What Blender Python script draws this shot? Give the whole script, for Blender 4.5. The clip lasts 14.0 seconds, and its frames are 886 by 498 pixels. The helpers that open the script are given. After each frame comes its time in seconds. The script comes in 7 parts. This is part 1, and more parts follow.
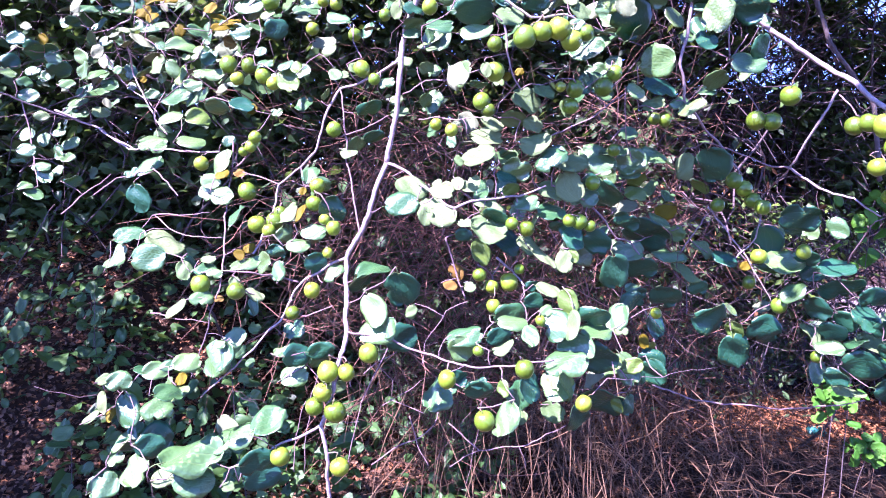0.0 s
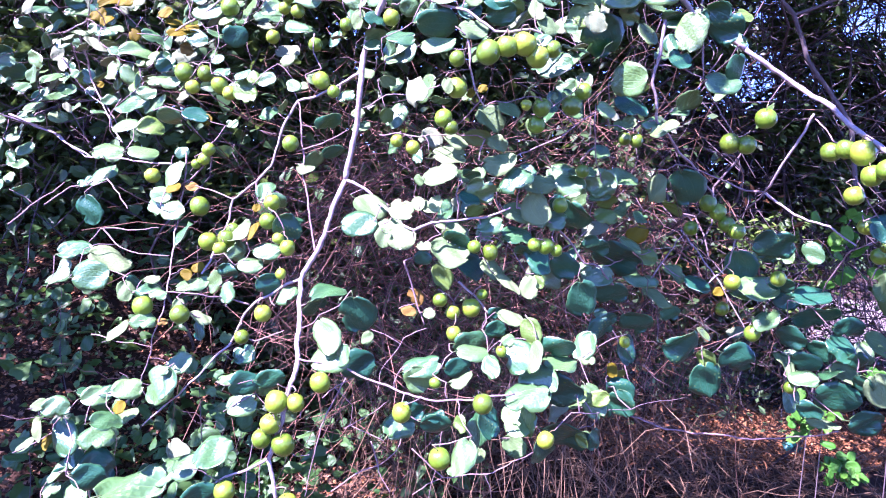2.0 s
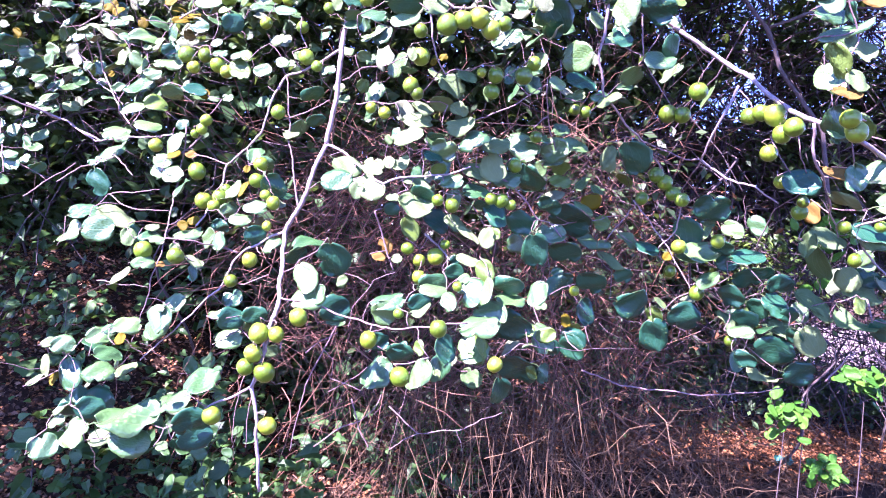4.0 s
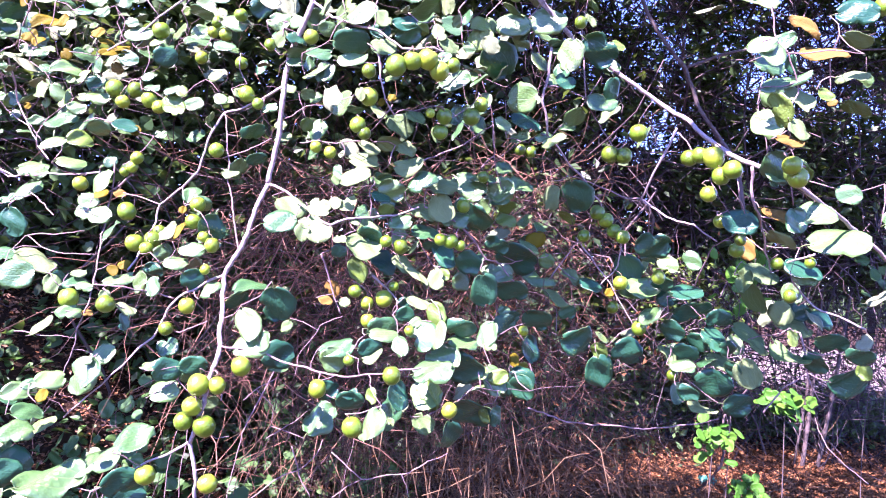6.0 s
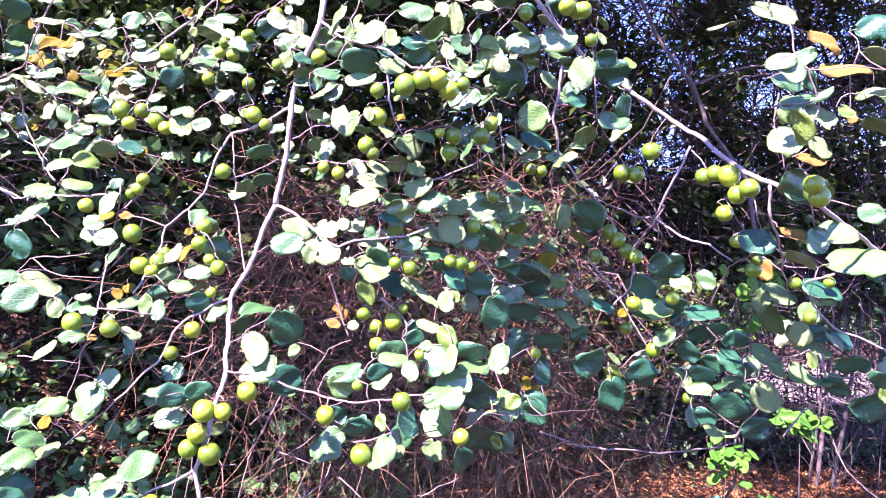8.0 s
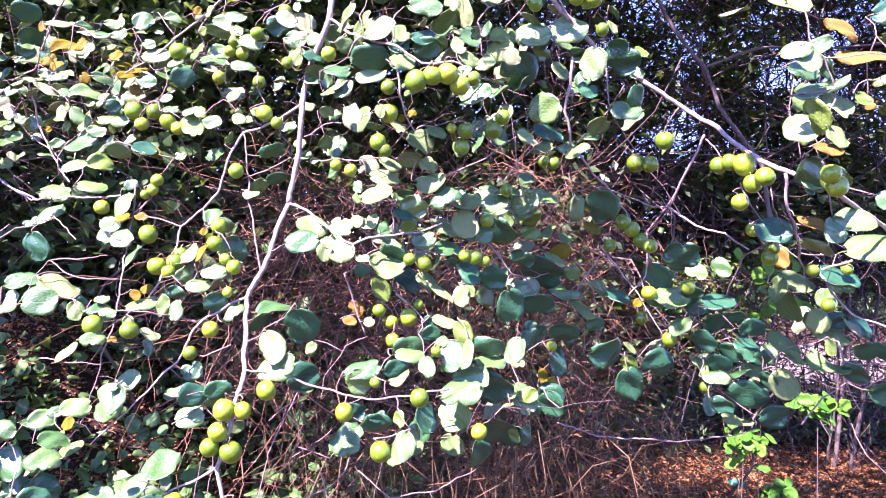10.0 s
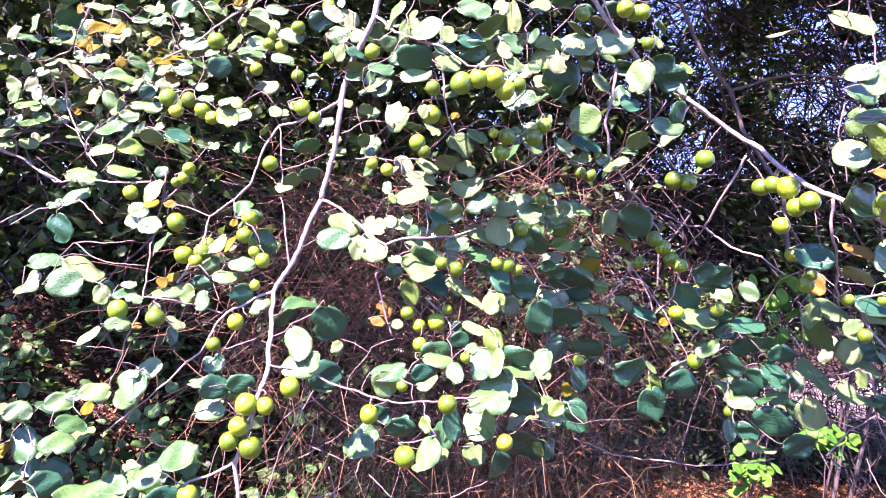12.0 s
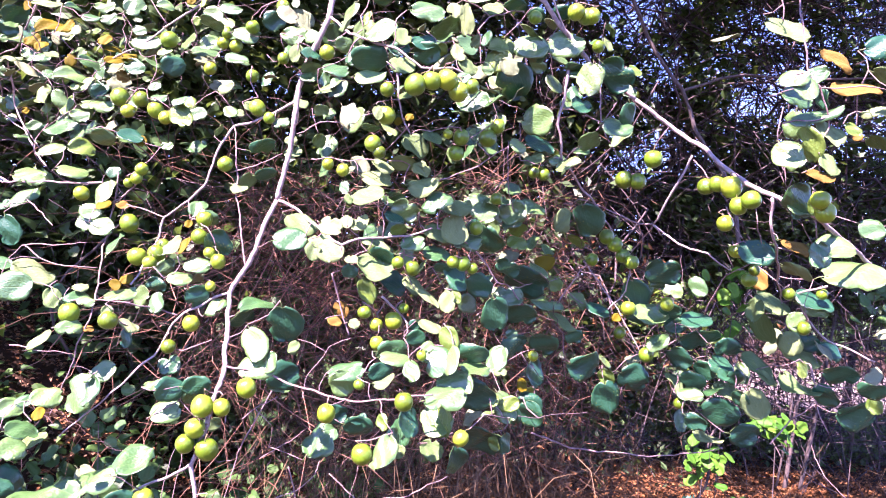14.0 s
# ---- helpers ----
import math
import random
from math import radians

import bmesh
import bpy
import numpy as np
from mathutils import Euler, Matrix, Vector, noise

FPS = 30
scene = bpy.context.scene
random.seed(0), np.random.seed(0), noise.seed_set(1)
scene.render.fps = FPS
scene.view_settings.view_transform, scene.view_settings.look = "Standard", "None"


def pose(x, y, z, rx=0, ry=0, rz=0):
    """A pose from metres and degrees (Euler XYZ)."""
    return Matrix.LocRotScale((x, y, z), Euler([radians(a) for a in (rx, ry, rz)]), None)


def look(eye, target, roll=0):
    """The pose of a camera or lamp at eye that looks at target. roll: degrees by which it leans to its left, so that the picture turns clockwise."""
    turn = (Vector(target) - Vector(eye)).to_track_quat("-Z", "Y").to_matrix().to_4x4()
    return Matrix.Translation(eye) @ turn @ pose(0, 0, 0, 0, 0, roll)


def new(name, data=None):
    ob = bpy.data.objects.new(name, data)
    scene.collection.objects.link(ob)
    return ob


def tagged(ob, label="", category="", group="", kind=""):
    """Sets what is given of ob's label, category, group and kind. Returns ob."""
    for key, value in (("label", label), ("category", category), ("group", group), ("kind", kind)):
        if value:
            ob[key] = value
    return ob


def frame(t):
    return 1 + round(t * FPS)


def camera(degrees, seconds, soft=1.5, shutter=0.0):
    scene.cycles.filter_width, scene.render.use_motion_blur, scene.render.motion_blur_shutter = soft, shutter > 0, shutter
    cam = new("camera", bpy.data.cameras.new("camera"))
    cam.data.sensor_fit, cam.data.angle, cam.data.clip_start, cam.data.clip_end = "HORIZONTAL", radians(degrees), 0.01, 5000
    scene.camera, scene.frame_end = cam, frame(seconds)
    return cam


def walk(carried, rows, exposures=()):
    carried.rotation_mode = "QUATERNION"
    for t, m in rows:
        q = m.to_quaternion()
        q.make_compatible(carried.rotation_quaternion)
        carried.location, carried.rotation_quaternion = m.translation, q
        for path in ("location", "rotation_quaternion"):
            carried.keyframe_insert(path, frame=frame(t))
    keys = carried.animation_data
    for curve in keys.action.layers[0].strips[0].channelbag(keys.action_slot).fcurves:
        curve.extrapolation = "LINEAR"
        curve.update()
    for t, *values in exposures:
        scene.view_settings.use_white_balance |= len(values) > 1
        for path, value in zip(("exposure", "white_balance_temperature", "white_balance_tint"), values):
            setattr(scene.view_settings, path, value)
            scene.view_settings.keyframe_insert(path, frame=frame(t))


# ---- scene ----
cam = camera(66.0, 14.0, 1.05)
PATH = [
    (0, (0.059, -0.006, 1.538), (-0.001, 1.987, 1.376), 3.20),
    (0.5, (0.050, -0.003, 1.535), (0.014, 1.990, 1.377), 2.46),
    (1, (0.043, -0.003, 1.543), (0.011, 1.990, 1.374), 3.12),
    (1.5, (0.083, 0.029, 1.552), (0.100, 2.024, 1.407), 3.40),
    (2, (0.087, 0.044, 1.558), (0.076, 2.039, 1.419), 4.20),
    (2.2, (0.096, 0.043, 1.550), (0.089, 2.038, 1.402), 3.41),
    (4.3, (0.152, -0.077, 1.462), (0.126, 1.922, 1.423), 5.07),
    (4.5, (0.132, -0.068, 1.471), (0.186, 1.931, 1.452), 3.92),
    (5, (0.122, -0.050, 1.490), (0.333, 1.939, 1.518), 4.46),
    (5.5, (0.119, -0.046, 1.492), (0.316, 1.944, 1.543), 3.78),
    (6, (0.116, -0.052, 1.481), (0.296, 1.940, 1.516), 4.09),
    (6.5, (0.103, -0.052, 1.489), (0.256, 1.942, 1.525), 4.11),
    (7, (0.101, -0.026, 1.473), (0.292, 1.964, 1.527), 4.13),
    (7.5, (0.107, -0.033, 1.487), (0.283, 1.957, 1.583), 3.87),
    (8, (0.112, -0.033, 1.487), (0.270, 1.959, 1.571), 3.82),
    (8.2, (0.109, -0.026, 1.481), (0.270, 1.966, 1.562), 3.98),
    (10.3, (0.108, -0.034, 1.499), (0.232, 1.962, 1.542), 2.56),
    (10.5, (0.109, -0.033, 1.492), (0.239, 1.962, 1.542), 3.48),
    (11, (0.089, -0.027, 1.483), (0.191, 1.970, 1.536), 4.76),
    (11.5, (0.078, -0.019, 1.487), (0.175, 1.978, 1.538), 5.58),
    (12, (0.069, -0.018, 1.489), (0.182, 1.978, 1.560), 6.14),
    (12.5, (0.069, -0.017, 1.490), (0.168, 1.979, 1.561), 6.23),
    (13, (0.047, -0.023, 1.499), (0.184, 1.970, 1.584), 6.53),
    (13.5, (0.059, -0.022, 1.497), (0.252, 1.967, 1.570), 6.32),
    (14, (0.077, -0.031, 1.493), (0.299, 1.955, 1.566), 5.56),
]
walk(cam, [(t, look(eye, target, roll)) for t, eye, target, roll in PATH], [(0, 2.95, 5200, 69), (1, 2.95, 5060, 70), (4.5, 3.23, 5370, 70), (8, 3.2, 5740, 67), (14, 3.13, 6050, 67)])

import numpy

# ---- world, sun ----
SUN = Vector((-0.46, -0.46, 0.76)).normalized()
world = bpy.data.worlds.new("world")
scene.world = world
world.use_nodes = True
wn = world.node_tree
sky = wn.nodes.new("ShaderNodeTexSky")
sky.sky_type = "NISHITA"
sky.sun_disc = False
sky.sun_elevation = math.asin(SUN.z)
sky.sun_rotation = math.atan2(SUN.x, SUN.y)
sky.air_density, sky.dust_density, sky.ozone_density = 1.0, 0.0, 6.0
sky.altitude = 3000
wn.links.new(sky.outputs[0], wn.nodes["Background"].inputs[0])
wn.nodes["Background"].inputs[1].default_value = 0.092
sun = new("sun", bpy.data.lights.new("sun", "SUN"))
sun.data.energy, sun.data.angle, sun.data.color = 4.9, radians(0.55), (1.0, 0.9, 0.74)
sun.matrix_world = look(SUN * 30, (0, 0, 0))


# ---- materials ----
def mat(name, rough=0.6, spec=0.5):
    m = bpy.data.materials.new(name)
    m.use_nodes = True
    p = m.node_tree.nodes["Principled BSDF"]
    p.inputs["Roughness"].default_value = rough
    p.inputs["Specular IOR Level"].default_value = spec
    return m, m.node_tree, p


def node(nt, kind, **values):
    n = nt.nodes.new(kind)
    for key, value in values.items():
        n.inputs[key].default_value = value
    return n


def ramp(nt, fac, *stops):
    r = nt.nodes.new("ShaderNodeValToRGB")
    while len(r.color_ramp.elements) < len(stops):
        r.color_ramp.elements.new(0.5)
    for e, (at, col) in zip(r.color_ramp.elements, stops):
        e.position, e.color = at, (*col, 1)
    nt.links.new(fac, r.inputs[0])
    return r.outputs[0]


def mixed(nt, fac, a, b, blend="MIX"):
    m = nt.nodes.new("ShaderNodeMix")
    m.data_type, m.blend_type = "RGBA", blend
    for slot, value in ((0, fac), (6, a), (7, b)):
        if hasattr(value, "is_linked"):
            nt.links.new(value, m.inputs[slot])
        elif slot == 0:
            m.inputs[0].default_value = value
        else:
            m.inputs[slot].default_value = (*value, 1)
    return m.outputs[2]


def noisy(nt, scale, detail=4.0, rough=0.6, coords="Object"):
    tc = nt.nodes.new("ShaderNodeTexCoord")
    n = node(nt, "ShaderNodeTexNoise", Scale=scale, Detail=detail, Roughness=rough)
    nt.links.new(tc.outputs[coords], n.inputs["Vector"])
    return n.outputs["Fac"]


def bumped(nt, p, height, strength=0.3, distance=0.002):
    b = node(nt, "ShaderNodeBump", Strength=strength, Distance=distance)
    nt.links.new(height, b.inputs["Height"])
    nt.links.new(b.outputs[0], p.inputs["Normal"])


def see_through(nt, p, colour, share):
    """Light that passes through a leaf."""
    t = nt.nodes.new("ShaderNodeBsdfTranslucent")
    nt.links.new(colour, t.inputs[0])
    mix = nt.nodes.new("ShaderNodeMixShader")
    mix.inputs[0].default_value = share
    nt.links.new(p.outputs[0], mix.inputs[1])
    nt.links.new(t.outputs[0], mix.inputs[2])
    nt.links.new(mix.outputs[0], nt.nodes["Material Output"].inputs[0])


def leaf_mat(name, dark, light, vein, rough, through_share, spec=0.5, spots=(0.16, 0.1, 0.04), spot_at=0.74, joined=False, wax=0.0):
    """Leaf blade: three veins run from the stalk to the tip, with blotches and a tone of its own for each leaf."""
    m, nt, p = mat(name, rough, spec)
    own = nt.nodes.new("ShaderNodeNewGeometry").outputs["Random Per Island"] if joined else nt.nodes.new("ShaderNodeObjectInfo").outputs["Random"]
    base = ramp(nt, own, (0.0, dark), (1.0, light))
    base = mixed(nt, mul(nt, noisy(nt, 3.0, coords="UV"), 0.5), base, tuple(c * 0.6 for c in dark))
    tc = nt.nodes.new("ShaderNodeTexCoord")
    sep = nt.nodes.new("ShaderNodeSeparateXYZ")
    nt.links.new(tc.outputs["UV"], sep.inputs[0])
    ax = calc(nt, "ABSOLUTE", sep.outputs[0])
    arc = calc(nt, "MULTIPLY", calc(nt, "SINE", calc(nt, "MULTIPLY", sep.outputs[1], 3.14159)), 0.2)
    side = calc(nt, "ABSOLUTE", calc(nt, "SUBTRACT", ax, arc))
    near = calc(nt, "MINIMUM", ax, side)
    line = nt.nodes.new("ShaderNodeMapRange")
    line.inputs[1].default_value, line.inputs[2].default_value = 0.004, 0.02
    line.inputs[3].default_value, line.inputs[4].default_value = 1.0, 0.0
    nt.links.new(near, line.inputs[0])
    col = mixed(nt, mul(nt, line.outputs[0], 0.16), base, vein)
    spot = ramp(nt, noisy(nt, 9.0, 3.0, coords="UV"), (spot_at, (0, 0, 0)), (spot_at + 0.06, (1, 1, 1)))
    col = mixed(nt, spot, col, spots)
    nt.links.new(col, p.inputs["Base Color"])
    h = calc(nt, "SUBTRACT", calc(nt, "ADD", mul(nt, noisy(nt, 14.0, coords="UV"), 0.4), mul(nt, noisy(nt, 3.5, 2.0, coords="UV"), 1.6)), mul(nt, line.outputs[0], 0.4))
    bumped(nt, p, h, 0.22, 0.01)
    p.inputs["Coat Weight"].default_value, p.inputs["Coat Roughness"].default_value = wax, 0.3
    see_through(nt, p, mixed(nt, 0.4, col, (0.14, 0.32, 0.03)), through_share)
    return m


def calc(nt, op, a, b=None):
    n = nt.nodes.new("ShaderNodeMath")
    n.operation = op
    for slot, value in ((0, a), (1, b)):
        if hasattr(value, "is_linked"):
            nt.links.new(value, n.inputs[slot])
        elif value is not None:
            n.inputs[slot].default_value = value
    return n.outputs[0]


def mul(nt, a, b):
    return calc(nt, "MULTIPLY", a, b)


def plain_leaf(name, dark, light, rough=0.5, share=0.25, spec=0.4):
    """Small leaves of a joined crown: a tone of its own for each leaf."""
    m, nt, p = mat(name, rough, spec)
    geo = nt.nodes.new("ShaderNodeNewGeometry")
    col = ramp(nt, geo.outputs["Random Per Island"], (0.0, dark), (0.75, light), (1.0, tuple(min(1, c * 1.5) for c in light)))
    col = mixed(nt, mul(nt, noisy(nt, 1.5), 0.6), col, tuple(c * 0.6 for c in dark))
    nt.links.new(col, p.inputs["Base Color"])
    see_through(nt, p, mixed(nt, 0.5, col, (0.25, 0.4, 0.04)), share)
    return m


def bark_mat(name, dark, light, scale=60.0, rough=0.75):
    m, nt, p = mat(name, rough, 0.3)
    n = noisy(nt, scale, 6.0, 0.7)
    col = ramp(nt, n, (0.3, dark), (0.7, light))
    col = mixed(nt, mul(nt, noisy(nt, scale * 0.15), 0.5), col, tuple(c * 0.7 for c in light))
    nt.links.new(col, p.inputs["Base Color"])
    bumped(nt, p, n, 0.5, 0.002)
    return m


def strand_mat(name, dark, light):
    m, nt, p = mat(name, 0.8, 0.25)
    geo = nt.nodes.new("ShaderNodeNewGeometry")
    col = ramp(nt, geo.outputs["Random Per Island"], (0.0, dark), (0.7, light), (1.0, tuple(min(1, c * 1.6) for c in light)))
    col = mixed(nt, mul(nt, noisy(nt, 25.0), 0.5), col, tuple(c * 0.5 for c in dark))
    nt.links.new(col, p.inputs["Base Color"])
    return m


LEAF_TOP = {
    "green": leaf_mat("leaf_green", (0.026, 0.105, 0.03), (0.115, 0.225, 0.052), (0.17, 0.25, 0.09), 0.34, 0.12, 0.6, wax=0.4),
    # Darker copy of leaf_green for leaves in shade: the shade is in its colour.
    "shadowed": leaf_mat("leaf_shadowed", (0.01, 0.085, 0.042), (0.026, 0.135, 0.055), (0.09, 0.18, 0.085), 0.36, 0.28, 0.4, wax=0.35),
    "fresh": leaf_mat("leaf_fresh", (0.1, 0.2, 0.025), (0.16, 0.27, 0.04), (0.24, 0.32, 0.1), 0.4, 0.3, 0.6),
    "yellow": leaf_mat("leaf_yellow", (0.12, 0.095, 0.001), (0.19, 0.155, 0.002), (0.2, 0.17, 0.01), 0.55, 0.3, 0.15),
    "dry": leaf_mat("leaf_dry", (0.15, 0.09, 0.014), (0.24, 0.16, 0.032), (0.22, 0.16, 0.05), 0.65, 0.2, 0.15),
    "pale": leaf_mat("leaf_dull", (0.07, 0.14, 0.06), (0.12, 0.2, 0.08), (0.24, 0.3, 0.15), 0.45, 0.14, 0.6),
}
LEAF_UNDER = {
    "green": leaf_mat("leaf_under", (0.085, 0.165, 0.045), (0.18, 0.255, 0.09), (0.23, 0.29, 0.13), 0.7, 0.2, 0.3, spot_at=0.82),
    "yellow": leaf_mat("leaf_under_yellow", (0.12, 0.1, 0.003), (0.18, 0.15, 0.005), (0.2, 0.17, 0.02), 0.7, 0.25, 0.15),
    "dry": leaf_mat("leaf_under_dry", (0.14, 0.105, 0.012), (0.21, 0.165, 0.022), (0.24, 0.19, 0.05), 0.75, 0.2, 0.2),
}
LEAF_FILL = leaf_mat("leaf_fill", (0.022, 0.095, 0.028), (0.12, 0.2, 0.045), (0.15, 0.21, 0.09), 0.35, 0.045, 0.65, joined=True)
LEAF_FILL_UNDER = leaf_mat("leaf_fill_under", (0.12, 0.165, 0.07), (0.2, 0.23, 0.12), (0.24, 0.26, 0.15), 0.7, 0.12, 0.3, joined=True)
LEAF_UNDER["shadowed"] = LEAF_UNDER["fresh"] = LEAF_UNDER["pale"] = LEAF_UNDER["green"]
THIN_BARK = bark_mat("thin_bark", (0.1, 0.068, 0.064), (0.3, 0.215, 0.2), 250.0)
TWIG_BARK = bark_mat("twig_bark", (0.15, 0.115, 0.105), (0.4, 0.33, 0.305), 180.0)
WEED_LEAF = leaf_mat("weed_leaf", (0.028, 0.09, 0.02), (0.075, 0.165, 0.036), (0.11, 0.2, 0.06), 0.5, 0.2, 0.4)
SAPLING_LEAF = leaf_mat("sapling_leaf", (0.025, 0.12, 0.008), (0.075, 0.21, 0.014), (0.12, 0.25, 0.04), 0.5, 0.2, 0.2)
FINE_TWIG = strand_mat("fine_twig", (0.05, 0.032, 0.032), (0.14, 0.095, 0.09))
TRUNK_BARK = bark_mat("trunk_bark", (0.035, 0.027, 0.026), (0.12, 0.095, 0.085), 45.0)
STALK_SKIN = bark_mat("stalk_skin", (0.13, 0.11, 0.045), (0.22, 0.19, 0.08), 200.0, 0.6)
DEAD_STEM = strand_mat("dead_stem", (0.05, 0.025, 0.016), (0.22, 0.115, 0.072))
DRY_VINE = strand_mat("dry_vine", (0.032, 0.018, 0.009), (0.155, 0.097, 0.048))
DARK_TWIG = strand_mat("dark_twig", (0.03, 0.024, 0.025), (0.09, 0.07, 0.07))
LITTER = strand_mat("litter", (0.085, 0.031, 0.009), (0.31, 0.14, 0.048))
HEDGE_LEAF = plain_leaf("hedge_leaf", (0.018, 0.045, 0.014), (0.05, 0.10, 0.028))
SHRUB_LEAF = plain_leaf("shrub_leaf", (0.024, 0.066, 0.02), (0.058, 0.125, 0.036))
# Lighter yellow-green than the hedge: sunlight on these shrubs put into the leaf colour.
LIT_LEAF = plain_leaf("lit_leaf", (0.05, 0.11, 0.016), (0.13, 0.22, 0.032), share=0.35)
BANK_LEAF = plain_leaf("bank_leaf", (0.018, 0.062, 0.012), (0.06, 0.15, 0.026), 0.5, 0.28)
# Browner than LITTER, and darkened to hold the bank's shade in its colour.
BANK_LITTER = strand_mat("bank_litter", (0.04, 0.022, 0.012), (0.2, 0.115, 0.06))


def fruit_mat(name, green, gold):
    m, nt, p = mat(name, 0.3, 0.5)
    info = nt.nodes.new("ShaderNodeObjectInfo")
    col = ramp(nt, info.outputs["Random"], (0.0, tuple(c * 0.42 for c in green)), (0.5, green), (1.0, gold))
    col = mixed(nt, mul(nt, noisy(nt, 1.2, 2.0), 0.45), col, tuple(c * 1.15 for c in gold))
    speck = ramp(nt, noisy(nt, 16.0, 3.0), (0.68, (0, 0, 0)), (0.75, (1, 1, 1)))
    col = mixed(nt, mul(nt, speck, 0.5), col, (0.3, 0.25, 0.06))
    nt.links.new(col, p.inputs["Base Color"])
    p.inputs["Subsurface Weight"].default_value = 0.15
    p.inputs["Subsurface Radius"].default_value = (0.6, 0.5, 0.1)
    p.inputs["Subsurface Scale"].default_value = 0.004
    bumped(nt, p, noisy(nt, 6.0), 0.1, 0.05)
    return m


FRUIT_SKIN = fruit_mat("fruit_skin", (0.062, 0.158, 0.006), (0.17, 0.248, 0.01))

# soil under the litter, paler dust farther off
GROUND, nt, p = mat("ground_soil", 0.95, 0.1)
n1, n2 = noisy(nt, 0.9, 5.0), noisy(nt, 22.0, 6.0, 0.75)
col = ramp(nt, n2, (0.3, (0.018, 0.01, 0.006)), (0.55, (0.045, 0.025, 0.015)), (0.75, (0.085, 0.05, 0.029)))
col = mixed(nt, ramp(nt, n1, (0.45, (0, 0, 0)), (0.65, (0.7, 0.7, 0.7))), col, (0.035, 0.021, 0.013))
nt.links.new(col, p.inputs["Base Color"])
bumped(nt, p, n2, 0.7, 0.03)
TRACK, nt, p = mat("dusty_track", 0.95, 0.1)
n1 = noisy(nt, 3.0, 6.0, 0.7)
nt.links.new(ramp(nt, n1, (0.3, (0.1, 0.082, 0.068)), (0.7, (0.2, 0.165, 0.14))), p.inputs["Base Color"])
bumped(nt, p, n1, 0.5, 0.02)


# ---- mesh helpers ----
def mesh_of(name, verts, faces, *materials, smooth=True, slots=None):
    me = bpy.data.meshes.new(name)
    me.from_pydata([tuple(v) for v in verts], [], faces)
    for m in materials:
        me.materials.append(m)
    if slots is not None:
        me.polygons.foreach_set("material_index", slots)
    if smooth:
        me.polygons.foreach_set("use_smooth", [True] * len(me.polygons))
    me.update()
    return me


def part(name, me, parent=None, label=""):
    ob = new(name, me)
    if parent is not None:
        ob.parent = parent
    return tagged(ob, label)


def spline(points, n, ease=1.0):
    """A run of n steps through each gap of the points, smooth or (ease near 0) with sharper bends."""
    pts = [Vector(p) for p in points]
    pts = [pts[0] * 2 - pts[1], *pts, pts[-1] * 2 - pts[-2]]
    out = []
    for a, b, c, d in zip(pts, pts[1:], pts[2:], pts[3:]):
        for k in range(n):
            t = k / n
            smooth = 0.5 * (2 * b + (c - a) * t + (2 * a - 5 * b + 4 * c - d) * t * t + (3 * b - a - 3 * c + d) * t**3)
            out.append(b.lerp(c, t).lerp(smooth, ease))
    out.append(pts[-2])
    return out


def tube(verts, faces, line, r0, r1, sides=6, knobs=0.0, rng=random):
    """Adds a tapered tube along a line of points to verts and faces."""
    start, n = len(verts), len(line)
    up = Vector((0.3, 0.5, 0.8))
    for k, p in enumerate(line):
        way = (line[min(k + 1, n - 1)] - line[max(k - 1, 0)]).normalized()
        a = way.cross(up)
        a = a.normalized() if a.length > 1e-4 else Vector((1, 0, 0))
        b = way.cross(a)
        r = (r0 + (r1 - r0) * k / (n - 1)) * (1 + (rng.uniform(-knobs, knobs * 1.6) if knobs else 0))
        for s in range(sides):
            w = math.tau * s / sides
            verts.append(p + a * (r * math.cos(w)) + b * (r * math.sin(w)))
    for k in range(n - 1):
        for s in range(sides):
            i, j = start + k * sides + s, start + k * sides + (s + 1) % sides
            faces.append((i, j, j + sides, i + sides))
    faces.append(tuple(range(start + sides - 1, start - 1, -1)))
    faces.append(tuple(range(start + (n - 1) * sides, start + n * sides)))


# ---- ground ----
def ground_height(x, y):
    near = max(0.0, 1 - math.hypot(x, y - 4) / 14)
    side, back = max(0.0, min(1.0, (-0.7 - x) / 1.5)), max(0.0, min(1.0, (y - 2.4) / 2.4))
    bank = 1.15 * side * side * (3 - 2 * side) * back * back * (3 - 2 * back) * max(0.0, min(1.0, (12 - y) / 4)) * max(0.0, min(1.0, (12 + x) / 5))
    return bank + near * 0.06 * noise.noise((x * 0.8, y * 0.8, 0)) + near * 0.02 * noise.noise((x * 3, y * 3, 4))


def build_ground():
    steps = [math.copysign(9.0 * abs(k / 45) + 391 * abs(k / 45) ** 7, k) for k in range(-45, 46)]
    verts = [(x, y + 4, ground_height(x, y + 4)) for y in steps for x in steps]
    n = len(steps)
    faces = [(j * n + i, j * n + i + 1, (j + 1) * n + i + 1, (j + 1) * n + i) for j in range(n - 1) for i in range(n - 1)]
    tagged(new("ground", mesh_of("ground", verts, faces, GROUND)), "brown soil under fallen leaves", "ground", kind="structure")
    verts = [(x, y, 0.012 + ground_height(x, y)) for y in (9.5, 11, 13, 15.5) for x in range(-60, 61, 3)]
    n = 41
    faces = [(j * n + i, j * n + i + 1, (j + 1) * n + i + 1, (j + 1) * n + i) for j in range(3) for i in range(n - 1)]
    tagged(new("road", mesh_of("road", verts, faces, TRACK)), "pale dusty dirt track behind the hedge", "dirt track", kind="structure")


build_ground()


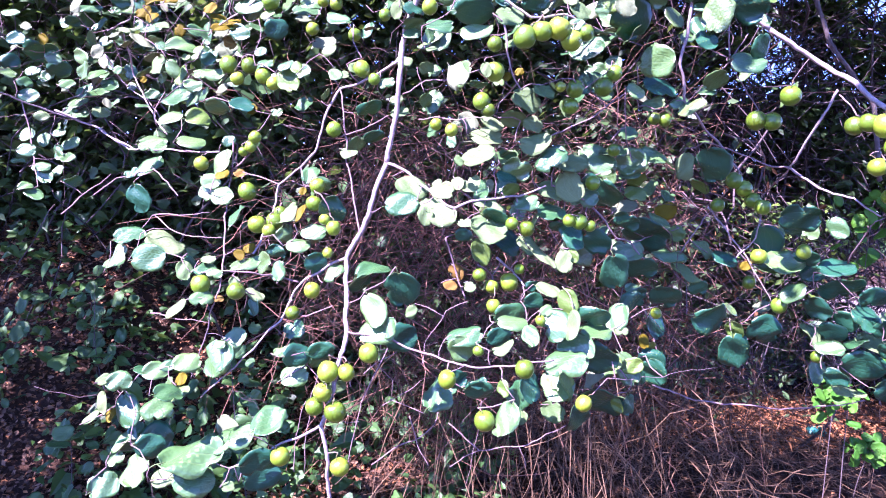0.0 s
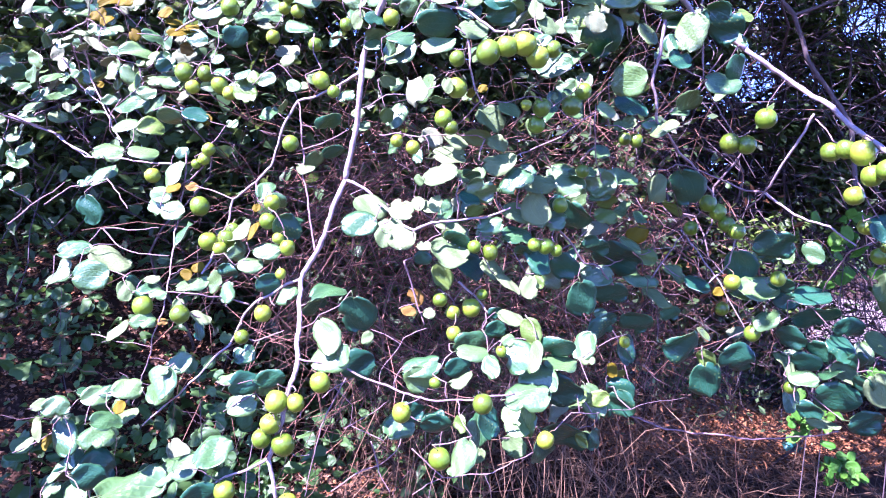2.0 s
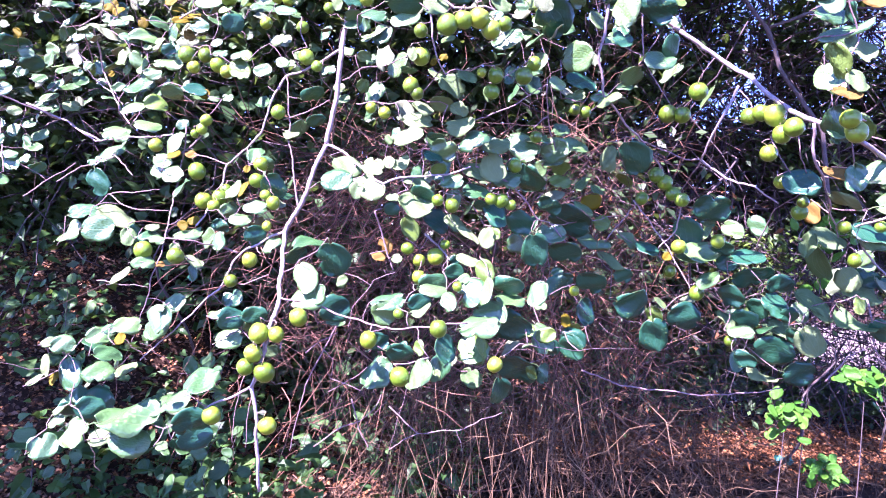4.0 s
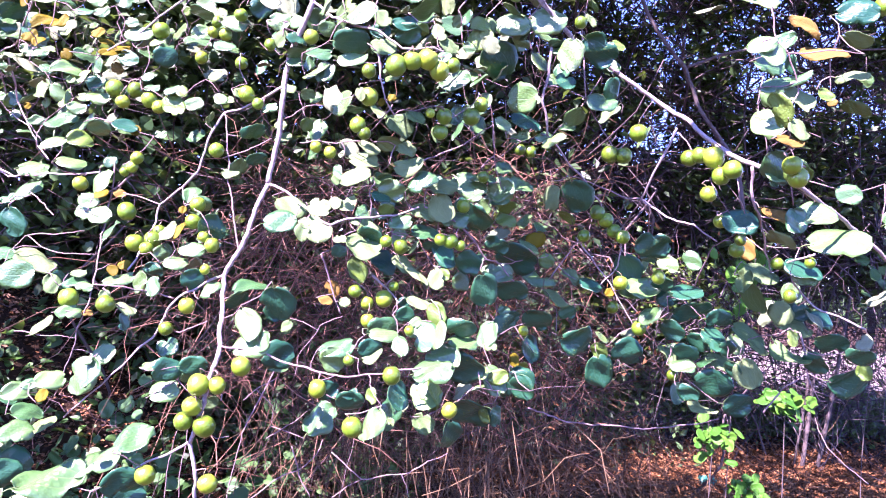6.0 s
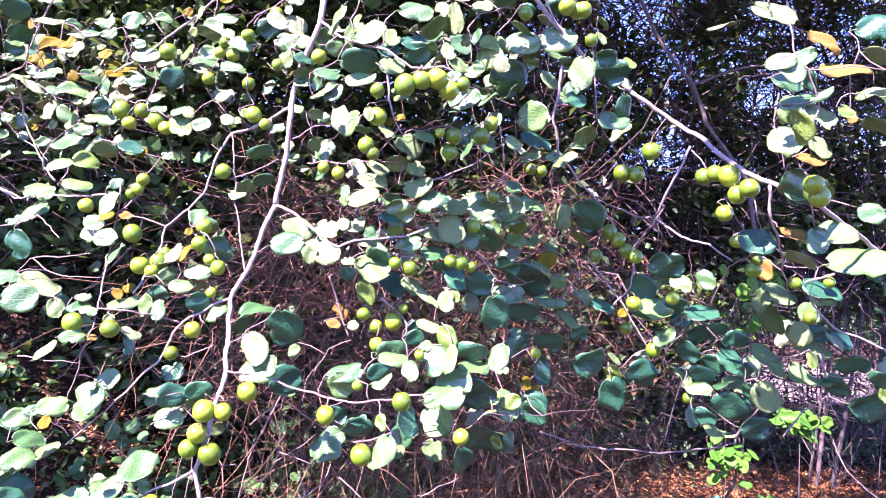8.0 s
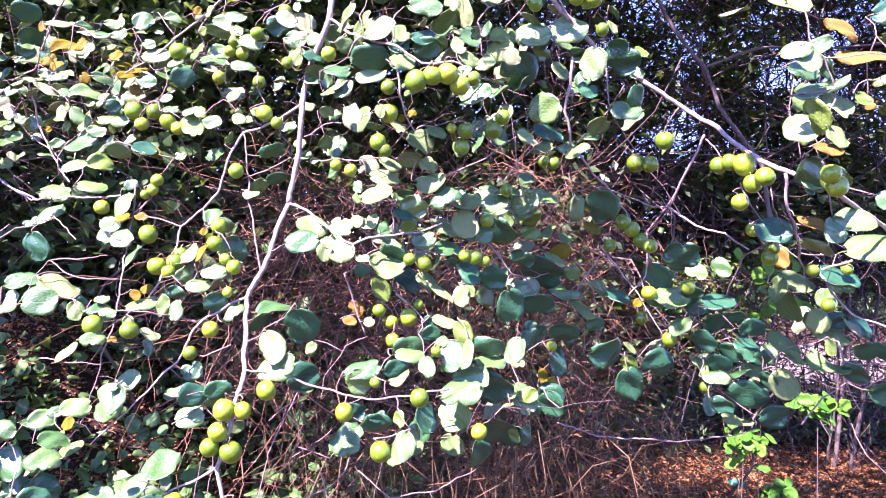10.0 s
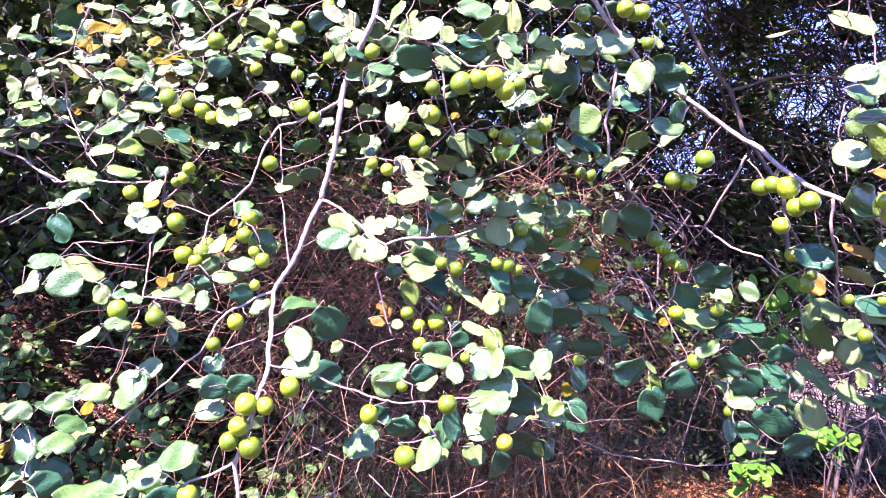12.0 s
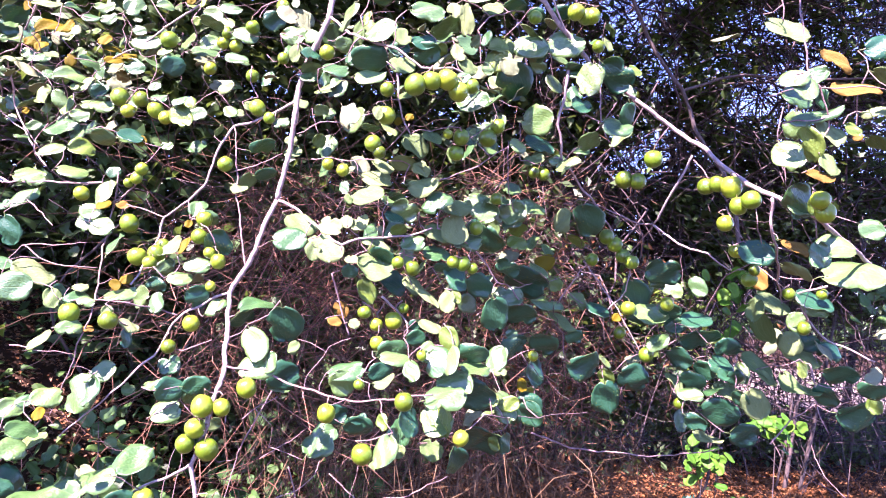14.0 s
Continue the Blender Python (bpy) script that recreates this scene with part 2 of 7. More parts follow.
def leaf_shape(verts, faces, at, way, normal, length, width, curl):
    """A small folded leaf of four triangles."""
    side = way.cross(normal)
    n = len(verts)
    verts += [at, at + way * length * 0.5 + side * width * 0.5 + normal * curl, at + way * length, at + way * length * 0.5 - side * width * 0.5 + normal * curl, at + way * length * 0.5]
    faces += [(n, n + 4, n + 1), (n + 4, n + 2, n + 1), (n, n + 3, n + 4), (n + 4, n + 3, n + 2)]


def broad_leaf(verts, faces, at, way, normal, length, width, curl):
    """A heart-shaped leaf with a drawn-out tip that bends down."""
    side, n = way.cross(normal), len(verts)
    verts.append(at + way * length * 0.4)
    for x, y in ((0.0, 0.06), (0.3, 0.0), (0.5, 0.22), (0.42, 0.55), (0.16, 0.85), (0.0, 1.1), (-0.16, 0.85), (-0.42, 0.55), (-0.5, 0.22), (-0.3, 0.0)):
        verts.append(at + side * width * x + way * length * y + normal * (curl * 3 * abs(x) - length * 0.22 * y * y))
    faces += [(n, n + 1 + k, n + 1 + (k + 1) % 10) for k in range(10)]


def any_way(rng, flat=1.0):
    v = Vector((rng.gauss(0, 1), rng.gauss(0, 1), rng.gauss(0, 1) * flat))
    return v.normalized() if v.length > 1e-3 else Vector((1, 0, 0))


def litter_layer():
    rng = random.Random(11)
    verts, faces = [], []
    for k in range(135000):
        y = 0.4 + 6.2 * rng.random()
        x = rng.uniform(-1.1, 0.95) * (y + 0.6) * rng.uniform(0.8, 1.35)
        if rng.random() > 0.12 + (y - 0.4) / 2.4:
            continue
        if k > 85000:
            x, y = rng.uniform(0.4, 4.4) + rng.gauss(0, 0.3), rng.uniform(4.4, 5.8) + rng.gauss(0, 0.12)
        if x > 0.2 and y < 4.4 and rng.random() < (0.7 if x < 1.7 else 0.92):
            continue
        if k < 85000 and noise.noise((x * 2.5, y * 2.5, 7)) < rng.uniform(-1.0, 0.0):
            continue
        at = Vector((x, y, ground_height(x, y) + rng.uniform(0.003, 0.035)))
        n = (Vector((0, 0, 1)) + any_way(rng) * 0.7).normalized()
        w = any_way(rng, 0.2)
        w = (w - n * w.dot(n)).normalized()
        s = rng.uniform(0.014, 0.034)
        leaf_shape(verts, faces, at, w, n, s, s * 0.6, s * rng.uniform(-0.1, 0.3))
    tagged(new("leaf_litter", mesh_of("leaf_litter", verts, faces, LITTER, smooth=False)), "dry reddish brown fallen leaves on the ground", "leaf litter", kind="stuff")


litter_layer()


def bank_cover():
    """Low weeds in patches over the bank, with bare litter between."""
    rng = random.Random(12)
    verts, faces, low_verts, low_faces = [], [], [], []
    for k in range(46000):
        y = rng.uniform(2.5, 5.6)
        x = rng.uniform(-1.05, 0.1) * (y + 0.4)
        at = Vector((x, y, ground_height(x, y)))
        n = (Vector((0, -0.35, 0.8)) + any_way(rng) * 0.7).normalized()
        w = any_way(rng, 0.5)
        w = (w - n * w.dot(n)).normalized()
        if k % 2:
            s = rng.uniform(0.016, 0.04)
            leaf_shape(low_verts, low_faces, at + Vector((0, 0, rng.uniform(0.004, 0.04))), w, n, s, s * 0.6, s * rng.uniform(-0.1, 0.3))
        elif k % 6 == 0 and noise.noise((x * 1.7, y * 1.7, 3)) > rng.uniform(-0.35, 0.2):
            s = rng.uniform(0.03, 0.065) * rng.choice((0.7, 1.0, 1.0, 1.7))
            broad_leaf(verts, faces, at + Vector((0, 0, 0.03 + abs(rng.gauss(0, 0.14)))), w, n, s, s * rng.uniform(0.6, 0.85), s * rng.uniform(0.0, 0.14))
    tagged(new("ground_weeds", mesh_of("ground_weeds", verts, faces, BANK_LEAF, smooth=False)), "low green weeds growing over the littered bank", "weeds", kind="stuff")
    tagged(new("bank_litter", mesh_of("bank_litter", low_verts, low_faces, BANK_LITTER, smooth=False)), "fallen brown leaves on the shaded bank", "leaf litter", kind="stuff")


bank_cover()


# ---- dry tangle of dead stems ----
def strands(rng, count, box, spread, lift, radius, sides=4, steps=5):
    """Thin bent stems: each begins in the box and wanders off by about spread, sagging."""
    verts, faces = [], []
    (x0, x1), (y0, y1), (z0, z1) = box
    for _ in range(count):
        p = Vector((rng.uniform(x0, x1), rng.uniform(y0, y1), rng.uniform(z0, z1)))
        way = any_way(rng, 0.8) + Vector((0, 0, lift))
        line = [p.copy()]
        step = spread * rng.uniform(0.5, 1.4) / steps
        for _ in range(steps):
            way = (way + any_way(rng) * 0.55 + Vector((0, 0, -0.12))).normalized()
            p = p + way * step
            p.z = max(p.z, 0.01)
            line.append(p.copy())
        r = radius * rng.uniform(0.5, 1.5)
        tube(verts, faces, line, r, r * 0.5, sides)
    return verts, faces


def dry_tangle():
    rng = random.Random(21)
    verts, faces = strands(rng, 1120, ((-0.9, 1.3), (3.0, 4.2), (0.85, 2.0)), 0.8, 0.0, 0.0022)
    low_v, low_f = strands(rng, 240, ((-0.9, 1.35), (3.2, 4.4), (0.05, 0.9)), 0.8, 0.1, 0.002)
    faces += [tuple(len(verts) + k for k in q) for q in low_f]
    ob = tagged(new("dead_vine_tangle", mesh_of("dead_vine_tangle", verts + low_v, faces, DEAD_STEM)), "tangled mass of dry purplish brown vine stems", "dead vines", kind="stuff")
    # grey vine stems lie and loop over the ground, a few lean down from the tangle
    verts, faces = strands(rng, 560, ((-0.3, 1.6), (3.1, 4.25), (0.02, 0.75)), 1.0, 0.05, 0.0021, 4, 8)
    for _ in range(260):
        x, y = rng.triangular(-0.5, 1.6, 0.5), rng.uniform(2.75, 4.2)
        foot = Vector((x + rng.gauss(0, 0.3), y + rng.gauss(0, 0.25) - 0.1, 0.0))
        top = Vector((x, y, rng.uniform(0.3, 1.0)))
        mid = (top + foot) / 2 + any_way(rng) * 0.06
        tube(verts, faces, spline((top, mid, foot), 3), rng.uniform(0.0012, 0.0028), 0.001, 4)
    more, more_f = strands(rng, 330, ((1.3, 2.7), (2.9, 4.3), (0.02, 0.4)), 0.9, 0.05, 0.002, 4, 8)
    faces += [tuple(len(verts) + k for k in q) for q in more_f]
    verts += more
    tagged(new("dry_vines", mesh_of("dry_vines", verts, faces, DRY_VINE)), "grey dry vine stems tangled over the ground", "dead vines", kind="stuff")
    return ob


dry_tangle()


def hung_leaves():
    """Dead brown leaves caught in the tangle."""
    rng = random.Random(23)
    verts, faces = [], []
    for _ in range(620):
        at = Vector((rng.gauss(1.0, 0.42), rng.uniform(2.95, 4.1), rng.uniform(0.45, 1.75)))
        n, w = any_way(rng), any_way(rng) + Vector((0, 0, -0.8))
        w = (w - n * w.dot(n)).normalized()
        s = rng.uniform(0.025, 0.06)
        leaf_shape(verts, faces, at, w, n, s, s * 0.35, s * rng.uniform(0.1, 0.3))
    tagged(new("dead_leaves", mesh_of("dead_leaves", verts, faces, LITTER, smooth=False)), "withered red-brown leaves caught in dead vines", "dead leaves", kind="stuff")


hung_leaves()


# ---- hedge, shrubs and trees behind ----
def crown(rng, count, box, size, clumps, spread, aspect=0.55, droop=0.0, patch=1.3, holes=-0.9):
    """Many small leaves in uneven clumps with gaps between."""
    verts, faces = [], []
    (x0, x1), (y0, y1), (z0, z1) = box
    cores = [Vector((rng.uniform(x0, x1), rng.uniform(y0, y1), rng.uniform(z0, z1))) for _ in range(clumps)]
    for _ in range(count):
        c = rng.choice(cores)
        at = c + Vector((rng.gauss(0, spread), rng.gauss(0, spread), rng.gauss(0, spread * 0.7)))
        if at.z < 0.03 or noise.noise(Vector((at.x, at.y * 0.35, at.z)) * patch) < holes:
            continue
        n = (Vector((0, -0.2, 0.8)) + any_way(rng) * 0.8).normalized()
        w = any_way(rng) + Vector((0, 0, -droop))
        w = w - n * w.dot(n)
        if w.length < 1e-3:
            continue
        s = size * rng.uniform(0.6, 1.4)
        (broad_leaf if aspect > 0.7 else leaf_shape)(verts, faces, at, w.normalized(), n, s, s * aspect, s * rng.uniform(0.0, 0.12))
    return verts, faces


def shrub(name, label, category, seed, box, leaf, leaf_count, leaf_size, clumps, spread, twig_count, stems, aspect=0.55, twig=DARK_TWIG, reach=0.8, thick=0.004, patch=1.3, holes=-0.9, branches=0):
    rng = random.Random(seed)
    (x0, x1), (y0, y1), (z0, z1) = box
    root = tagged(new(name), label, category)
    root.location = ((x0 + x1) / 2, (y0 + y1) / 2, 0)
    back = Matrix.Translation(root.location).inverted()
    for _ in range(stems):
        foot = Vector((rng.uniform(x0, x1), rng.uniform(y0, y1), -0.05))
        line = [foot]
        for k in range(1, 5):
            line.append(foot + Vector((rng.gauss(0, 0.12) * k, rng.gauss(0, 0.1) * k, z1 * 0.8 * k / 4)))
        verts, faces = [], []
        tube(verts, faces, spline(line, 4), rng.uniform(0.007, 0.013), 0.004, 7, 0.1, rng)
        part("stem", mesh_of("stem", [back @ v for v in verts], faces, TRUNK_BARK), root)
    v, f = strands(rng, twig_count, box, reach, 0.15, thick)
    part("brushwood", mesh_of("brushwood", [back @ p for p in v], f, twig), root)["kind"] = "stuff"
    if branches:
        v, f = strands(rng, branches, box, 1.7, 0.4, 0.008, 5, 7)
        part("branchwork", mesh_of("branchwork", [back @ p for p in v], f, twig), root)["kind"] = "stuff"
    v, f = crown(rng, leaf_count, box, leaf_size, clumps, spread, aspect, 0.0, patch, holes)
    part("foliage", mesh_of("foliage", [back @ p for p in v], f, leaf, smooth=False), root)["kind"] = "stuff"
    return root


shrub("leafy_shrub", "shaded dark green broad-leaved shrub in the undergrowth", "shrub", 31, ((-3.8, -1.0), (3.9, 4.7), (1.45, 3.0)), SHRUB_LEAF, 3600, 0.075, 150, 0.2, 350, 5, 0.8)
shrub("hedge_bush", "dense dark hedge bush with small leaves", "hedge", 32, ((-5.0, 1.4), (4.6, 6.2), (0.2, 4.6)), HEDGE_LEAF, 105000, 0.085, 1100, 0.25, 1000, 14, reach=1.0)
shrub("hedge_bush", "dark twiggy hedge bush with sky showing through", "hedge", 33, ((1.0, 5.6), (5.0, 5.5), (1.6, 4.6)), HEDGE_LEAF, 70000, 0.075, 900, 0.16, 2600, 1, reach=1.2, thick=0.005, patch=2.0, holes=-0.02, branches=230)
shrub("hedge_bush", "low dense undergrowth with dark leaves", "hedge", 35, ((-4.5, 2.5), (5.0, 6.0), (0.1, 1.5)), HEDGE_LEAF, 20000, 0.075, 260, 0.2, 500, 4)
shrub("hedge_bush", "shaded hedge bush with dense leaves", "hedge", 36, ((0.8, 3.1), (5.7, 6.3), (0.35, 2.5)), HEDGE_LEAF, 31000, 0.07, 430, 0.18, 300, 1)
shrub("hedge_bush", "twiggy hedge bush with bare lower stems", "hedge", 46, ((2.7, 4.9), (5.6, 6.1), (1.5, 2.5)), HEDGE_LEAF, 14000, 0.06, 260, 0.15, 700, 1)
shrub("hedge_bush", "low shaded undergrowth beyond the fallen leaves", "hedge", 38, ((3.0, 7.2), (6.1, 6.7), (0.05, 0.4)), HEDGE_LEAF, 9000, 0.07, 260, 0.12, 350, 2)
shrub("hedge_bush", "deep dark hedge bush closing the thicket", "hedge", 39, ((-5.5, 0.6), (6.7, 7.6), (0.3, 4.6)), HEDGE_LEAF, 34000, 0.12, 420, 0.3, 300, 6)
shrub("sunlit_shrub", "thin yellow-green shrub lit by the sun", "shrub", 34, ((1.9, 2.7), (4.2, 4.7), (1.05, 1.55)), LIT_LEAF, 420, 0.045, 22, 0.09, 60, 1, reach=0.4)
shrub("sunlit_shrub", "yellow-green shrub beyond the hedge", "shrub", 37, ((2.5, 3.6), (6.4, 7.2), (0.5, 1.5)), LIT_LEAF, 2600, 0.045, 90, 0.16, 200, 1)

shrub("hedge_bush", "bare dark brushwood at the hedge foot", "hedge", 47, ((2.6, 5.4), (5.4, 5.9), (0.35, 1.5)), HEDGE_LEAF, 1600, 0.045, 120, 0.16, 620, 1, reach=1.1, thick=0.004)


def background_tree(seed, x, y, height):
    rng = random.Random(seed)
    root = tagged(new("tree"), "tall dark tree with fine leaves against blue sky", "tree")
    root.location = (x, y, 0)
    verts, faces = [], []
    line = [Vector((0, 0, -0.1)), Vector((0.08, 0, 1.2)), Vector((-0.05, 0.1, 2.4)), Vector((0.1, 0, height))]
    tube(verts, faces, spline(line, 5), 0.045, 0.015, 9, 0.08, rng)
    part("trunk", mesh_of("trunk", verts, faces, TRUNK_BARK), root)
    for _ in range(7):
        a = rng.uniform(0, math.tau)
        z = rng.uniform(1.3, height * 0.8)
        out = Vector((math.cos(a), math.sin(a), 0.5))
        line = [Vector((0, 0, z)), Vector((0, 0, z)) + out * 0.5, Vector((0, 0, z)) + out * 1.3 + Vector((0, 0, 0.2))]
        verts, faces = [], []
        tube(verts, faces, spline(line, 5), 0.025, 0.006, 7, 0.1, rng)
        part("limb", mesh_of("limb", verts, faces, TRUNK_BARK), root)
    box = ((-1.4, 1.4), (-1.0, 1.0), (1.4, height + 0.6))
    v, f = strands(rng, 900, box, 0.7, 0.1, 0.0035)
    part("brushwood", mesh_of("brushwood", v, f, DARK_TWIG), root)["kind"] = "stuff"
    v, f = crown(rng, 9000, box, 0.055, 45, 0.22, 0.5, 0.0, 1.7, -0.08)
    part("foliage", mesh_of("foliage", v, f, HEDGE_LEAF, smooth=False), root)["kind"] = "stuff"


background_tree(41, 2.2, 6.2, 3.6)
background_tree(42, 5.6, 7.2, 3.8)
background_tree(43, -0.4, 6.4, 3.9)
background_tree(44, -3.2, 5.6, 3.6)


def far_woods():
    rng = random.Random(51)
    verts, faces = [], []
    for _ in range(9000):
        x = rng.uniform(-40, 40)
        at = Vector((x, 28 + rng.uniform(-2, 4), abs(rng.gauss(0, 1.0)) * (1 + 0.5 * noise.noise((x * 0.2, 0, 0)))))
        n, w = any_way(rng), any_way(rng)
        w = (w - n * w.dot(n)).normalized()
        leaf_shape(verts, faces, at, w, n, 0.5, 0.4, 0.05)
    tagged(new("far_woods", mesh_of("far_woods", verts, faces, SHRUB_LEAF, smooth=False)), "distant green scrub beyond the track", "woods", kind="stuff")


far_woods()

# ---- the jujube tree ----
jujube = tagged(new("jujube_tree"), "jujube tree with drooping boughs full of green fruits and round leaves", "fruit tree")


def unseen_crown():
    """Unseen crown added to shade the hedge: trunk, arching limbs and leaves above and behind the hanging boughs."""
    rng = random.Random(61)
    top = Vector((-1.3, 1.75, 3.1))
    verts, faces = [], []
    tube(verts, faces, spline((Vector((-2.05, 1.45, -0.1)), Vector((-2.0, 1.5, 1.0)), Vector((-1.85, 1.55, 2.1)), top), 6), 0.06, 0.04, 12, 0.06, rng)
    part("trunk", mesh_of("trunk", verts, faces, TRUNK_BARK), jujube)
    for to in ((-2.2, 2.6, 3.6), (-1.2, 3.6, 4.0), (1.8, 3.4, 3.9), (0.4, 4.2, 4.3), (2.2, 2.4, 3.5)):
        verts, faces = [], []
        to = Vector(to)
        tube(verts, faces, spline((top, top.lerp(to, 0.5) + Vector((0, 0, 0.25)), to), 6), 0.032, 0.012, 8, 0.08, rng)
        part("limb", mesh_of("limb", verts, faces, TRUNK_BARK), jujube)
    verts, faces = [], []
    for _ in range(42000):
        y = rng.uniform(1.5, 5.6)
        x = rng.uniform(-7.0, 3.8)
        z = 1.95 + 0.47 * y + abs(rng.gauss(0, 0.35))
        # holes placed so that sun patches reach the fallen leaves
        gap = -2.0 < x < 2.0 and 2.62 < y < 3.5 and noise.noise((x * 4, y * 4, 0)) > (-0.6 if -0.4 < x < 0.9 else 0.05)
        if gap or noise.noise((x * 1.6, y * 1.6, z * 0.8)) < (-0.42 if x < -1.6 else -0.18 if -1.2 < x < -0.55 and 2.0 < y < 2.62 else -0.55 if -0.55 <= x < 0.5 and 2.0 < y < 2.62 else -0.6):
            continue
        n = (Vector((0, 0, 1)) + any_way(rng) * 0.6).normalized()
        w = any_way(rng)
        w = (w - n * w.dot(n)).normalized()
        s = rng.uniform(0.07, 0.11)
        leaf_shape(verts, faces, Vector((x, y, z)), w, n, s, s * 0.85, s * 0.08)
    # more unseen leaves, added to shade the undergrowth on the left
    for _ in range(9000):
        x, y = rng.uniform(-5.0, -1.7), rng.uniform(0.9, 1.65)
        z = 2.6 + abs(rng.gauss(0, 0.2))
        if noise.noise((x * 2.2, y * 2.2, z)) < -0.2:
            continue
        n = (Vector((0, 0, 1)) + any_way(rng) * 0.6).normalized()
        w = any_way(rng)
        w = (w - n * w.dot(n)).normalized()
        s = rng.uniform(0.05, 0.08)
        leaf_shape(verts, faces, Vector((x, y, z)), w, n, s, s * 0.85, s * 0.08)
    part("crown", mesh_of("crown", verts, faces, SHRUB_LEAF, smooth=False), jujube)["kind"] = "stuff"


unseen_crown()


def arch(r0, *tip):
    """An arching limb from the top of the trunk out to a hanging bough."""
    tip, top = Vector(tip), Vector((-1.3, 1.75, 3.1))
    verts, faces = [], []
    tube(verts, faces, spline((top, top.lerp(tip, 0.35) + Vector((0, 0, 0.22)), top.lerp(tip, 0.75) + Vector((0, 0, 0.2)), tip), 6), 0.03, r0, 8, 0.06)
    part("limb", mesh_of("limb", verts, faces, TRUNK_BARK), jujube)


WOOD, BUDS = [], []  # points along the twigs; places where leaves and fruits hang


def twig(name, r0, r1, *points):
    verts, faces = [], []
    rng = random.Random(len(points) * 1000 + int(points[0][0] * 1e4))
    line = spline(points, 7, 0.2)
    line = [p + noise.noise_vector(p * 22) * 0.0045 + noise.noise_vector(p * 70) * 0.0016 for p in line]
    line = [p + any_way(rng) * r0 * 0.12 if 0 < k < len(line) - 1 else p for k, p in enumerate(line)]
    tube(verts, faces, line, r0, r1, 8 if name == "bough" else 6, 0.07, rng)
    if name != "limb":
        WOOD.extend(line)
    return part(name, mesh_of(name, verts, faces, TRUNK_BARK if name == "limb" else THIN_BARK if r0 < 0.0016 else TWIG_BARK), jujube)


def leaf_blade(seed):
    """A round leaf blade of length and width 1 with a front, a back and an uneven, finely toothed rim; some are torn or eaten."""
    rng = random.Random(seed)
    rows, cols = 12, 8
    fold, bend, wave = rng.uniform(-0.12, 0.24), rng.uniform(-0.32, 0.22), rng.uniform(0.02, 0.075)
    skew, wide, full = rng.uniform(-0.07, 0.07), rng.uniform(0.4, 0.52), rng.uniform(2.1, 2.8)
    notch = rng.uniform(0.02, 0.09) if rng.random() < 0.5 else 0.0
    roll, twist = rng.uniform(-0.5, 0.5), rng.uniform(-0.35, 0.35)
    bite = (rng.uniform(0.3, 0.9), rng.choice((-1, 1)), rng.uniform(0.1, 0.22)) if rng.random() < 0.45 else None
    verts, faces, slots = [], [], []
    for layer, lift in ((0, 0.006), (1, -0.006)):
        for j in range(rows + 1):
            t = 0.5 - 0.5 * math.cos(math.pi * j / rows)
            c = (t - wide) / (1 - wide) if t > wide else (wide - t) / wide
            half = 0.5 * max(0.03, (1 - c**full)) ** 0.44
            for i in range(cols + 1):
                u = i / cols * 2 - 1
                h = half * (1 + (0.035 * math.sin(t * 21 + seed * 1.7 + (u > 0) * 3) + 0.07 * math.sin(t * 7 + seed * 2.3 + (u > 0) * 2)) * (0 < j < rows))
                if bite and u * bite[1] > 0:
                    h *= 1 - max(0.0, 1 - abs(t - bite[0]) / bite[2]) * 0.45
                x = u * h + skew * math.sin(t * 3)
                # a blunt base whose lobes reach back past the stalk
                y = t - 0.07 * (1 - t) ** 6 * abs(u) - notch * t**6 * (1 - abs(u))
                z = fold * ((x * x + 0.015) ** 0.5 - x * x * 0.6) + bend * (t - 0.1) ** 2 + wave * math.sin(t * 7 + u * 3 + seed)
                z += roll * abs(u) ** 4 * half * 0.35 + twist * (t - 0.5) * x
                verts.append((x, y, z + lift))
    n = (rows + 1) * (cols + 1)
    for layer in (0, 1):
        for j in range(rows):
            for i in range(cols):
                a = layer * n + j * (cols + 1) + i
                q = (a, a + 1, a + cols + 2, a + cols + 1)
                faces.append(q if layer == 0 else q[::-1])
                slots.append(layer)
    rim = [j * (cols + 1) for j in range(rows + 1)] + [rows * (cols + 1) + i for i in range(1, cols + 1)]
    rim += [j * (cols + 1) + cols for j in range(rows - 1, -1, -1)] + list(range(cols - 1, 0, -1))
    for a, b in zip(rim, rim[1:] + rim[:1]):
        faces.append((a, b, b + n, a + n))
        slots.append(1)
    # the short stalk
    vs, fs = [], []
    tube(vs, fs, [Vector((skew * 0.1, 0.06, -0.01)), Vector((0, -0.1, -0.03)), Vector((0.02, -0.19, -0.07))], 0.013, 0.011, 4)
    faces += [tuple(len(verts) + k for k in q) for q in fs]
    slots += [1] * len(fs)
    verts += [tuple(q) for q in vs]
    return verts, faces, slots


def blade_mesh(name, verts, faces, slots, places, *materials):
    """A mesh of leaf blades; places holds each corner's place on the blade."""
    me = mesh_of(name, verts, faces, *materials, slots=slots)
    uv = me.uv_layers.new(name="blade")
    for loop in me.loops:
        x, y, _ = places[loop.vertex_index]
        uv.data[loop.index].uv = (x, y)
    return me


BLADES = {tone: [] for tone in LEAF_TOP}
for tone in BLADES:
    for seed in range(18):
        v, f, s = leaf_blade(seed)
        BLADES[tone].append(blade_mesh("leaf", v, f, s, v, LEAF_TOP[tone], LEAF_UNDER[tone]))
LEAF_RNG = random.Random(3)


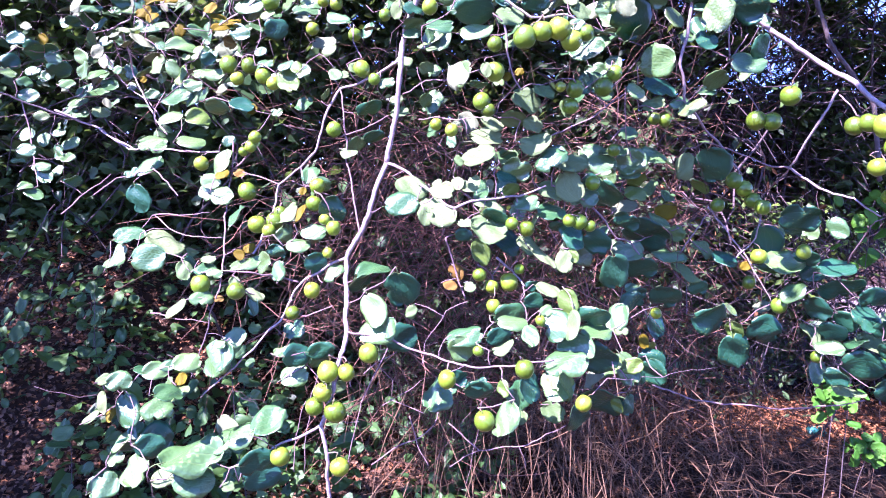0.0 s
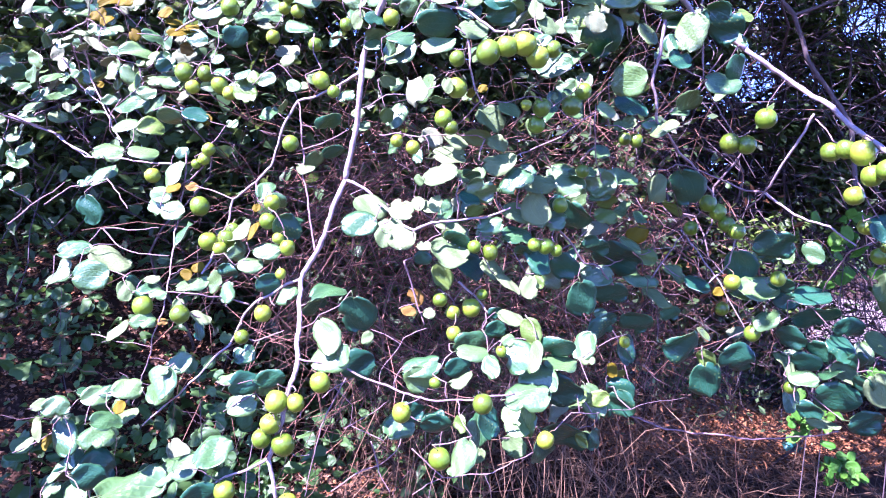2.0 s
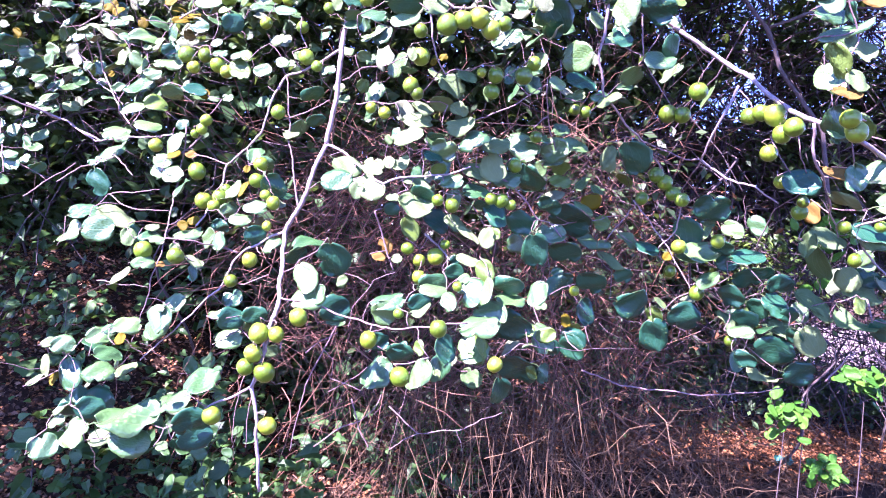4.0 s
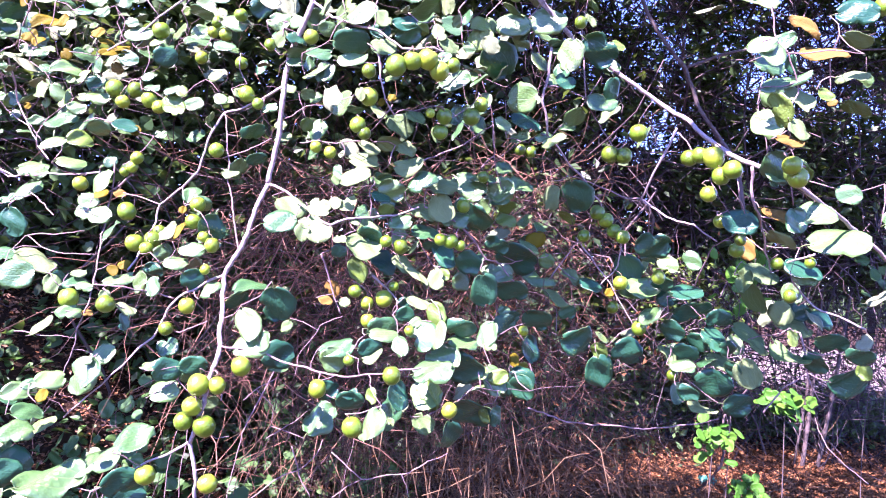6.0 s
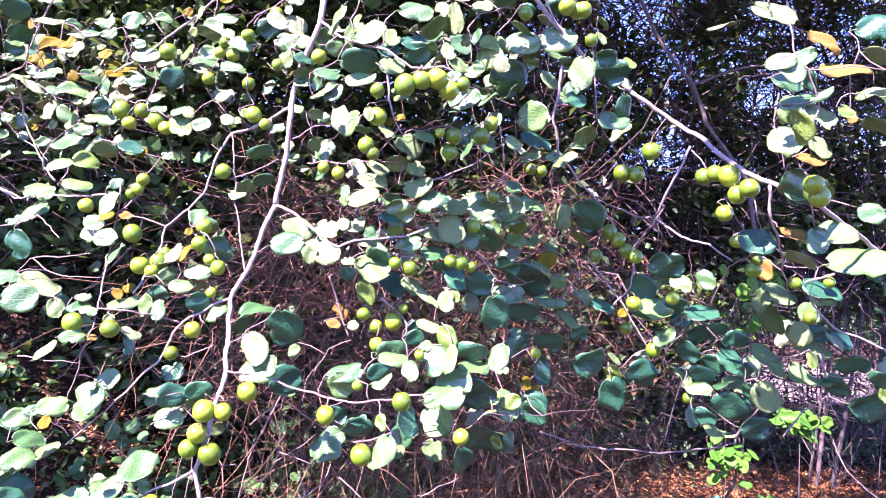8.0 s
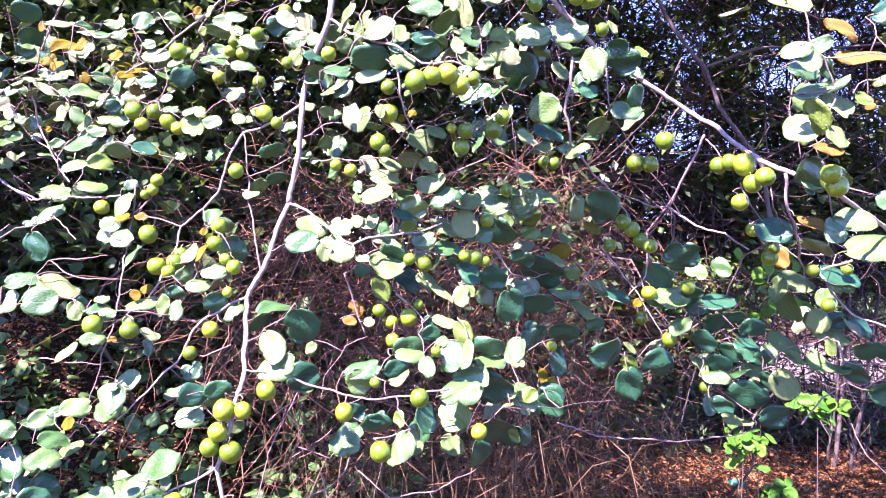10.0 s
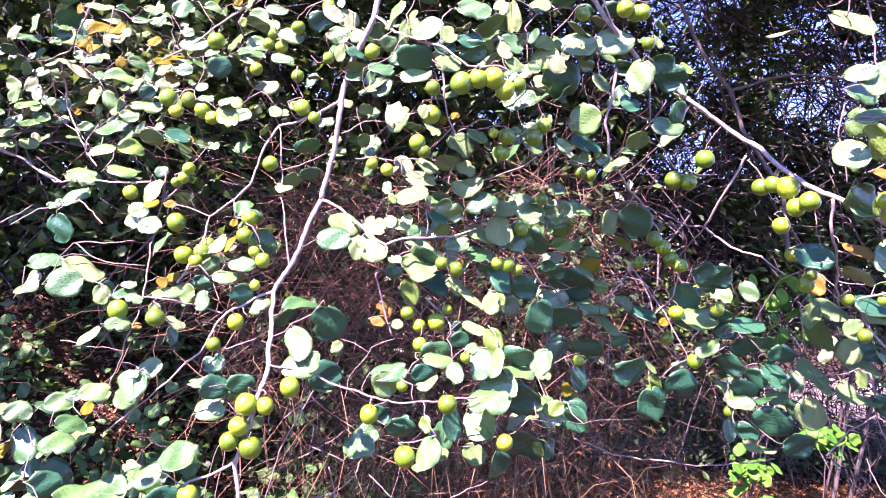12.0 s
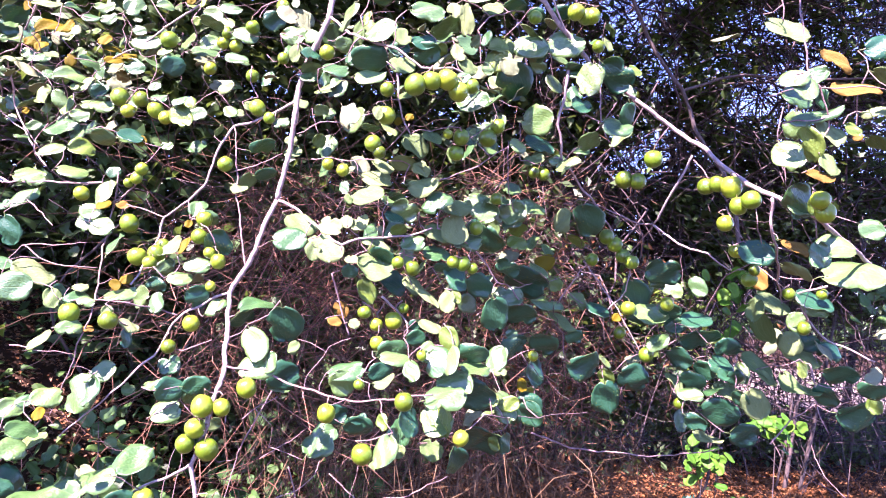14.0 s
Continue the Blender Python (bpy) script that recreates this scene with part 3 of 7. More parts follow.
def leaf(tone, base, way, normal, length, width):
    way, normal = Vector(way).normalized(), Vector(normal)
    normal = (normal - way * normal.dot(way)).normalized()
    side = way.cross(normal)
    ob = part("leaf", LEAF_RNG.choice(BLADES[tone]), jujube, {"yellow": "yellowed leaf", "dry": "dry brown leaf"}.get(tone, ""))
    m = Matrix((side * width, way * length, normal * length)).transposed().to_4x4()
    ob.matrix_basis = Matrix.Translation(base) @ m
    BUDS.append(ob.matrix_basis @ Vector((0.02, -0.19, -0.07)))
    return ob


def leaf_cluster(seed, count, at, spread):
    """Leaves of the twigs farther in, joined: round blades held mostly upwards, at any turn."""
    rng = random.Random(seed)
    shapes = [leaf_blade(k) for k in range(7)]
    verts, faces, slots, places = [], [], [], []
    for _ in range(count):
        p = Vector(at) + Vector([rng.gauss(0, 0.55) * r for r in spread])
        n = (Vector((-0.35, -0.65, 0.65)) + any_way(rng) * 0.75).normalized()
        if rng.random() < 0.22:
            n = -n
        w = any_way(rng) + Vector((0, 0, -0.3))
        w = (w - n * w.dot(n)).normalized()
        length = rng.uniform(0.026, 0.046)
        m = Matrix.Translation(p) @ Matrix((w.cross(n) * length * rng.uniform(0.7, 0.9), w * length, n * length)).transposed().to_4x4()
        v, f, s = rng.choice(shapes)
        start = len(verts)
        verts += [m @ Vector(q) for q in v]
        places += v
        faces += [tuple(start + k for k in q) for q in f]
        slots += s
    part("leafage", blade_mesh("leafage", verts, faces, slots, places, LEAF_FILL, LEAF_FILL_UNDER), jujube)["kind"] = "stuff"


def fruit_body(seed):
    rng = random.Random(seed)
    verts, faces = [], []
    rings, sides = 11, 18
    tall = rng.uniform(0.98, 1.1)
    for j in range(1, rings):
        a = math.pi * j / rings
        dent = 0.16 * math.exp(-((a / 0.35) ** 2)) + 0.05 * math.exp(-(((math.pi - a) / 0.3) ** 2))
        for i in range(sides):
            b = math.tau * i / sides
            r = 1 + 0.025 * math.sin(2 * b + seed) + 0.02 * math.sin(3 * a + b + seed)
            verts.append((r * math.sin(a) * math.cos(b), r * math.sin(a) * math.sin(b), tall * (math.cos(a) * (1 - dent))))
    top, bottom = len(verts), len(verts) + 1
    verts += [(0, 0, tall * 0.8), (0, 0, -tall * 0.93)]
    for j in range(rings - 2):
        for i in range(sides):
            a, b = j * sides + i, j * sides + (i + 1) % sides
            faces.append((a, a + sides, b + sides, b))
    for i in range(sides):
        faces.append((top, i, (i + 1) % sides))
        faces.append((bottom, (rings - 2) * sides + (i + 1) % sides, (rings - 2) * sides + i))
    return verts, faces


def stalk_body():
    verts, faces = [], []
    line = [Vector((0, 0, 0.78)), Vector((0.05, 0.02, 1.1)), Vector((0.2, 0.12, 1.3)), Vector((0.34, 0.3, 1.45))]
    tube(verts, faces, spline(line, 2), 0.05, 0.04, 6)
    return mesh_of("stalk", verts, faces, STALK_SKIN)


FRUITS = [mesh_of("fruit", *fruit_body(seed), FRUIT_SKIN) for seed in range(4)]
STALK = stalk_body()
FRUIT_RNG = random.Random(4)


def fruit(at, radius):
    ob = part("fruit", FRUIT_RNG.choice(FRUITS), jujube, "round glossy green jujube fruit")
    turn = Euler((FRUIT_RNG.uniform(-0.5, 0.5), FRUIT_RNG.uniform(-0.5, 0.5), FRUIT_RNG.uniform(0, 6.28)))
    ob.matrix_basis = Matrix.LocRotScale(at, turn, (radius,) * 3)
    part("stalk", STALK, ob)
    BUDS.append(ob.matrix_basis @ Vector((0.34, 0.3, 1.45)))
    return ob


def fine_twigs(seed, count, at, spread, run=0.15):
    """Thin zigzag twiglets of the tree, joined."""
    rng = random.Random(seed)
    verts, faces = [], []
    for _ in range(count):
        p = Vector(at) + Vector([rng.gauss(0, 0.55) * r for r in spread])
        way = (any_way(rng) + Vector((0, 0, -0.3))).normalized()
        line, flip = [p.copy()], any_way(rng) * 0.35
        for _ in range(rng.randint(4, 8)):
            p = p + (way + flip).normalized() * run / 6
            flip, way = -flip, (way + any_way(rng) * 0.15).normalized()
            line.append(p.copy())
        r = rng.uniform(0.0003, 0.0007)
        tube(verts, faces, line, r, r * 0.6, 4)
    part("twig_growth", mesh_of("twig_growth", verts, faces, FINE_TWIG), jujube)["kind"] = "stuff"


# boughs and twigs
arch(0.0048, -0.020, 0.988, 2.010)
twig("bough", 0.0044, 0.0038, (-0.020, 0.988, 2.010), (-0.007, 0.966, 1.916), (-0.007, 0.953, 1.851), (-0.019, 0.958, 1.820), (-0.036, 0.974, 1.784), (-0.046, 0.982, 1.747), (-0.046, 0.981, 1.696), (-0.052, 0.989, 1.637), (-0.059, 0.994, 1.579))
twig("bough", 0.0036, 0.0028, (-0.059, 0.994, 1.579), (-0.081, 0.971, 1.506), (-0.097, 0.972, 1.467), (-0.111, 0.973, 1.437), (-0.103, 0.942, 1.390), (-0.097, 0.919, 1.369), (-0.094, 0.903, 1.341), (-0.100, 0.887, 1.304), (-0.108, 0.886, 1.254), (-0.118, 0.889, 1.211))
twig("bough", 0.0028, 0.0022, (-0.118, 0.889, 1.211), (-0.112, 0.891, 1.173), (-0.108, 0.896, 1.130), (-0.101, 0.904, 1.062))
twig("twig", 0.0020, 0.0013, (-0.005, 0.948, 1.843), (0.016, 0.924, 1.822), (0.041, 0.897, 1.802), (0.082, 0.867, 1.784), (0.125, 0.853, 1.761), (0.167, 0.860, 1.767), (0.209, 0.883, 1.754))
twig("twig", 0.0021, 0.0012, (-0.059, 0.994, 1.579), (-0.023, 0.973, 1.561), (0.007, 0.931, 1.542), (0.028, 0.906, 1.526), (0.044, 0.900, 1.519), (0.069, 0.906, 1.529), (0.108, 0.919, 1.538), (0.136, 0.925, 1.543), (0.164, 0.931, 1.556))
twig("twig", 0.0020, 0.0010, (-0.111, 0.973, 1.437), (-0.136, 0.970, 1.425), (-0.160, 0.960, 1.409), (-0.178, 0.956, 1.388), (-0.188, 0.956, 1.371), (-0.200, 0.951, 1.343), (-0.222, 0.934, 1.312), (-0.254, 0.931, 1.279), (-0.304, 0.941, 1.227))
twig("twig", 0.0013, 0.0007, (-0.171, 0.957, 1.401), (-0.205, 0.950, 1.407), (-0.236, 0.925, 1.414), (-0.281, 0.924, 1.415), (-0.393, 1.016, 1.424))
twig("twig", 0.0015, 0.0011, (-0.094, 0.903, 1.341), (-0.064, 0.901, 1.340), (-0.033, 0.900, 1.336), (0.008, 0.885, 1.326), (0.049, 0.855, 1.322), (0.086, 0.830, 1.325), (0.122, 0.812, 1.333), (0.179, 0.818, 1.344))
twig("twig", 0.0019, 0.0013, (-0.118, 0.889, 1.213), (-0.149, 0.894, 1.195), (-0.196, 0.907, 1.168), (-0.252, 0.925, 1.132))
twig("twig", 0.0021, 0.0014, (-0.045, 0.980, 1.721), (-0.094, 1.010, 1.702), (-0.140, 1.030, 1.684), (-0.158, 1.027, 1.651), (-0.171, 1.020, 1.590), (-0.201, 1.038, 1.561), (-0.234, 1.061, 1.540), (-0.240, 1.043, 1.487), (-0.242, 0.964, 1.438))
twig("twig", 0.0011, 0.0007, (-0.234, 1.061, 1.540), (-0.293, 1.088, 1.552), (-0.330, 1.094, 1.565))
twig("twig", 0.0014, 0.0010, (-0.094, 0.971, 1.478), (-0.105, 0.982, 1.521), (-0.116, 0.997, 1.573), (-0.122, 1.002, 1.607), (-0.140, 1.030, 1.684))
arch(0.0020, -0.165, 1.093, 1.963)
twig("twig", 0.0020, 0.0012, (-0.165, 1.093, 1.963), (-0.236, 1.154, 1.913), (-0.282, 1.172, 1.885), (-0.320, 1.178, 1.848), (-0.375, 1.178, 1.808), (-0.407, 1.190, 1.788))
arch(0.0018, -0.487, 1.189, 1.961)
twig("twig", 0.0018, 0.0013, (-0.487, 1.189, 1.961), (-0.533, 1.233, 1.913), (-0.639, 1.376, 1.853), (-0.728, 1.462, 1.846))
twig("twig", 0.0020, 0.0015, (-0.683, 1.431, 1.842), (-0.699, 1.522, 1.765), (-0.648, 1.490, 1.689), (-0.549, 1.350, 1.623))
twig("twig", 0.0016, 0.0010, (-0.781, 1.545, 1.808), (-0.747, 1.571, 1.753), (-0.663, 1.506, 1.709))
twig("twig", 0.0024, 0.0015, (-0.923, 1.596, 1.683), (-0.818, 1.615, 1.643), (-0.713, 1.528, 1.599), (-0.567, 1.359, 1.594), (-0.349, 1.106, 1.585))
twig("twig", 0.0014, 0.0010, (-0.727, 1.409, 1.494), (-0.691, 1.441, 1.531), (-0.620, 1.387, 1.547))
twig("twig", 0.0013, 0.0008, (-0.562, 1.327, 1.558), (-0.422, 1.122, 1.509))
twig("twig", 0.0014, 0.0007, (-0.322, 1.097, 1.603), (-0.324, 1.092, 1.556), (-0.322, 1.066, 1.491), (-0.281, 0.949, 1.434), (-0.273, 0.909, 1.390), (-0.290, 0.924, 1.341), (-0.308, 0.941, 1.282), (-0.324, 0.947, 1.252))
twig("twig", 0.0011, 0.0004, (-0.476, 1.147, 1.474), (-0.376, 1.062, 1.482), (-0.345, 1.058, 1.487))
twig("twig", 0.0011, 0.0004, (-0.465, 1.133, 1.473), (-0.390, 1.042, 1.454), (-0.340, 1.004, 1.452), (-0.299, 0.992, 1.453))
twig("twig", 0.0010, 0.0003, (-0.402, 0.984, 1.334), (-0.348, 0.951, 1.338), (-0.290, 0.924, 1.341))
twig("twig", 0.0015, 0.0011, (-0.284, 1.083, 1.604), (-0.295, 1.086, 1.583), (-0.328, 1.093, 1.556), (-0.349, 1.093, 1.537))
arch(0.0037, 0.225, 0.933, 1.984)
twig("bough", 0.0037, 0.0031, (0.225, 0.933, 1.984), (0.299, 0.940, 1.903), (0.349, 0.955, 1.862), (0.398, 0.963, 1.818), (0.462, 0.961, 1.786))
twig("bough", 0.0032, 0.0026, (0.462, 0.961, 1.786), (0.524, 0.954, 1.745), (0.568, 0.863, 1.676), (0.576, 0.797, 1.639), (0.581, 0.751, 1.622), (0.625, 0.762, 1.609), (0.713, 0.822, 1.591), (0.821, 0.888, 1.554), (0.916, 0.912, 1.506))
twig("twig", 0.0023, 0.0011, (0.349, 0.961, 1.817), (0.352, 0.967, 1.771), (0.347, 0.972, 1.737), (0.363, 0.994, 1.690), (0.387, 1.013, 1.668), (0.442, 1.061, 1.632), (0.487, 1.104, 1.601), (0.514, 1.128, 1.565), (0.536, 1.115, 1.536), (0.532, 1.124, 1.496), (0.507, 1.131, 1.454))
twig("twig", 0.0011, 0.0007, (0.351, 0.968, 1.758), (0.383, 0.970, 1.756), (0.414, 0.969, 1.747))
twig("twig", 0.0018, 0.0014, (0.542, 0.929, 1.703), (0.528, 0.950, 1.662), (0.524, 0.986, 1.613), (0.524, 1.008, 1.604))
twig("twig", 0.0015, 0.0008, (0.524, 1.008, 1.604), (0.512, 1.036, 1.608), (0.470, 1.059, 1.625), (0.422, 1.059, 1.635))
twig("twig", 0.0018, 0.0011, (0.524, 1.008, 1.604), (0.558, 0.985, 1.572), (0.581, 0.936, 1.561), (0.617, 0.934, 1.540))
twig("twig", 0.0012, 0.0008, (0.524, 1.008, 1.604), (0.532, 1.083, 1.574), (0.527, 1.124, 1.546))
twig("twig", 0.0011, 0.0007, (0.632, 1.027, 1.468), (0.624, 0.979, 1.514), (0.619, 0.947, 1.533), (0.627, 0.890, 1.552))
twig("twig", 0.0020, 0.0010, (0.574, 0.776, 1.629), (0.593, 0.791, 1.587), (0.661, 0.884, 1.550), (0.723, 0.967, 1.512), (0.738, 0.983, 1.495))
twig("twig", 0.0018, 0.0014, (0.766, 0.918, 1.533), (0.746, 0.960, 1.514), (0.786, 0.982, 1.472), (0.814, 0.978, 1.447), (0.881, 0.955, 1.422))
twig("twig", 0.0014, 0.0007, (0.395, 0.960, 1.851), (0.405, 0.965, 1.793), (0.415, 0.970, 1.743), (0.448, 0.980, 1.695), (0.468, 0.981, 1.675))
twig("twig", 0.0009, 0.0007, (0.483, 0.605, 1.812), (0.487, 0.596, 1.751), (0.497, 0.595, 1.727), (0.509, 0.595, 1.716), (0.524, 0.604, 1.677), (0.517, 0.605, 1.654), (0.530, 0.615, 1.634), (0.534, 0.624, 1.624))
twig("twig", 0.0007, 0.0005, (0.509, 0.595, 1.716), (0.543, 0.592, 1.720), (0.581, 0.589, 1.718))
twig("twig", 0.0010, 0.0007, (0.542, 0.927, 1.696), (0.547, 0.889, 1.668), (0.568, 0.861, 1.660))
twig("twig", 0.0010, 0.0006, (0.565, 0.862, 1.622), (0.578, 0.855, 1.590), (0.597, 0.854, 1.572))
twig("twig", 0.0009, 0.0006, (0.576, 0.814, 1.626), (0.578, 0.803, 1.602), (0.601, 0.830, 1.575))
twig("twig", 0.0015, 0.0011, (0.405, 1.183, 1.222), (0.429, 1.182, 1.218), (0.476, 1.178, 1.203), (0.539, 1.173, 1.201), (0.590, 1.170, 1.199), (0.663, 1.164, 1.204), (0.708, 1.160, 1.215), (0.756, 1.156, 1.226))
twig("twig", 0.0015, 0.0007, (0.752, 1.005, 1.272), (0.781, 1.002, 1.315), (0.817, 0.999, 1.340))
twig("twig", 0.0014, 0.0007, (0.770, 0.951, 1.411), (0.788, 0.951, 1.343), (0.805, 0.950, 1.308))
twig("twig", 0.0013, 0.0010, (0.034, 0.902, 1.481), (0.051, 0.924, 1.434), (0.068, 0.922, 1.395))
twig("twig", 0.0017, 0.0010, (0.106, 0.951, 1.453), (0.128, 0.958, 1.437), (0.148, 0.938, 1.417))
twig("twig", 0.0016, 0.0009, (0.092, 0.858, 1.750), (0.096, 0.858, 1.720), (0.105, 0.867, 1.692), (0.119, 0.876, 1.676))
twig("twig", 0.0010, 0.0006, (0.116, 0.868, 1.687), (0.098, 0.892, 1.666), (0.076, 0.920, 1.643))
twig("twig", 0.0010, 0.0007, (-0.041, 0.980, 1.677), (-0.007, 0.956, 1.694), (0.032, 0.921, 1.693), (0.069, 0.883, 1.699))
twig("twig", 0.0010, 0.0007, (-0.017, 0.975, 1.644), (0.026, 0.950, 1.642), (0.075, 0.922, 1.641))
twig("twig", 0.0011, 0.0007, (-0.134, 1.007, 1.615), (-0.095, 0.998, 1.630), (-0.060, 0.990, 1.646))
twig("twig", 0.0010, 0.0007, (0.151, 0.923, 1.611), (0.224, 0.937, 1.652), (0.271, 0.955, 1.688))
twig("twig", 0.0011, 0.0007, (0.271, 0.955, 1.688), (0.278, 0.979, 1.646), (0.295, 1.005, 1.615))
twig("twig", 0.0014, 0.0011, (0.172, 0.933, 1.556), (0.221, 0.950, 1.544), (0.254, 0.964, 1.514), (0.276, 0.972, 1.488), (0.302, 0.998, 1.482), (0.330, 1.017, 1.457))
twig("twig", 0.0010, 0.0007, (0.126, 0.923, 1.539), (0.130, 0.931, 1.504), (0.145, 0.939, 1.481))
twig("twig", 0.0011, 0.0007, (0.407, 0.973, 1.734), (0.418, 0.969, 1.747), (0.432, 0.964, 1.778))
twig("twig", 0.0012, 0.0009, (-0.100, 0.887, 1.304), (-0.080, 0.886, 1.290), (-0.082, 0.884, 1.274))
twig("twig", 0.0010, 0.0007, (-0.194, 0.956, 1.359), (-0.159, 0.947, 1.355), (-0.119, 0.931, 1.374))
arch(0.0079, 0.940, 2.469, 2.728)
twig("limb", 0.0079, 0.0079, (0.940, 2.469, 2.728), (1.065, 2.464, 2.478), (1.161, 2.459, 2.345), (1.220, 2.456, 2.284), (1.289, 2.453, 2.127), (1.355, 2.449, 2.045), (1.450, 2.444, 1.923), (1.501, 2.445, 1.667))
twig("limb", 0.0062, 0.0035, (1.220, 2.456, 2.284), (1.355, 2.444, 2.343), (1.461, 2.435, 2.373), (1.676, 2.419, 2.375), (1.996, 2.393, 2.415))
twig("twig", 0.0009, 0.0006, (0.602, 0.808, 1.754), (0.599, 0.808, 1.723), (0.607, 0.808, 1.687), (0.614, 0.808, 1.657))
twig("twig", 0.0013, 0.0009, (-0.025, 1.269, 1.108), (-0.015, 1.269, 1.077), (-0.004, 1.268, 1.051), (0.014, 1.267, 1.014))
twig("twig", 0.0013, 0.0009, (-0.093, 1.276, 1.006), (-0.052, 1.272, 1.042), (-0.021, 1.269, 1.060), (-0.006, 1.268, 1.069), (0.024, 1.265, 1.099), (0.030, 1.315, 1.115))
twig("twig", 0.0013, 0.0009, (0.051, 1.263, 1.101), (0.085, 1.261, 1.073), (0.114, 1.259, 1.054), (0.146, 1.257, 1.061), (0.188, 1.253, 1.072), (0.229, 1.249, 1.094), (0.277, 1.296, 1.102))
twig("twig", 0.0009, 0.0009, (0.114, 1.259, 1.054), (0.083, 1.262, 1.038), (0.057, 1.264, 1.017))
twig("twig", 0.0009, 0.0004, (0.182, 1.253, 1.072), (0.191, 1.253, 1.054), (0.200, 1.253, 1.027))
twig("twig", 0.0010, 0.0005, (-0.093, 1.375, 1.092), (-0.055, 1.371, 1.118), (-0.022, 1.368, 1.144), (-0.002, 1.366, 1.159))
twig("twig", 0.0012, 0.0008, (-0.105, 1.173, 1.211), (-0.081, 1.171, 1.233), (-0.048, 1.168, 1.255))
twig("twig", 0.0008, 0.0004, (-0.081, 1.171, 1.231), (-0.053, 1.169, 1.205), (-0.054, 1.170, 1.165))
twig("twig", 0.0013, 0.0009, (-0.063, 1.269, 1.262), (-0.109, 1.274, 1.162), (-0.122, 1.276, 1.112), (-0.134, 1.278, 1.052), (-0.145, 1.280, 0.992))
twig("twig", 0.0007, 0.0007, (-0.184, 1.079, 1.186), (-0.200, 1.081, 1.130), (-0.199, 1.082, 1.062))
twig("twig", 0.0008, 0.0008, (-0.189, 1.179, 1.205), (-0.200, 1.182, 1.134), (-0.208, 1.184, 1.024))
twig("twig", 0.0012, 0.0008, (1.301, 1.469, 1.028), (1.248, 1.472, 1.064), (1.198, 1.475, 1.108), (1.226, 1.573, 1.155))
twig("twig", 0.0012, 0.0008, (0.412, 1.106, 1.463), (0.456, 1.148, 1.520), (0.478, 1.151, 1.548))
twig("twig", 0.0016, 0.0008, (0.460, 1.150, 1.541), (0.492, 1.144, 1.508), (0.526, 1.129, 1.460), (0.568, 1.117, 1.389))
twig("twig", 0.0008, 0.0004, (0.296, 0.991, 1.482), (0.358, 1.072, 1.494), (0.421, 1.130, 1.506), (0.467, 1.148, 1.516))
twig("twig", 0.0007, 0.0003, (0.252, 0.852, 1.316), (0.320, 0.920, 1.302), (0.391, 0.997, 1.294), (0.469, 1.059, 1.291))
twig("twig", 0.0013, 0.0009, (0.370, 1.233, 1.385), (0.412, 1.231, 1.313), (0.427, 1.231, 1.260))
twig("twig", 0.0006, 0.0003, (-0.106, 0.887, 1.235), (-0.086, 0.887, 1.221), (-0.067, 0.886, 1.226))
twig("twig", 0.0006, 0.0003, (0.071, 0.919, 1.391), (0.041, 0.905, 1.379), (0.014, 0.890, 1.341), (0.014, 0.875, 1.313))
twig("twig", 0.0021, 0.0016, (-0.985, 1.418, 1.713), (-0.959, 1.525, 1.693), (-0.911, 1.598, 1.672), (-0.840, 1.617, 1.651), (-0.687, 1.505, 1.598))
twig("twig", 0.0015, 0.0010, (-0.959, 1.525, 1.693), (-0.922, 1.509, 1.592), (-0.844, 1.408, 1.506))
twig("twig", 0.0015, 0.0010, (-0.735, 1.490, 1.846), (-0.753, 1.578, 1.775), (-0.682, 1.542, 1.722), (-0.588, 1.425, 1.651))
twig("twig", 0.0014, 0.0010, (-0.733, 1.306, 1.456), (-0.737, 1.392, 1.495), (-0.712, 1.457, 1.539))
twig("twig", 0.0011, 0.0007, (-0.124, 1.073, 1.888), (-0.100, 1.047, 1.893), (-0.074, 1.020, 1.897), (-0.029, 0.975, 1.893))
twig("twig", 0.0017, 0.0014, (0.298, 0.933, 1.933), (0.310, 0.937, 1.911), (0.326, 0.943, 1.886), (0.343, 0.950, 1.863))
twig("twig", 0.0010, 0.0006, (0.200, 0.888, 1.833), (0.216, 0.900, 1.855), (0.246, 0.915, 1.873), (0.266, 0.924, 1.879))
arch(0.0014, 0.349, 0.939, 1.952)
twig("twig", 0.0014, 0.0010, (0.349, 0.939, 1.952), (0.346, 0.942, 1.927), (0.351, 0.944, 1.912))
twig("twig", 0.0009, 0.0007, (0.468, 0.626, 1.836), (0.478, 0.627, 1.812), (0.484, 0.627, 1.789))

# fruits
fruit((-0.290, 1.164, 1.844), 0.0148)
fruit((-0.354, 1.151, 1.734), 0.0145)
fruit((-0.315, 1.137, 1.732), 0.0125)
fruit((-0.332, 1.132, 1.709), 0.0114)
fruit((-0.284, 1.117, 1.713), 0.0132)
fruit((-0.262, 1.099, 1.699), 0.0112)
fruit((-0.209, 1.130, 1.795), 0.0106)
fruit((-0.380, 1.111, 1.565), 0.0121)
fruit((-0.280, 1.071, 1.610), 0.0099)
fruit((-0.287, 1.073, 1.595), 0.0091)
fruit((-0.300, 1.077, 1.587), 0.0073)
fruit((-0.075, 1.007, 1.792), 0.0087)
fruit((-0.167, 1.108, 1.831), 0.0104)
fruit((-0.187, 1.125, 1.856), 0.0096)
fruit((-0.193, 1.129, 1.840), 0.0096)
fruit((-0.139, 1.083, 1.858), 0.0111)
fruit((-0.086, 1.026, 1.877), 0.0106)
fruit((-0.005, 0.929, 1.786), 0.0105)
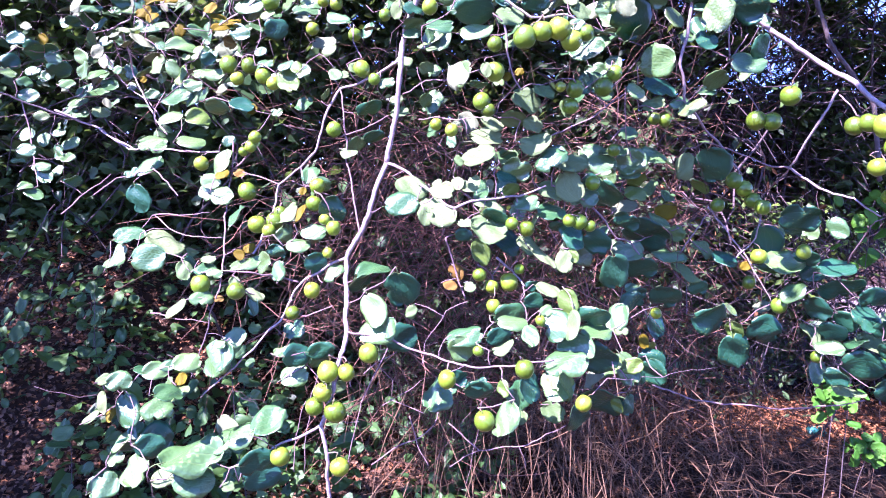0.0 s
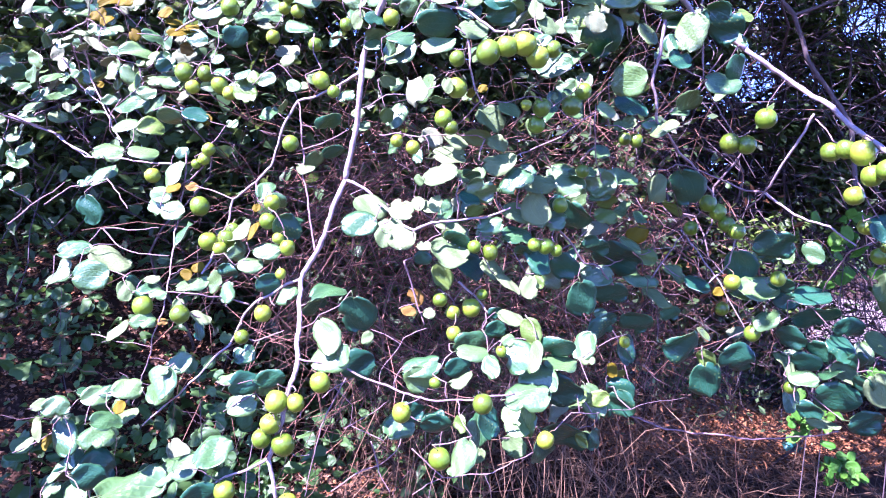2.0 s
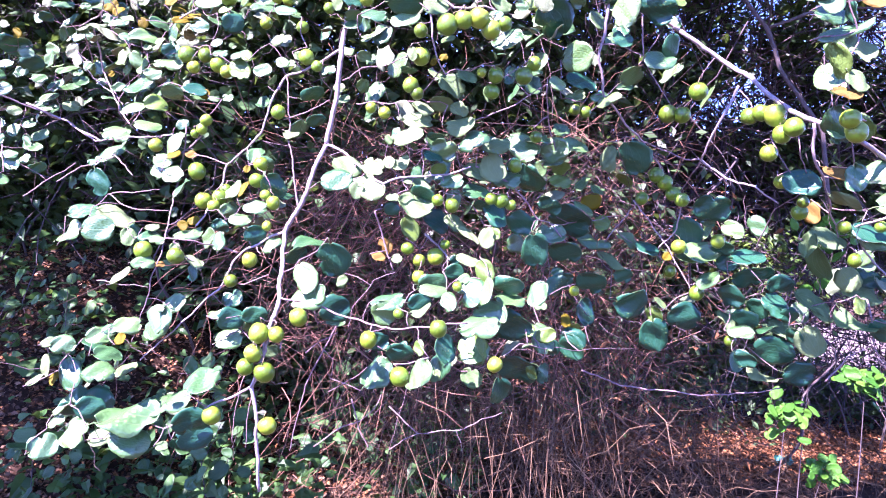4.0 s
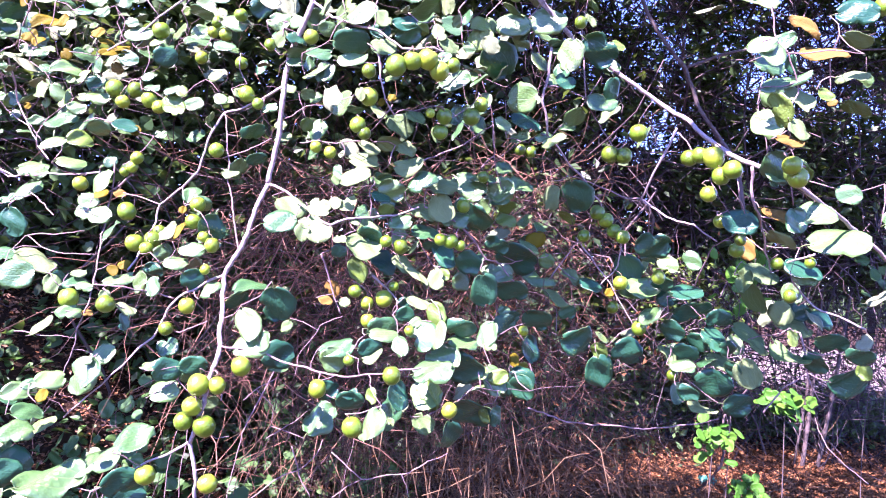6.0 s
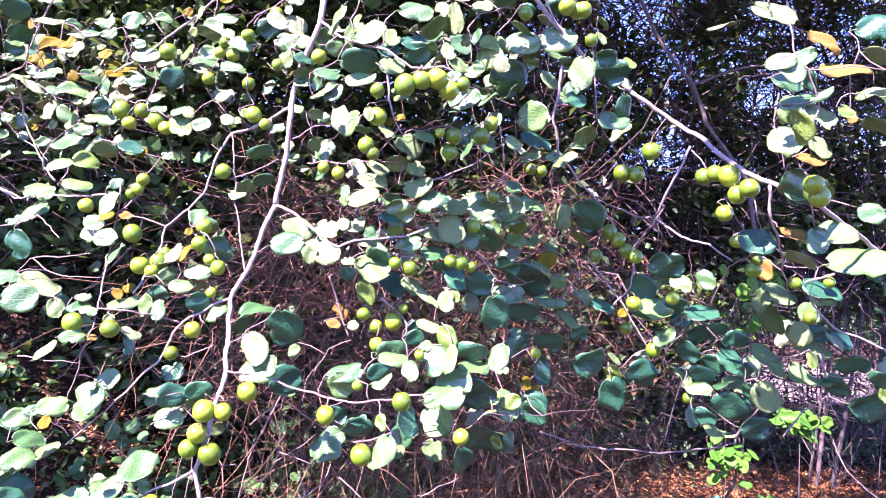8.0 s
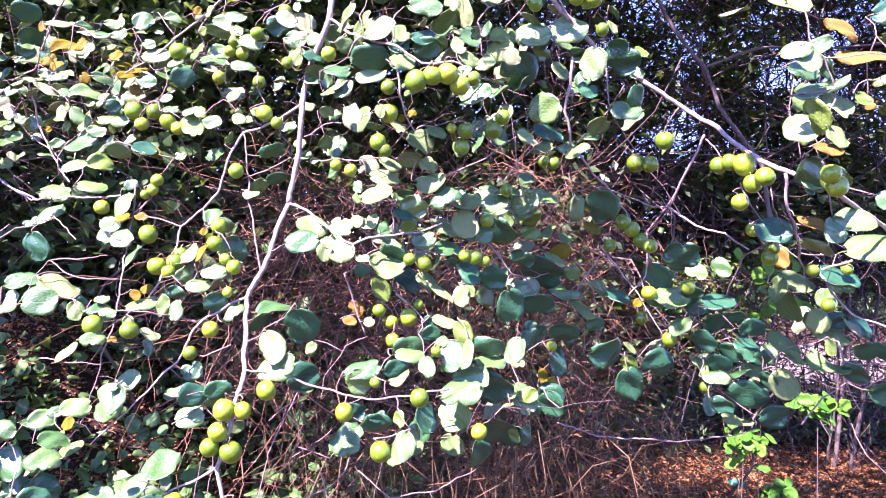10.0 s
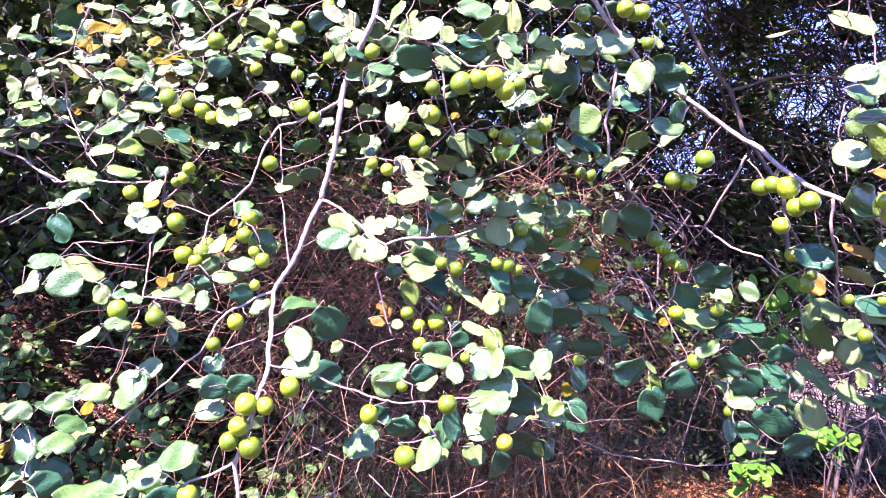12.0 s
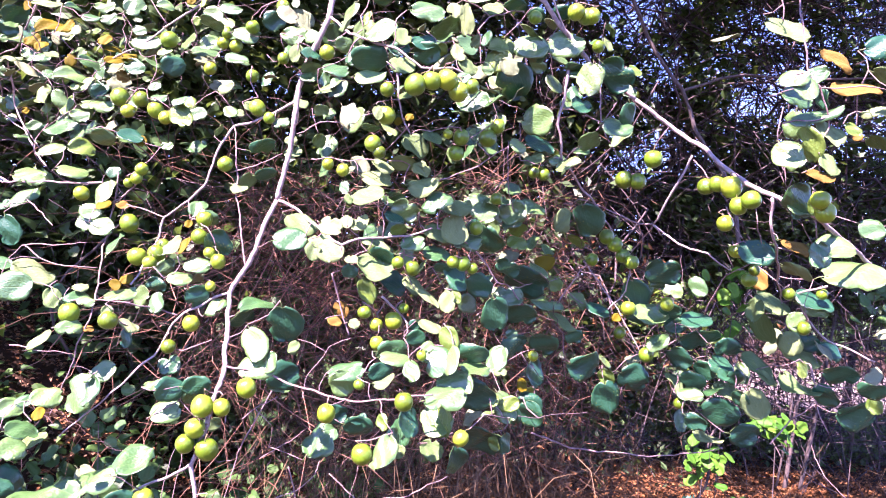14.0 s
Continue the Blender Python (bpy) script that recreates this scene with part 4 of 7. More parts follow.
fruit((-0.106, 1.012, 1.714), 0.0122)
fruit((-0.084, 0.992, 1.697), 0.0085)
fruit((-0.141, 1.000, 1.623), 0.0111)
fruit((-0.126, 1.054, 1.772), 0.0099)
fruit((0.083, 0.850, 1.724), 0.0097)
fruit((0.085, 0.862, 1.693), 0.0121)
fruit((0.071, 0.899, 1.661), 0.0110)
fruit((0.081, 0.900, 1.650), 0.0094)
fruit((0.011, 0.949, 1.633), 0.0082)
fruit((0.033, 0.936, 1.625), 0.0089)
fruit((0.118, 0.840, 1.732), 0.0141)
fruit((0.139, 0.840, 1.740), 0.0126)
fruit((0.159, 0.844, 1.745), 0.0142)
fruit((0.176, 0.851, 1.733), 0.0136)
fruit((0.194, 0.861, 1.745), 0.0107)
fruit((0.169, 0.871, 1.680), 0.0069)
fruit((0.189, 0.883, 1.680), 0.0109)
fruit((0.230, 0.911, 1.689), 0.0129)
fruit((0.243, 0.913, 1.708), 0.0105)
fruit((0.186, 0.895, 1.660), 0.0111)
fruit((0.336, 0.995, 1.661), 0.0097)
fruit((0.318, 0.986, 1.661), 0.0087)
fruit((0.390, 0.948, 1.854), 0.0093)
fruit((0.365, 0.941, 1.893), 0.0126)
fruit((0.285, 0.925, 1.875), 0.0099)
fruit((0.495, 0.960, 1.698), 0.0138)
fruit((0.458, 0.976, 1.664), 0.0140)
fruit((0.477, 0.969, 1.663), 0.0130)
fruit((0.540, 0.877, 1.651), 0.0120)
fruit((0.549, 0.862, 1.654), 0.0118)
fruit((0.562, 0.849, 1.650), 0.0147)
fruit((0.571, 0.812, 1.629), 0.0127)
fruit((0.567, 0.835, 1.623), 0.0122)
fruit((0.562, 0.857, 1.600), 0.0117)
fruit((0.537, 0.625, 1.607), 0.0100)
fruit((0.550, 0.634, 1.596), 0.0107)
fruit((0.590, 0.872, 1.565), 0.0103)
fruit((0.646, 0.928, 1.529), 0.0118)
fruit((0.635, 0.899, 1.542), 0.0082)
fruit((0.726, 0.952, 1.514), 0.0096)
fruit((0.696, 0.866, 1.466), 0.0095)
fruit((0.766, 0.931, 1.518), 0.0085)
fruit((0.261, 0.967, 1.612), 0.0094)
fruit((0.488, 1.114, 1.585), 0.0129)
fruit((0.504, 1.114, 1.573), 0.0129)
fruit((0.519, 1.112, 1.555), 0.0129)
fruit((0.531, 1.100, 1.545), 0.0127)
fruit((0.474, 1.139, 1.544), 0.0111)
fruit((0.538, 1.114, 1.465), 0.0129)
fruit((0.529, 1.121, 1.421), 0.0109)
fruit((0.587, 1.069, 1.479), 0.0115)
fruit((0.571, 1.099, 1.389), 0.0127)
fruit((0.340, 0.972, 1.384), 0.0077)
fruit((0.621, 1.065, 1.316), 0.0095)
fruit((0.199, 0.921, 1.511), 0.0089)
fruit((0.214, 0.926, 1.510), 0.0106)
fruit((0.229, 0.931, 1.505), 0.0082)
fruit((0.143, 0.922, 1.497), 0.0105)
fruit((0.122, 0.917, 1.503), 0.0088)
fruit((0.083, 0.933, 1.429), 0.0097)
fruit((0.101, 0.938, 1.413), 0.0098)
fruit((0.125, 0.944, 1.420), 0.0123)
fruit((0.138, 0.942, 1.439), 0.0074)
fruit((0.104, 0.912, 1.390), 0.0095)
fruit((0.160, 0.839, 1.387), 0.0066)
fruit((0.232, 0.949, 1.564), 0.0100)
fruit((0.140, 0.796, 1.335), 0.0112)
fruit((0.096, 0.792, 1.270), 0.0125)
fruit((0.048, 0.831, 1.307), 0.0116)
fruit((0.218, 0.823, 1.290), 0.0102)
fruit((0.085, 0.834, 1.345), 0.0073)
fruit((-0.291, 1.075, 1.524), 0.0145)
fruit((-0.259, 1.029, 1.475), 0.0139)
fruit((-0.230, 1.021, 1.482), 0.0130)
fruit((-0.224, 1.028, 1.495), 0.0104)
fruit((-0.234, 1.007, 1.468), 0.0102)
fruit((-0.129, 0.966, 1.480), 0.0107)
fruit((-0.161, 0.996, 1.539), 0.0119)
fruit((-0.300, 0.915, 1.395), 0.0131)
fruit((-0.243, 0.893, 1.392), 0.0121)
fruit((-0.151, 0.941, 1.392), 0.0112)
fruit((-0.178, 0.943, 1.358), 0.0104)
fruit((-0.164, 0.990, 1.513), 0.0118)
fruit((-0.144, 0.973, 1.491), 0.0083)
fruit((-0.135, 0.962, 1.444), 0.0074)
fruit((-0.110, 0.872, 1.296), 0.0142)
fruit((-0.086, 0.873, 1.296), 0.0112)
fruit((-0.116, 0.873, 1.267), 0.0127)
fruit((-0.127, 0.877, 1.246), 0.0120)
fruit((-0.099, 0.875, 1.241), 0.0142)
fruit((-0.174, 0.890, 1.169), 0.0136)
fruit((-0.090, 0.878, 1.165), 0.0128)
fruit((-0.059, 0.883, 1.321), 0.0129)
fruit((0.347, 0.934, 1.895), 0.0123)
fruit((0.373, 0.938, 1.894), 0.0124)
fruit((0.644, 0.644, 1.794), 0.0106)

# leaves
leaf("green", (-0.541, 1.220, 1.940), (1.00, 0.04, -0.05), (0.06, -0.78, 0.62), 0.040, 0.031)
leaf("green", (-0.423, 1.186, 1.892), (1.00, 0.07, -0.01), (0.07, -0.85, 0.53), 0.032, 0.028)
leaf("green", (-0.371, 1.180, 1.889), (0.83, 0.13, 0.55), (0.09, -0.99, 0.10), 0.035, 0.033)
leaf("green", (-0.352, 1.217, 1.926), (0.99, -0.02, 0.14), (0.14, -0.17, -0.98), 0.031, 0.028)
leaf("green", (-0.324, 1.189, 1.910), (1.00, -0.00, -0.02), (0.01, -0.86, 0.51), 0.028, 0.022)
leaf("yellow", (-0.581, 1.283, 1.916), (0.03, 0.12, -0.99), (-0.14, -0.98, -0.12), 0.017, 0.015)
leaf("pale", (-0.537, 1.212, 1.893), (0.95, 0.23, 0.20), (-0.05, 0.77, -0.64), 0.046, 0.020)
leaf("green", (-0.471, 1.183, 1.885), (0.91, 0.40, 0.08), (0.24, -0.69, 0.68), 0.026, 0.016)
leaf("green", (-0.436, 1.172, 1.868), (0.96, 0.27, -0.04), (0.22, -0.69, 0.69), 0.027, 0.023)
leaf("green", (-0.406, 1.175, 1.867), (0.99, 0.01, 0.15), (-0.04, -0.94, 0.35), 0.026, 0.024)
leaf("green", (-0.587, 1.312, 1.897), (-0.27, 0.13, -0.95), (-0.52, -0.86, 0.02), 0.048, 0.039)
leaf("green", (-0.550, 1.247, 1.873), (0.99, 0.11, -0.01), (0.11, -0.96, 0.26), 0.016, 0.015)
leaf("yellow", (-0.521, 1.201, 1.842), (0.89, 0.14, 0.44), (-0.15, -0.82, 0.56), 0.045, 0.032)
leaf("yellow", (-0.481, 1.186, 1.841), (0.81, 0.22, 0.55), (-0.16, -0.81, 0.56), 0.032, 0.027)
leaf("yellow", (-0.569, 1.266, 1.836), (0.91, 0.18, 0.36), (0.02, -0.92, 0.38), 0.028, 0.026)
leaf("yellow", (-0.540, 1.250, 1.820), (0.55, 0.18, 0.82), (-0.22, -0.91, 0.35), 0.024, 0.020)
leaf("yellow", (-0.389, 1.131, 1.816), (0.93, 0.10, 0.36), (-0.04, -0.93, 0.37), 0.022, 0.018)
leaf("yellow", (-0.377, 1.132, 1.806), (0.86, 0.46, 0.20), (0.19, -0.67, 0.71), 0.024, 0.019)
leaf("yellow", (-0.456, 1.201, 1.808), (-0.35, -0.22, -0.91), (0.15, -0.97, 0.18), 0.022, 0.020)
leaf("yellow", (-0.390, 1.169, 1.795), (0.90, 0.27, 0.33), (-0.02, -0.74, 0.67), 0.039, 0.023)
leaf("yellow", (-0.372, 1.181, 1.810), (0.97, 0.15, 0.21), (-0.03, -0.74, 0.67), 0.027, 0.020)
leaf("green", (-0.354, 1.180, 1.860), (0.93, -0.09, -0.35), (0.00, -0.97, 0.24), 0.022, 0.019)
leaf("green", (-0.352, 1.178, 1.836), (1.00, 0.01, -0.01), (0.01, -0.83, 0.55), 0.048, 0.037)
leaf("fresh", (-0.303, 1.157, 1.816), (0.92, 0.22, 0.33), (-0.06, -0.75, 0.66), 0.024, 0.019)
leaf("green", (-0.358, 1.181, 1.801), (0.87, -0.14, -0.47), (-0.00, -0.96, 0.28), 0.035, 0.029)
leaf("green", (-0.320, 1.155, 1.805), (0.79, 0.12, -0.61), (0.57, -0.51, 0.64), 0.025, 0.019)
leaf("shadowed", (-0.293, 1.150, 1.797), (0.93, 0.35, 0.10), (0.36, -0.90, -0.25), 0.038, 0.035)
leaf("green", (-0.230, 1.119, 1.872), (0.97, 0.19, -0.12), (-0.04, -0.38, -0.93), 0.038, 0.031)
leaf("green", (-0.196, 1.107, 1.895), (0.97, -0.01, -0.26), (0.14, -0.83, 0.54), 0.035, 0.027)
leaf("green", (-0.236, 1.159, 1.841), (0.98, -0.11, 0.14), (-0.16, -0.92, 0.35), 0.037, 0.031)
leaf("yellow", (-0.265, 1.155, 1.910), (0.95, -0.07, 0.32), (-0.07, -1.00, 0.00), 0.016, 0.015)
leaf("fresh", (-0.241, 1.152, 1.904), (0.49, -0.17, 0.86), (-0.59, -0.79, 0.18), 0.021, 0.015)
leaf("yellow", (-0.198, 1.117, 1.929), (0.98, 0.16, -0.13), (0.19, -0.94, 0.27), 0.021, 0.019)
leaf("fresh", (-0.249, 1.142, 1.876), (0.94, -0.31, -0.11), (-0.33, -0.93, -0.15), 0.017, 0.016)
leaf("green", (-0.657, 1.357, 1.864), (0.89, 0.46, 0.08), (0.36, -0.78, 0.51), 0.018, 0.015)
leaf("green", (-0.572, 1.270, 1.816), (0.98, 0.10, 0.17), (0.02, -0.92, 0.40), 0.028, 0.025)
leaf("pale", (-0.518, 1.231, 1.810), (0.91, 0.42, 0.08), (-0.23, 0.64, -0.73), 0.024, 0.020)
leaf("pale", (-0.678, 1.404, 1.835), (0.94, 0.27, 0.22), (-0.05, 0.72, -0.69), 0.038, 0.018)
leaf("green", (-0.429, 1.161, 1.792), (0.89, 0.43, -0.17), (0.44, -0.66, 0.62), 0.035, 0.028)
leaf("green", (-0.479, 1.191, 1.766), (0.99, 0.11, 0.10), (0.01, -0.72, 0.70), 0.052, 0.035)
leaf("fresh", (-0.440, 1.192, 1.746), (0.69, 0.32, 0.65), (-0.20, -0.78, 0.60), 0.036, 0.024)
leaf("fresh", (-0.448, 1.185, 1.749), (0.96, 0.27, 0.06), (0.24, -0.93, 0.26), 0.014, 0.013)
leaf("green", (-0.541, 1.254, 1.790), (0.90, 0.43, 0.08), (0.30, -0.48, -0.83), 0.024, 0.020)
leaf("green", (-0.499, 1.246, 1.751), (0.57, 0.05, -0.82), (0.17, -0.98, 0.05), 0.035, 0.025)
leaf("shadowed", (-0.415, 1.187, 1.750), (0.82, 0.56, -0.05), (0.56, -0.82, -0.12), 0.025, 0.024)
leaf("green", (-0.427, 1.189, 1.723), (0.99, 0.07, 0.11), (-0.03, -0.70, 0.71), 0.052, 0.035)
leaf("fresh", (-0.534, 1.310, 1.737), (-0.54, 0.16, -0.83), (-0.30, -0.95, 0.01), 0.020, 0.018)
leaf("fresh", (-0.457, 1.223, 1.738), (-0.31, -0.13, -0.94), (-0.48, -0.83, 0.28), 0.036, 0.024)
leaf("green", (-0.439, 1.180, 1.704), (0.95, 0.04, -0.30), (0.17, -0.89, 0.42), 0.030, 0.027)
leaf("green", (-0.498, 1.227, 1.676), (0.88, 0.35, 0.33), (-0.01, -0.68, 0.74), 0.055, 0.040)
leaf("shadowed", (-0.552, 1.355, 1.704), (-0.18, 0.56, -0.81), (0.38, -0.72, -0.58), 0.027, 0.027)
leaf("green", (-0.719, 1.540, 1.788), (0.19, -0.20, -0.96), (0.20, -0.95, 0.24), 0.032, 0.028)
leaf("green", (-0.753, 1.536, 1.774), (1.00, -0.07, -0.01), (-0.07, -0.99, 0.12), 0.021, 0.021)
leaf("green", (-0.648, 1.436, 1.747), (0.79, 0.12, 0.60), (0.61, -0.12, -0.78), 0.047, 0.023)
leaf("yellow", (-0.654, 1.460, 1.746), (0.99, -0.15, -0.02), (-0.15, -0.99, -0.02), 0.016, 0.014)
leaf("green", (-0.732, 1.559, 1.742), (1.00, -0.00, 0.01), (-0.00, -0.97, 0.26), 0.020, 0.020)
leaf("dry", (-0.372, 1.186, 1.785), (0.55, 0.08, -0.83), (0.33, -0.93, 0.13), 0.022, 0.020)
leaf("green", (-0.292, 1.113, 1.731), (0.97, 0.12, 0.22), (-0.07, -0.71, 0.70), 0.025, 0.022)
leaf("fresh", (-0.246, 1.090, 1.715), (0.58, -0.17, -0.80), (0.02, -0.97, 0.22), 0.039, 0.036)
leaf("fresh", (-0.213, 1.049, 1.710), (-0.09, 0.53, 0.84), (0.18, -0.82, 0.53), 0.020, 0.018)
leaf("green", (-0.249, 1.081, 1.720), (0.82, 0.13, 0.56), (-0.28, -0.75, 0.60), 0.026, 0.022)
leaf("green", (-0.373, 1.105, 1.662), (0.86, 0.45, -0.25), (0.17, -0.71, -0.68), 0.036, 0.032)
leaf("shadowed", (-0.321, 1.075, 1.664), (0.92, 0.16, -0.37), (0.38, -0.63, 0.68), 0.036, 0.032)
leaf("yellow", (-0.296, 1.086, 1.660), (0.57, -0.55, -0.61), (-0.19, -0.81, 0.56), 0.018, 0.018)
leaf("fresh", (-0.427, 1.158, 1.642), (0.92, 0.38, 0.08), (0.30, -0.82, 0.49), 0.040, 0.035)
leaf("green", (-0.551, 1.329, 1.649), (0.98, 0.12, 0.13), (-0.02, -0.65, 0.76), 0.047, 0.039)
leaf("green", (-0.255, 1.075, 1.649), (0.98, 0.03, 0.21), (-0.05, -0.93, 0.37), 0.017, 0.015)
leaf("green", (-0.151, 1.035, 1.715), (0.16, -0.39, -0.91), (0.17, -0.89, 0.42), 0.021, 0.021)
leaf("green", (-0.165, 1.026, 1.669), (0.45, -0.05, 0.89), (0.86, -0.22, -0.45), 0.019, 0.017)
leaf("pale", (-0.172, 1.046, 1.740), (0.83, 0.07, 0.55), (0.18, 0.90, -0.39), 0.024, 0.020)
leaf("green", (-0.303, 1.132, 1.750), (0.86, 0.29, 0.43), (0.05, -0.87, 0.49), 0.020, 0.018)
leaf("shadowed", (-0.636, 1.282, 1.940), (0.88, 0.47, -0.09), (0.33, -0.73, -0.59), 0.048, 0.041)
leaf("shadowed", (-0.637, 1.314, 1.893), (0.79, 0.43, 0.44), (0.61, -0.42, -0.68), 0.047, 0.043)
leaf("shadowed", (-0.649, 1.330, 1.886), (0.77, 0.47, -0.42), (0.32, -0.86, -0.39), 0.035, 0.031)
leaf("green", (-0.170, 1.098, 1.852), (0.98, -0.17, -0.12), (-0.08, -0.85, 0.52), 0.044, 0.035)
leaf("fresh", (-0.162, 1.119, 1.866), (0.93, 0.24, 0.27), (0.34, -0.29, -0.90), 0.024, 0.022)
leaf("shadowed", (-0.115, 1.039, 1.859), (0.91, 0.40, -0.02), (0.37, -0.86, -0.35), 0.033, 0.032)
leaf("green", (-0.068, 1.021, 1.889), (0.10, -0.19, -0.98), (-0.18, -0.97, 0.17), 0.015, 0.013)
leaf("green", (-0.064, 0.998, 1.889), (0.98, -0.17, -0.04), (-0.13, -0.87, 0.47), 0.023, 0.019)
leaf("green", (-0.076, 0.997, 1.827), (0.95, -0.23, -0.21), (-0.18, -0.96, 0.21), 0.034, 0.033)
leaf("green", (-0.042, 0.971, 1.819), (0.94, -0.33, -0.08), (-0.32, -0.94, 0.11), 0.023, 0.022)
leaf("pale", (-0.049, 0.957, 1.799), (-0.12, 0.19, -0.97), (0.56, 0.82, 0.09), 0.025, 0.023)
leaf("shadowed", (-0.042, 0.951, 1.791), (0.91, 0.40, 0.08), (0.25, -0.70, 0.67), 0.031, 0.029)
leaf("green", (-0.011, 0.979, 1.814), (0.47, -0.30, 0.83), (0.07, -0.92, -0.38), 0.032, 0.027)
leaf("green", (0.007, 0.919, 1.799), (0.99, 0.15, -0.08), (0.11, -0.92, -0.37), 0.024, 0.022)
leaf("green", (-0.042, 0.972, 1.770), (0.97, 0.17, 0.18), (0.25, -0.70, -0.66), 0.029, 0.024)
leaf("green", (-0.042, 0.973, 1.759), (0.99, -0.05, -0.15), (0.05, -0.80, 0.60), 0.024, 0.021)
leaf("green", (-0.005, 0.897, 1.755), (0.99, 0.08, 0.07), (0.01, -0.72, 0.69), 0.035, 0.031)
leaf("green", (-0.007, 0.924, 1.738), (0.44, -0.09, 0.89), (-0.15, -0.99, -0.03), 0.019, 0.017)
leaf("green", (0.049, 0.879, 1.802), (0.97, -0.12, 0.21), (-0.19, -0.90, 0.38), 0.043, 0.036)
leaf("pale", (0.038, 0.909, 1.828), (-0.11, 0.17, -0.98), (0.81, 0.59, 0.01), 0.036, 0.031)
leaf("fresh", (0.043, 0.904, 1.822), (0.36, -0.16, 0.92), (-0.74, -0.65, 0.18), 0.021, 0.016)
leaf("shadowed", (0.033, 0.893, 1.772), (0.99, -0.10, 0.03), (-0.05, -0.71, -0.70), 0.047, 0.041)
leaf("green", (0.041, 0.865, 1.741), (1.00, 0.03, 0.07), (-0.03, -0.72, 0.69), 0.039, 0.033)
leaf("pale", (0.088, 0.861, 1.806), (0.79, -0.02, -0.61), (0.01, 1.00, -0.01), 0.024, 0.022)
leaf("shadowed", (0.081, 0.869, 1.788), (0.96, 0.05, -0.27), (0.10, -0.98, 0.16), 0.027, 0.024)
leaf("pale", (0.084, 0.859, 1.761), (0.98, 0.17, 0.04), (-0.14, 0.89, -0.44), 0.033, 0.029)
leaf("green", (0.106, 0.873, 1.842), (0.99, -0.12, -0.05), (-0.08, -0.86, 0.51), 0.044, 0.037)
leaf("pale", (0.154, 0.864, 1.851), (0.73, -0.22, -0.65), (0.21, 0.97, -0.09), 0.022, 0.019)
leaf("green", (0.138, 0.911, 1.829), (0.96, -0.06, 0.26), (0.20, -0.46, -0.86), 0.043, 0.037)
leaf("shadowed", (0.111, 0.874, 1.798), (0.98, 0.19, 0.06), (0.13, -0.84, 0.53), 0.034, 0.027)
leaf("shadowed", (0.115, 0.881, 1.786), (1.00, -0.05, 0.07), (-0.01, -0.86, -0.50), 0.036, 0.031)
leaf("shadowed", (0.052, 0.914, 1.866), (1.00, 0.02, 0.07), (0.07, -0.41, -0.91), 0.026, 0.022)
leaf("fresh", (0.147, 0.888, 1.805), (0.56, 0.54, -0.63), (0.07, -0.79, -0.61), 0.018, 0.017)
leaf("pale", (-0.054, 1.006, 1.726), (0.91, 0.29, 0.29), (-0.05, 0.78, -0.63), 0.024, 0.022)
leaf("pale", (-0.124, 1.008, 1.717), (0.94, 0.21, -0.27), (-0.28, 0.92, -0.27), 0.022, 0.019)
leaf("pale", (-0.149, 1.045, 1.706), (0.97, 0.09, 0.23), (0.04, 0.86, -0.50), 0.019, 0.015)
leaf("green", (-0.076, 0.992, 1.689), (0.93, -0.09, 0.37), (-0.25, -0.87, 0.42), 0.023, 0.019)
leaf("pale", (-0.017, 0.963, 1.712), (0.98, 0.17, -0.09), (-0.12, 0.90, 0.42), 0.021, 0.018)
leaf("pale", (-0.008, 0.957, 1.674), (0.15, 0.63, -0.76), (-0.24, 0.77, 0.59), 0.022, 0.020)
leaf("shadowed", (-0.110, 1.019, 1.650), (0.98, -0.07, 0.21), (0.15, -0.47, -0.87), 0.038, 0.033)
leaf("pale", (-0.005, 0.910, 1.725), (0.96, 0.21, 0.19), (-0.01, 0.70, -0.72), 0.014, 0.009)
leaf("shadowed", (0.055, 0.909, 1.684), (1.00, 0.03, 0.07), (0.08, -0.31, -0.95), 0.024, 0.019)
leaf("pale", (0.072, 0.850, 1.700), (0.23, -0.18, -0.96), (0.32, 0.94, -0.10), 0.017, 0.014)
leaf("yellow", (0.111, 0.861, 1.692), (0.91, -0.07, 0.41), (-0.12, -0.99, 0.10), 0.011, 0.010)
leaf("yellow", (0.100, 0.875, 1.685), (0.27, -0.06, 0.96), (-0.25, -0.97, 0.01), 0.011, 0.010)
leaf("pale", (0.113, 0.894, 1.672), (0.94, 0.09, -0.34), (-0.18, 0.95, -0.25), 0.038, 0.032)
leaf("pale", (0.137, 0.876, 1.679), (0.93, 0.17, -0.32), (-0.35, 0.66, -0.66), 0.028, 0.027)
leaf("pale", (0.180, 0.906, 1.670), (0.21, -0.17, -0.96), (0.49, 0.87, -0.04), 0.024, 0.017)
leaf("pale", (-0.062, 1.030, 1.670), (0.90, 0.11, 0.42), (0.01, 0.96, -0.28), 0.019, 0.016)
leaf("pale", (-0.062, 1.037, 1.655), (0.99, -0.10, 0.12), (0.16, 0.75, -0.64), 0.027, 0.023)
leaf("green", (0.180, 0.889, 1.874), (0.99, -0.12, 0.07), (-0.14, -0.79, 0.60), 0.035, 0.028)
leaf("pale", (0.176, 0.897, 1.866), (0.20, -0.15, -0.97), (0.82, 0.57, 0.08), 0.045, 0.031)
leaf("pale", (0.168, 0.883, 1.805), (0.52, -0.13, -0.85), (-0.02, 0.99, -0.16), 0.027, 0.020)
leaf("pale", (0.176, 0.878, 1.781), (0.97, 0.15, -0.21), (-0.22, 0.90, -0.38), 0.028, 0.026)
leaf("pale", (0.206, 0.910, 1.871), (0.99, -0.15, 0.06), (0.16, 0.85, -0.50), 0.029, 0.026)
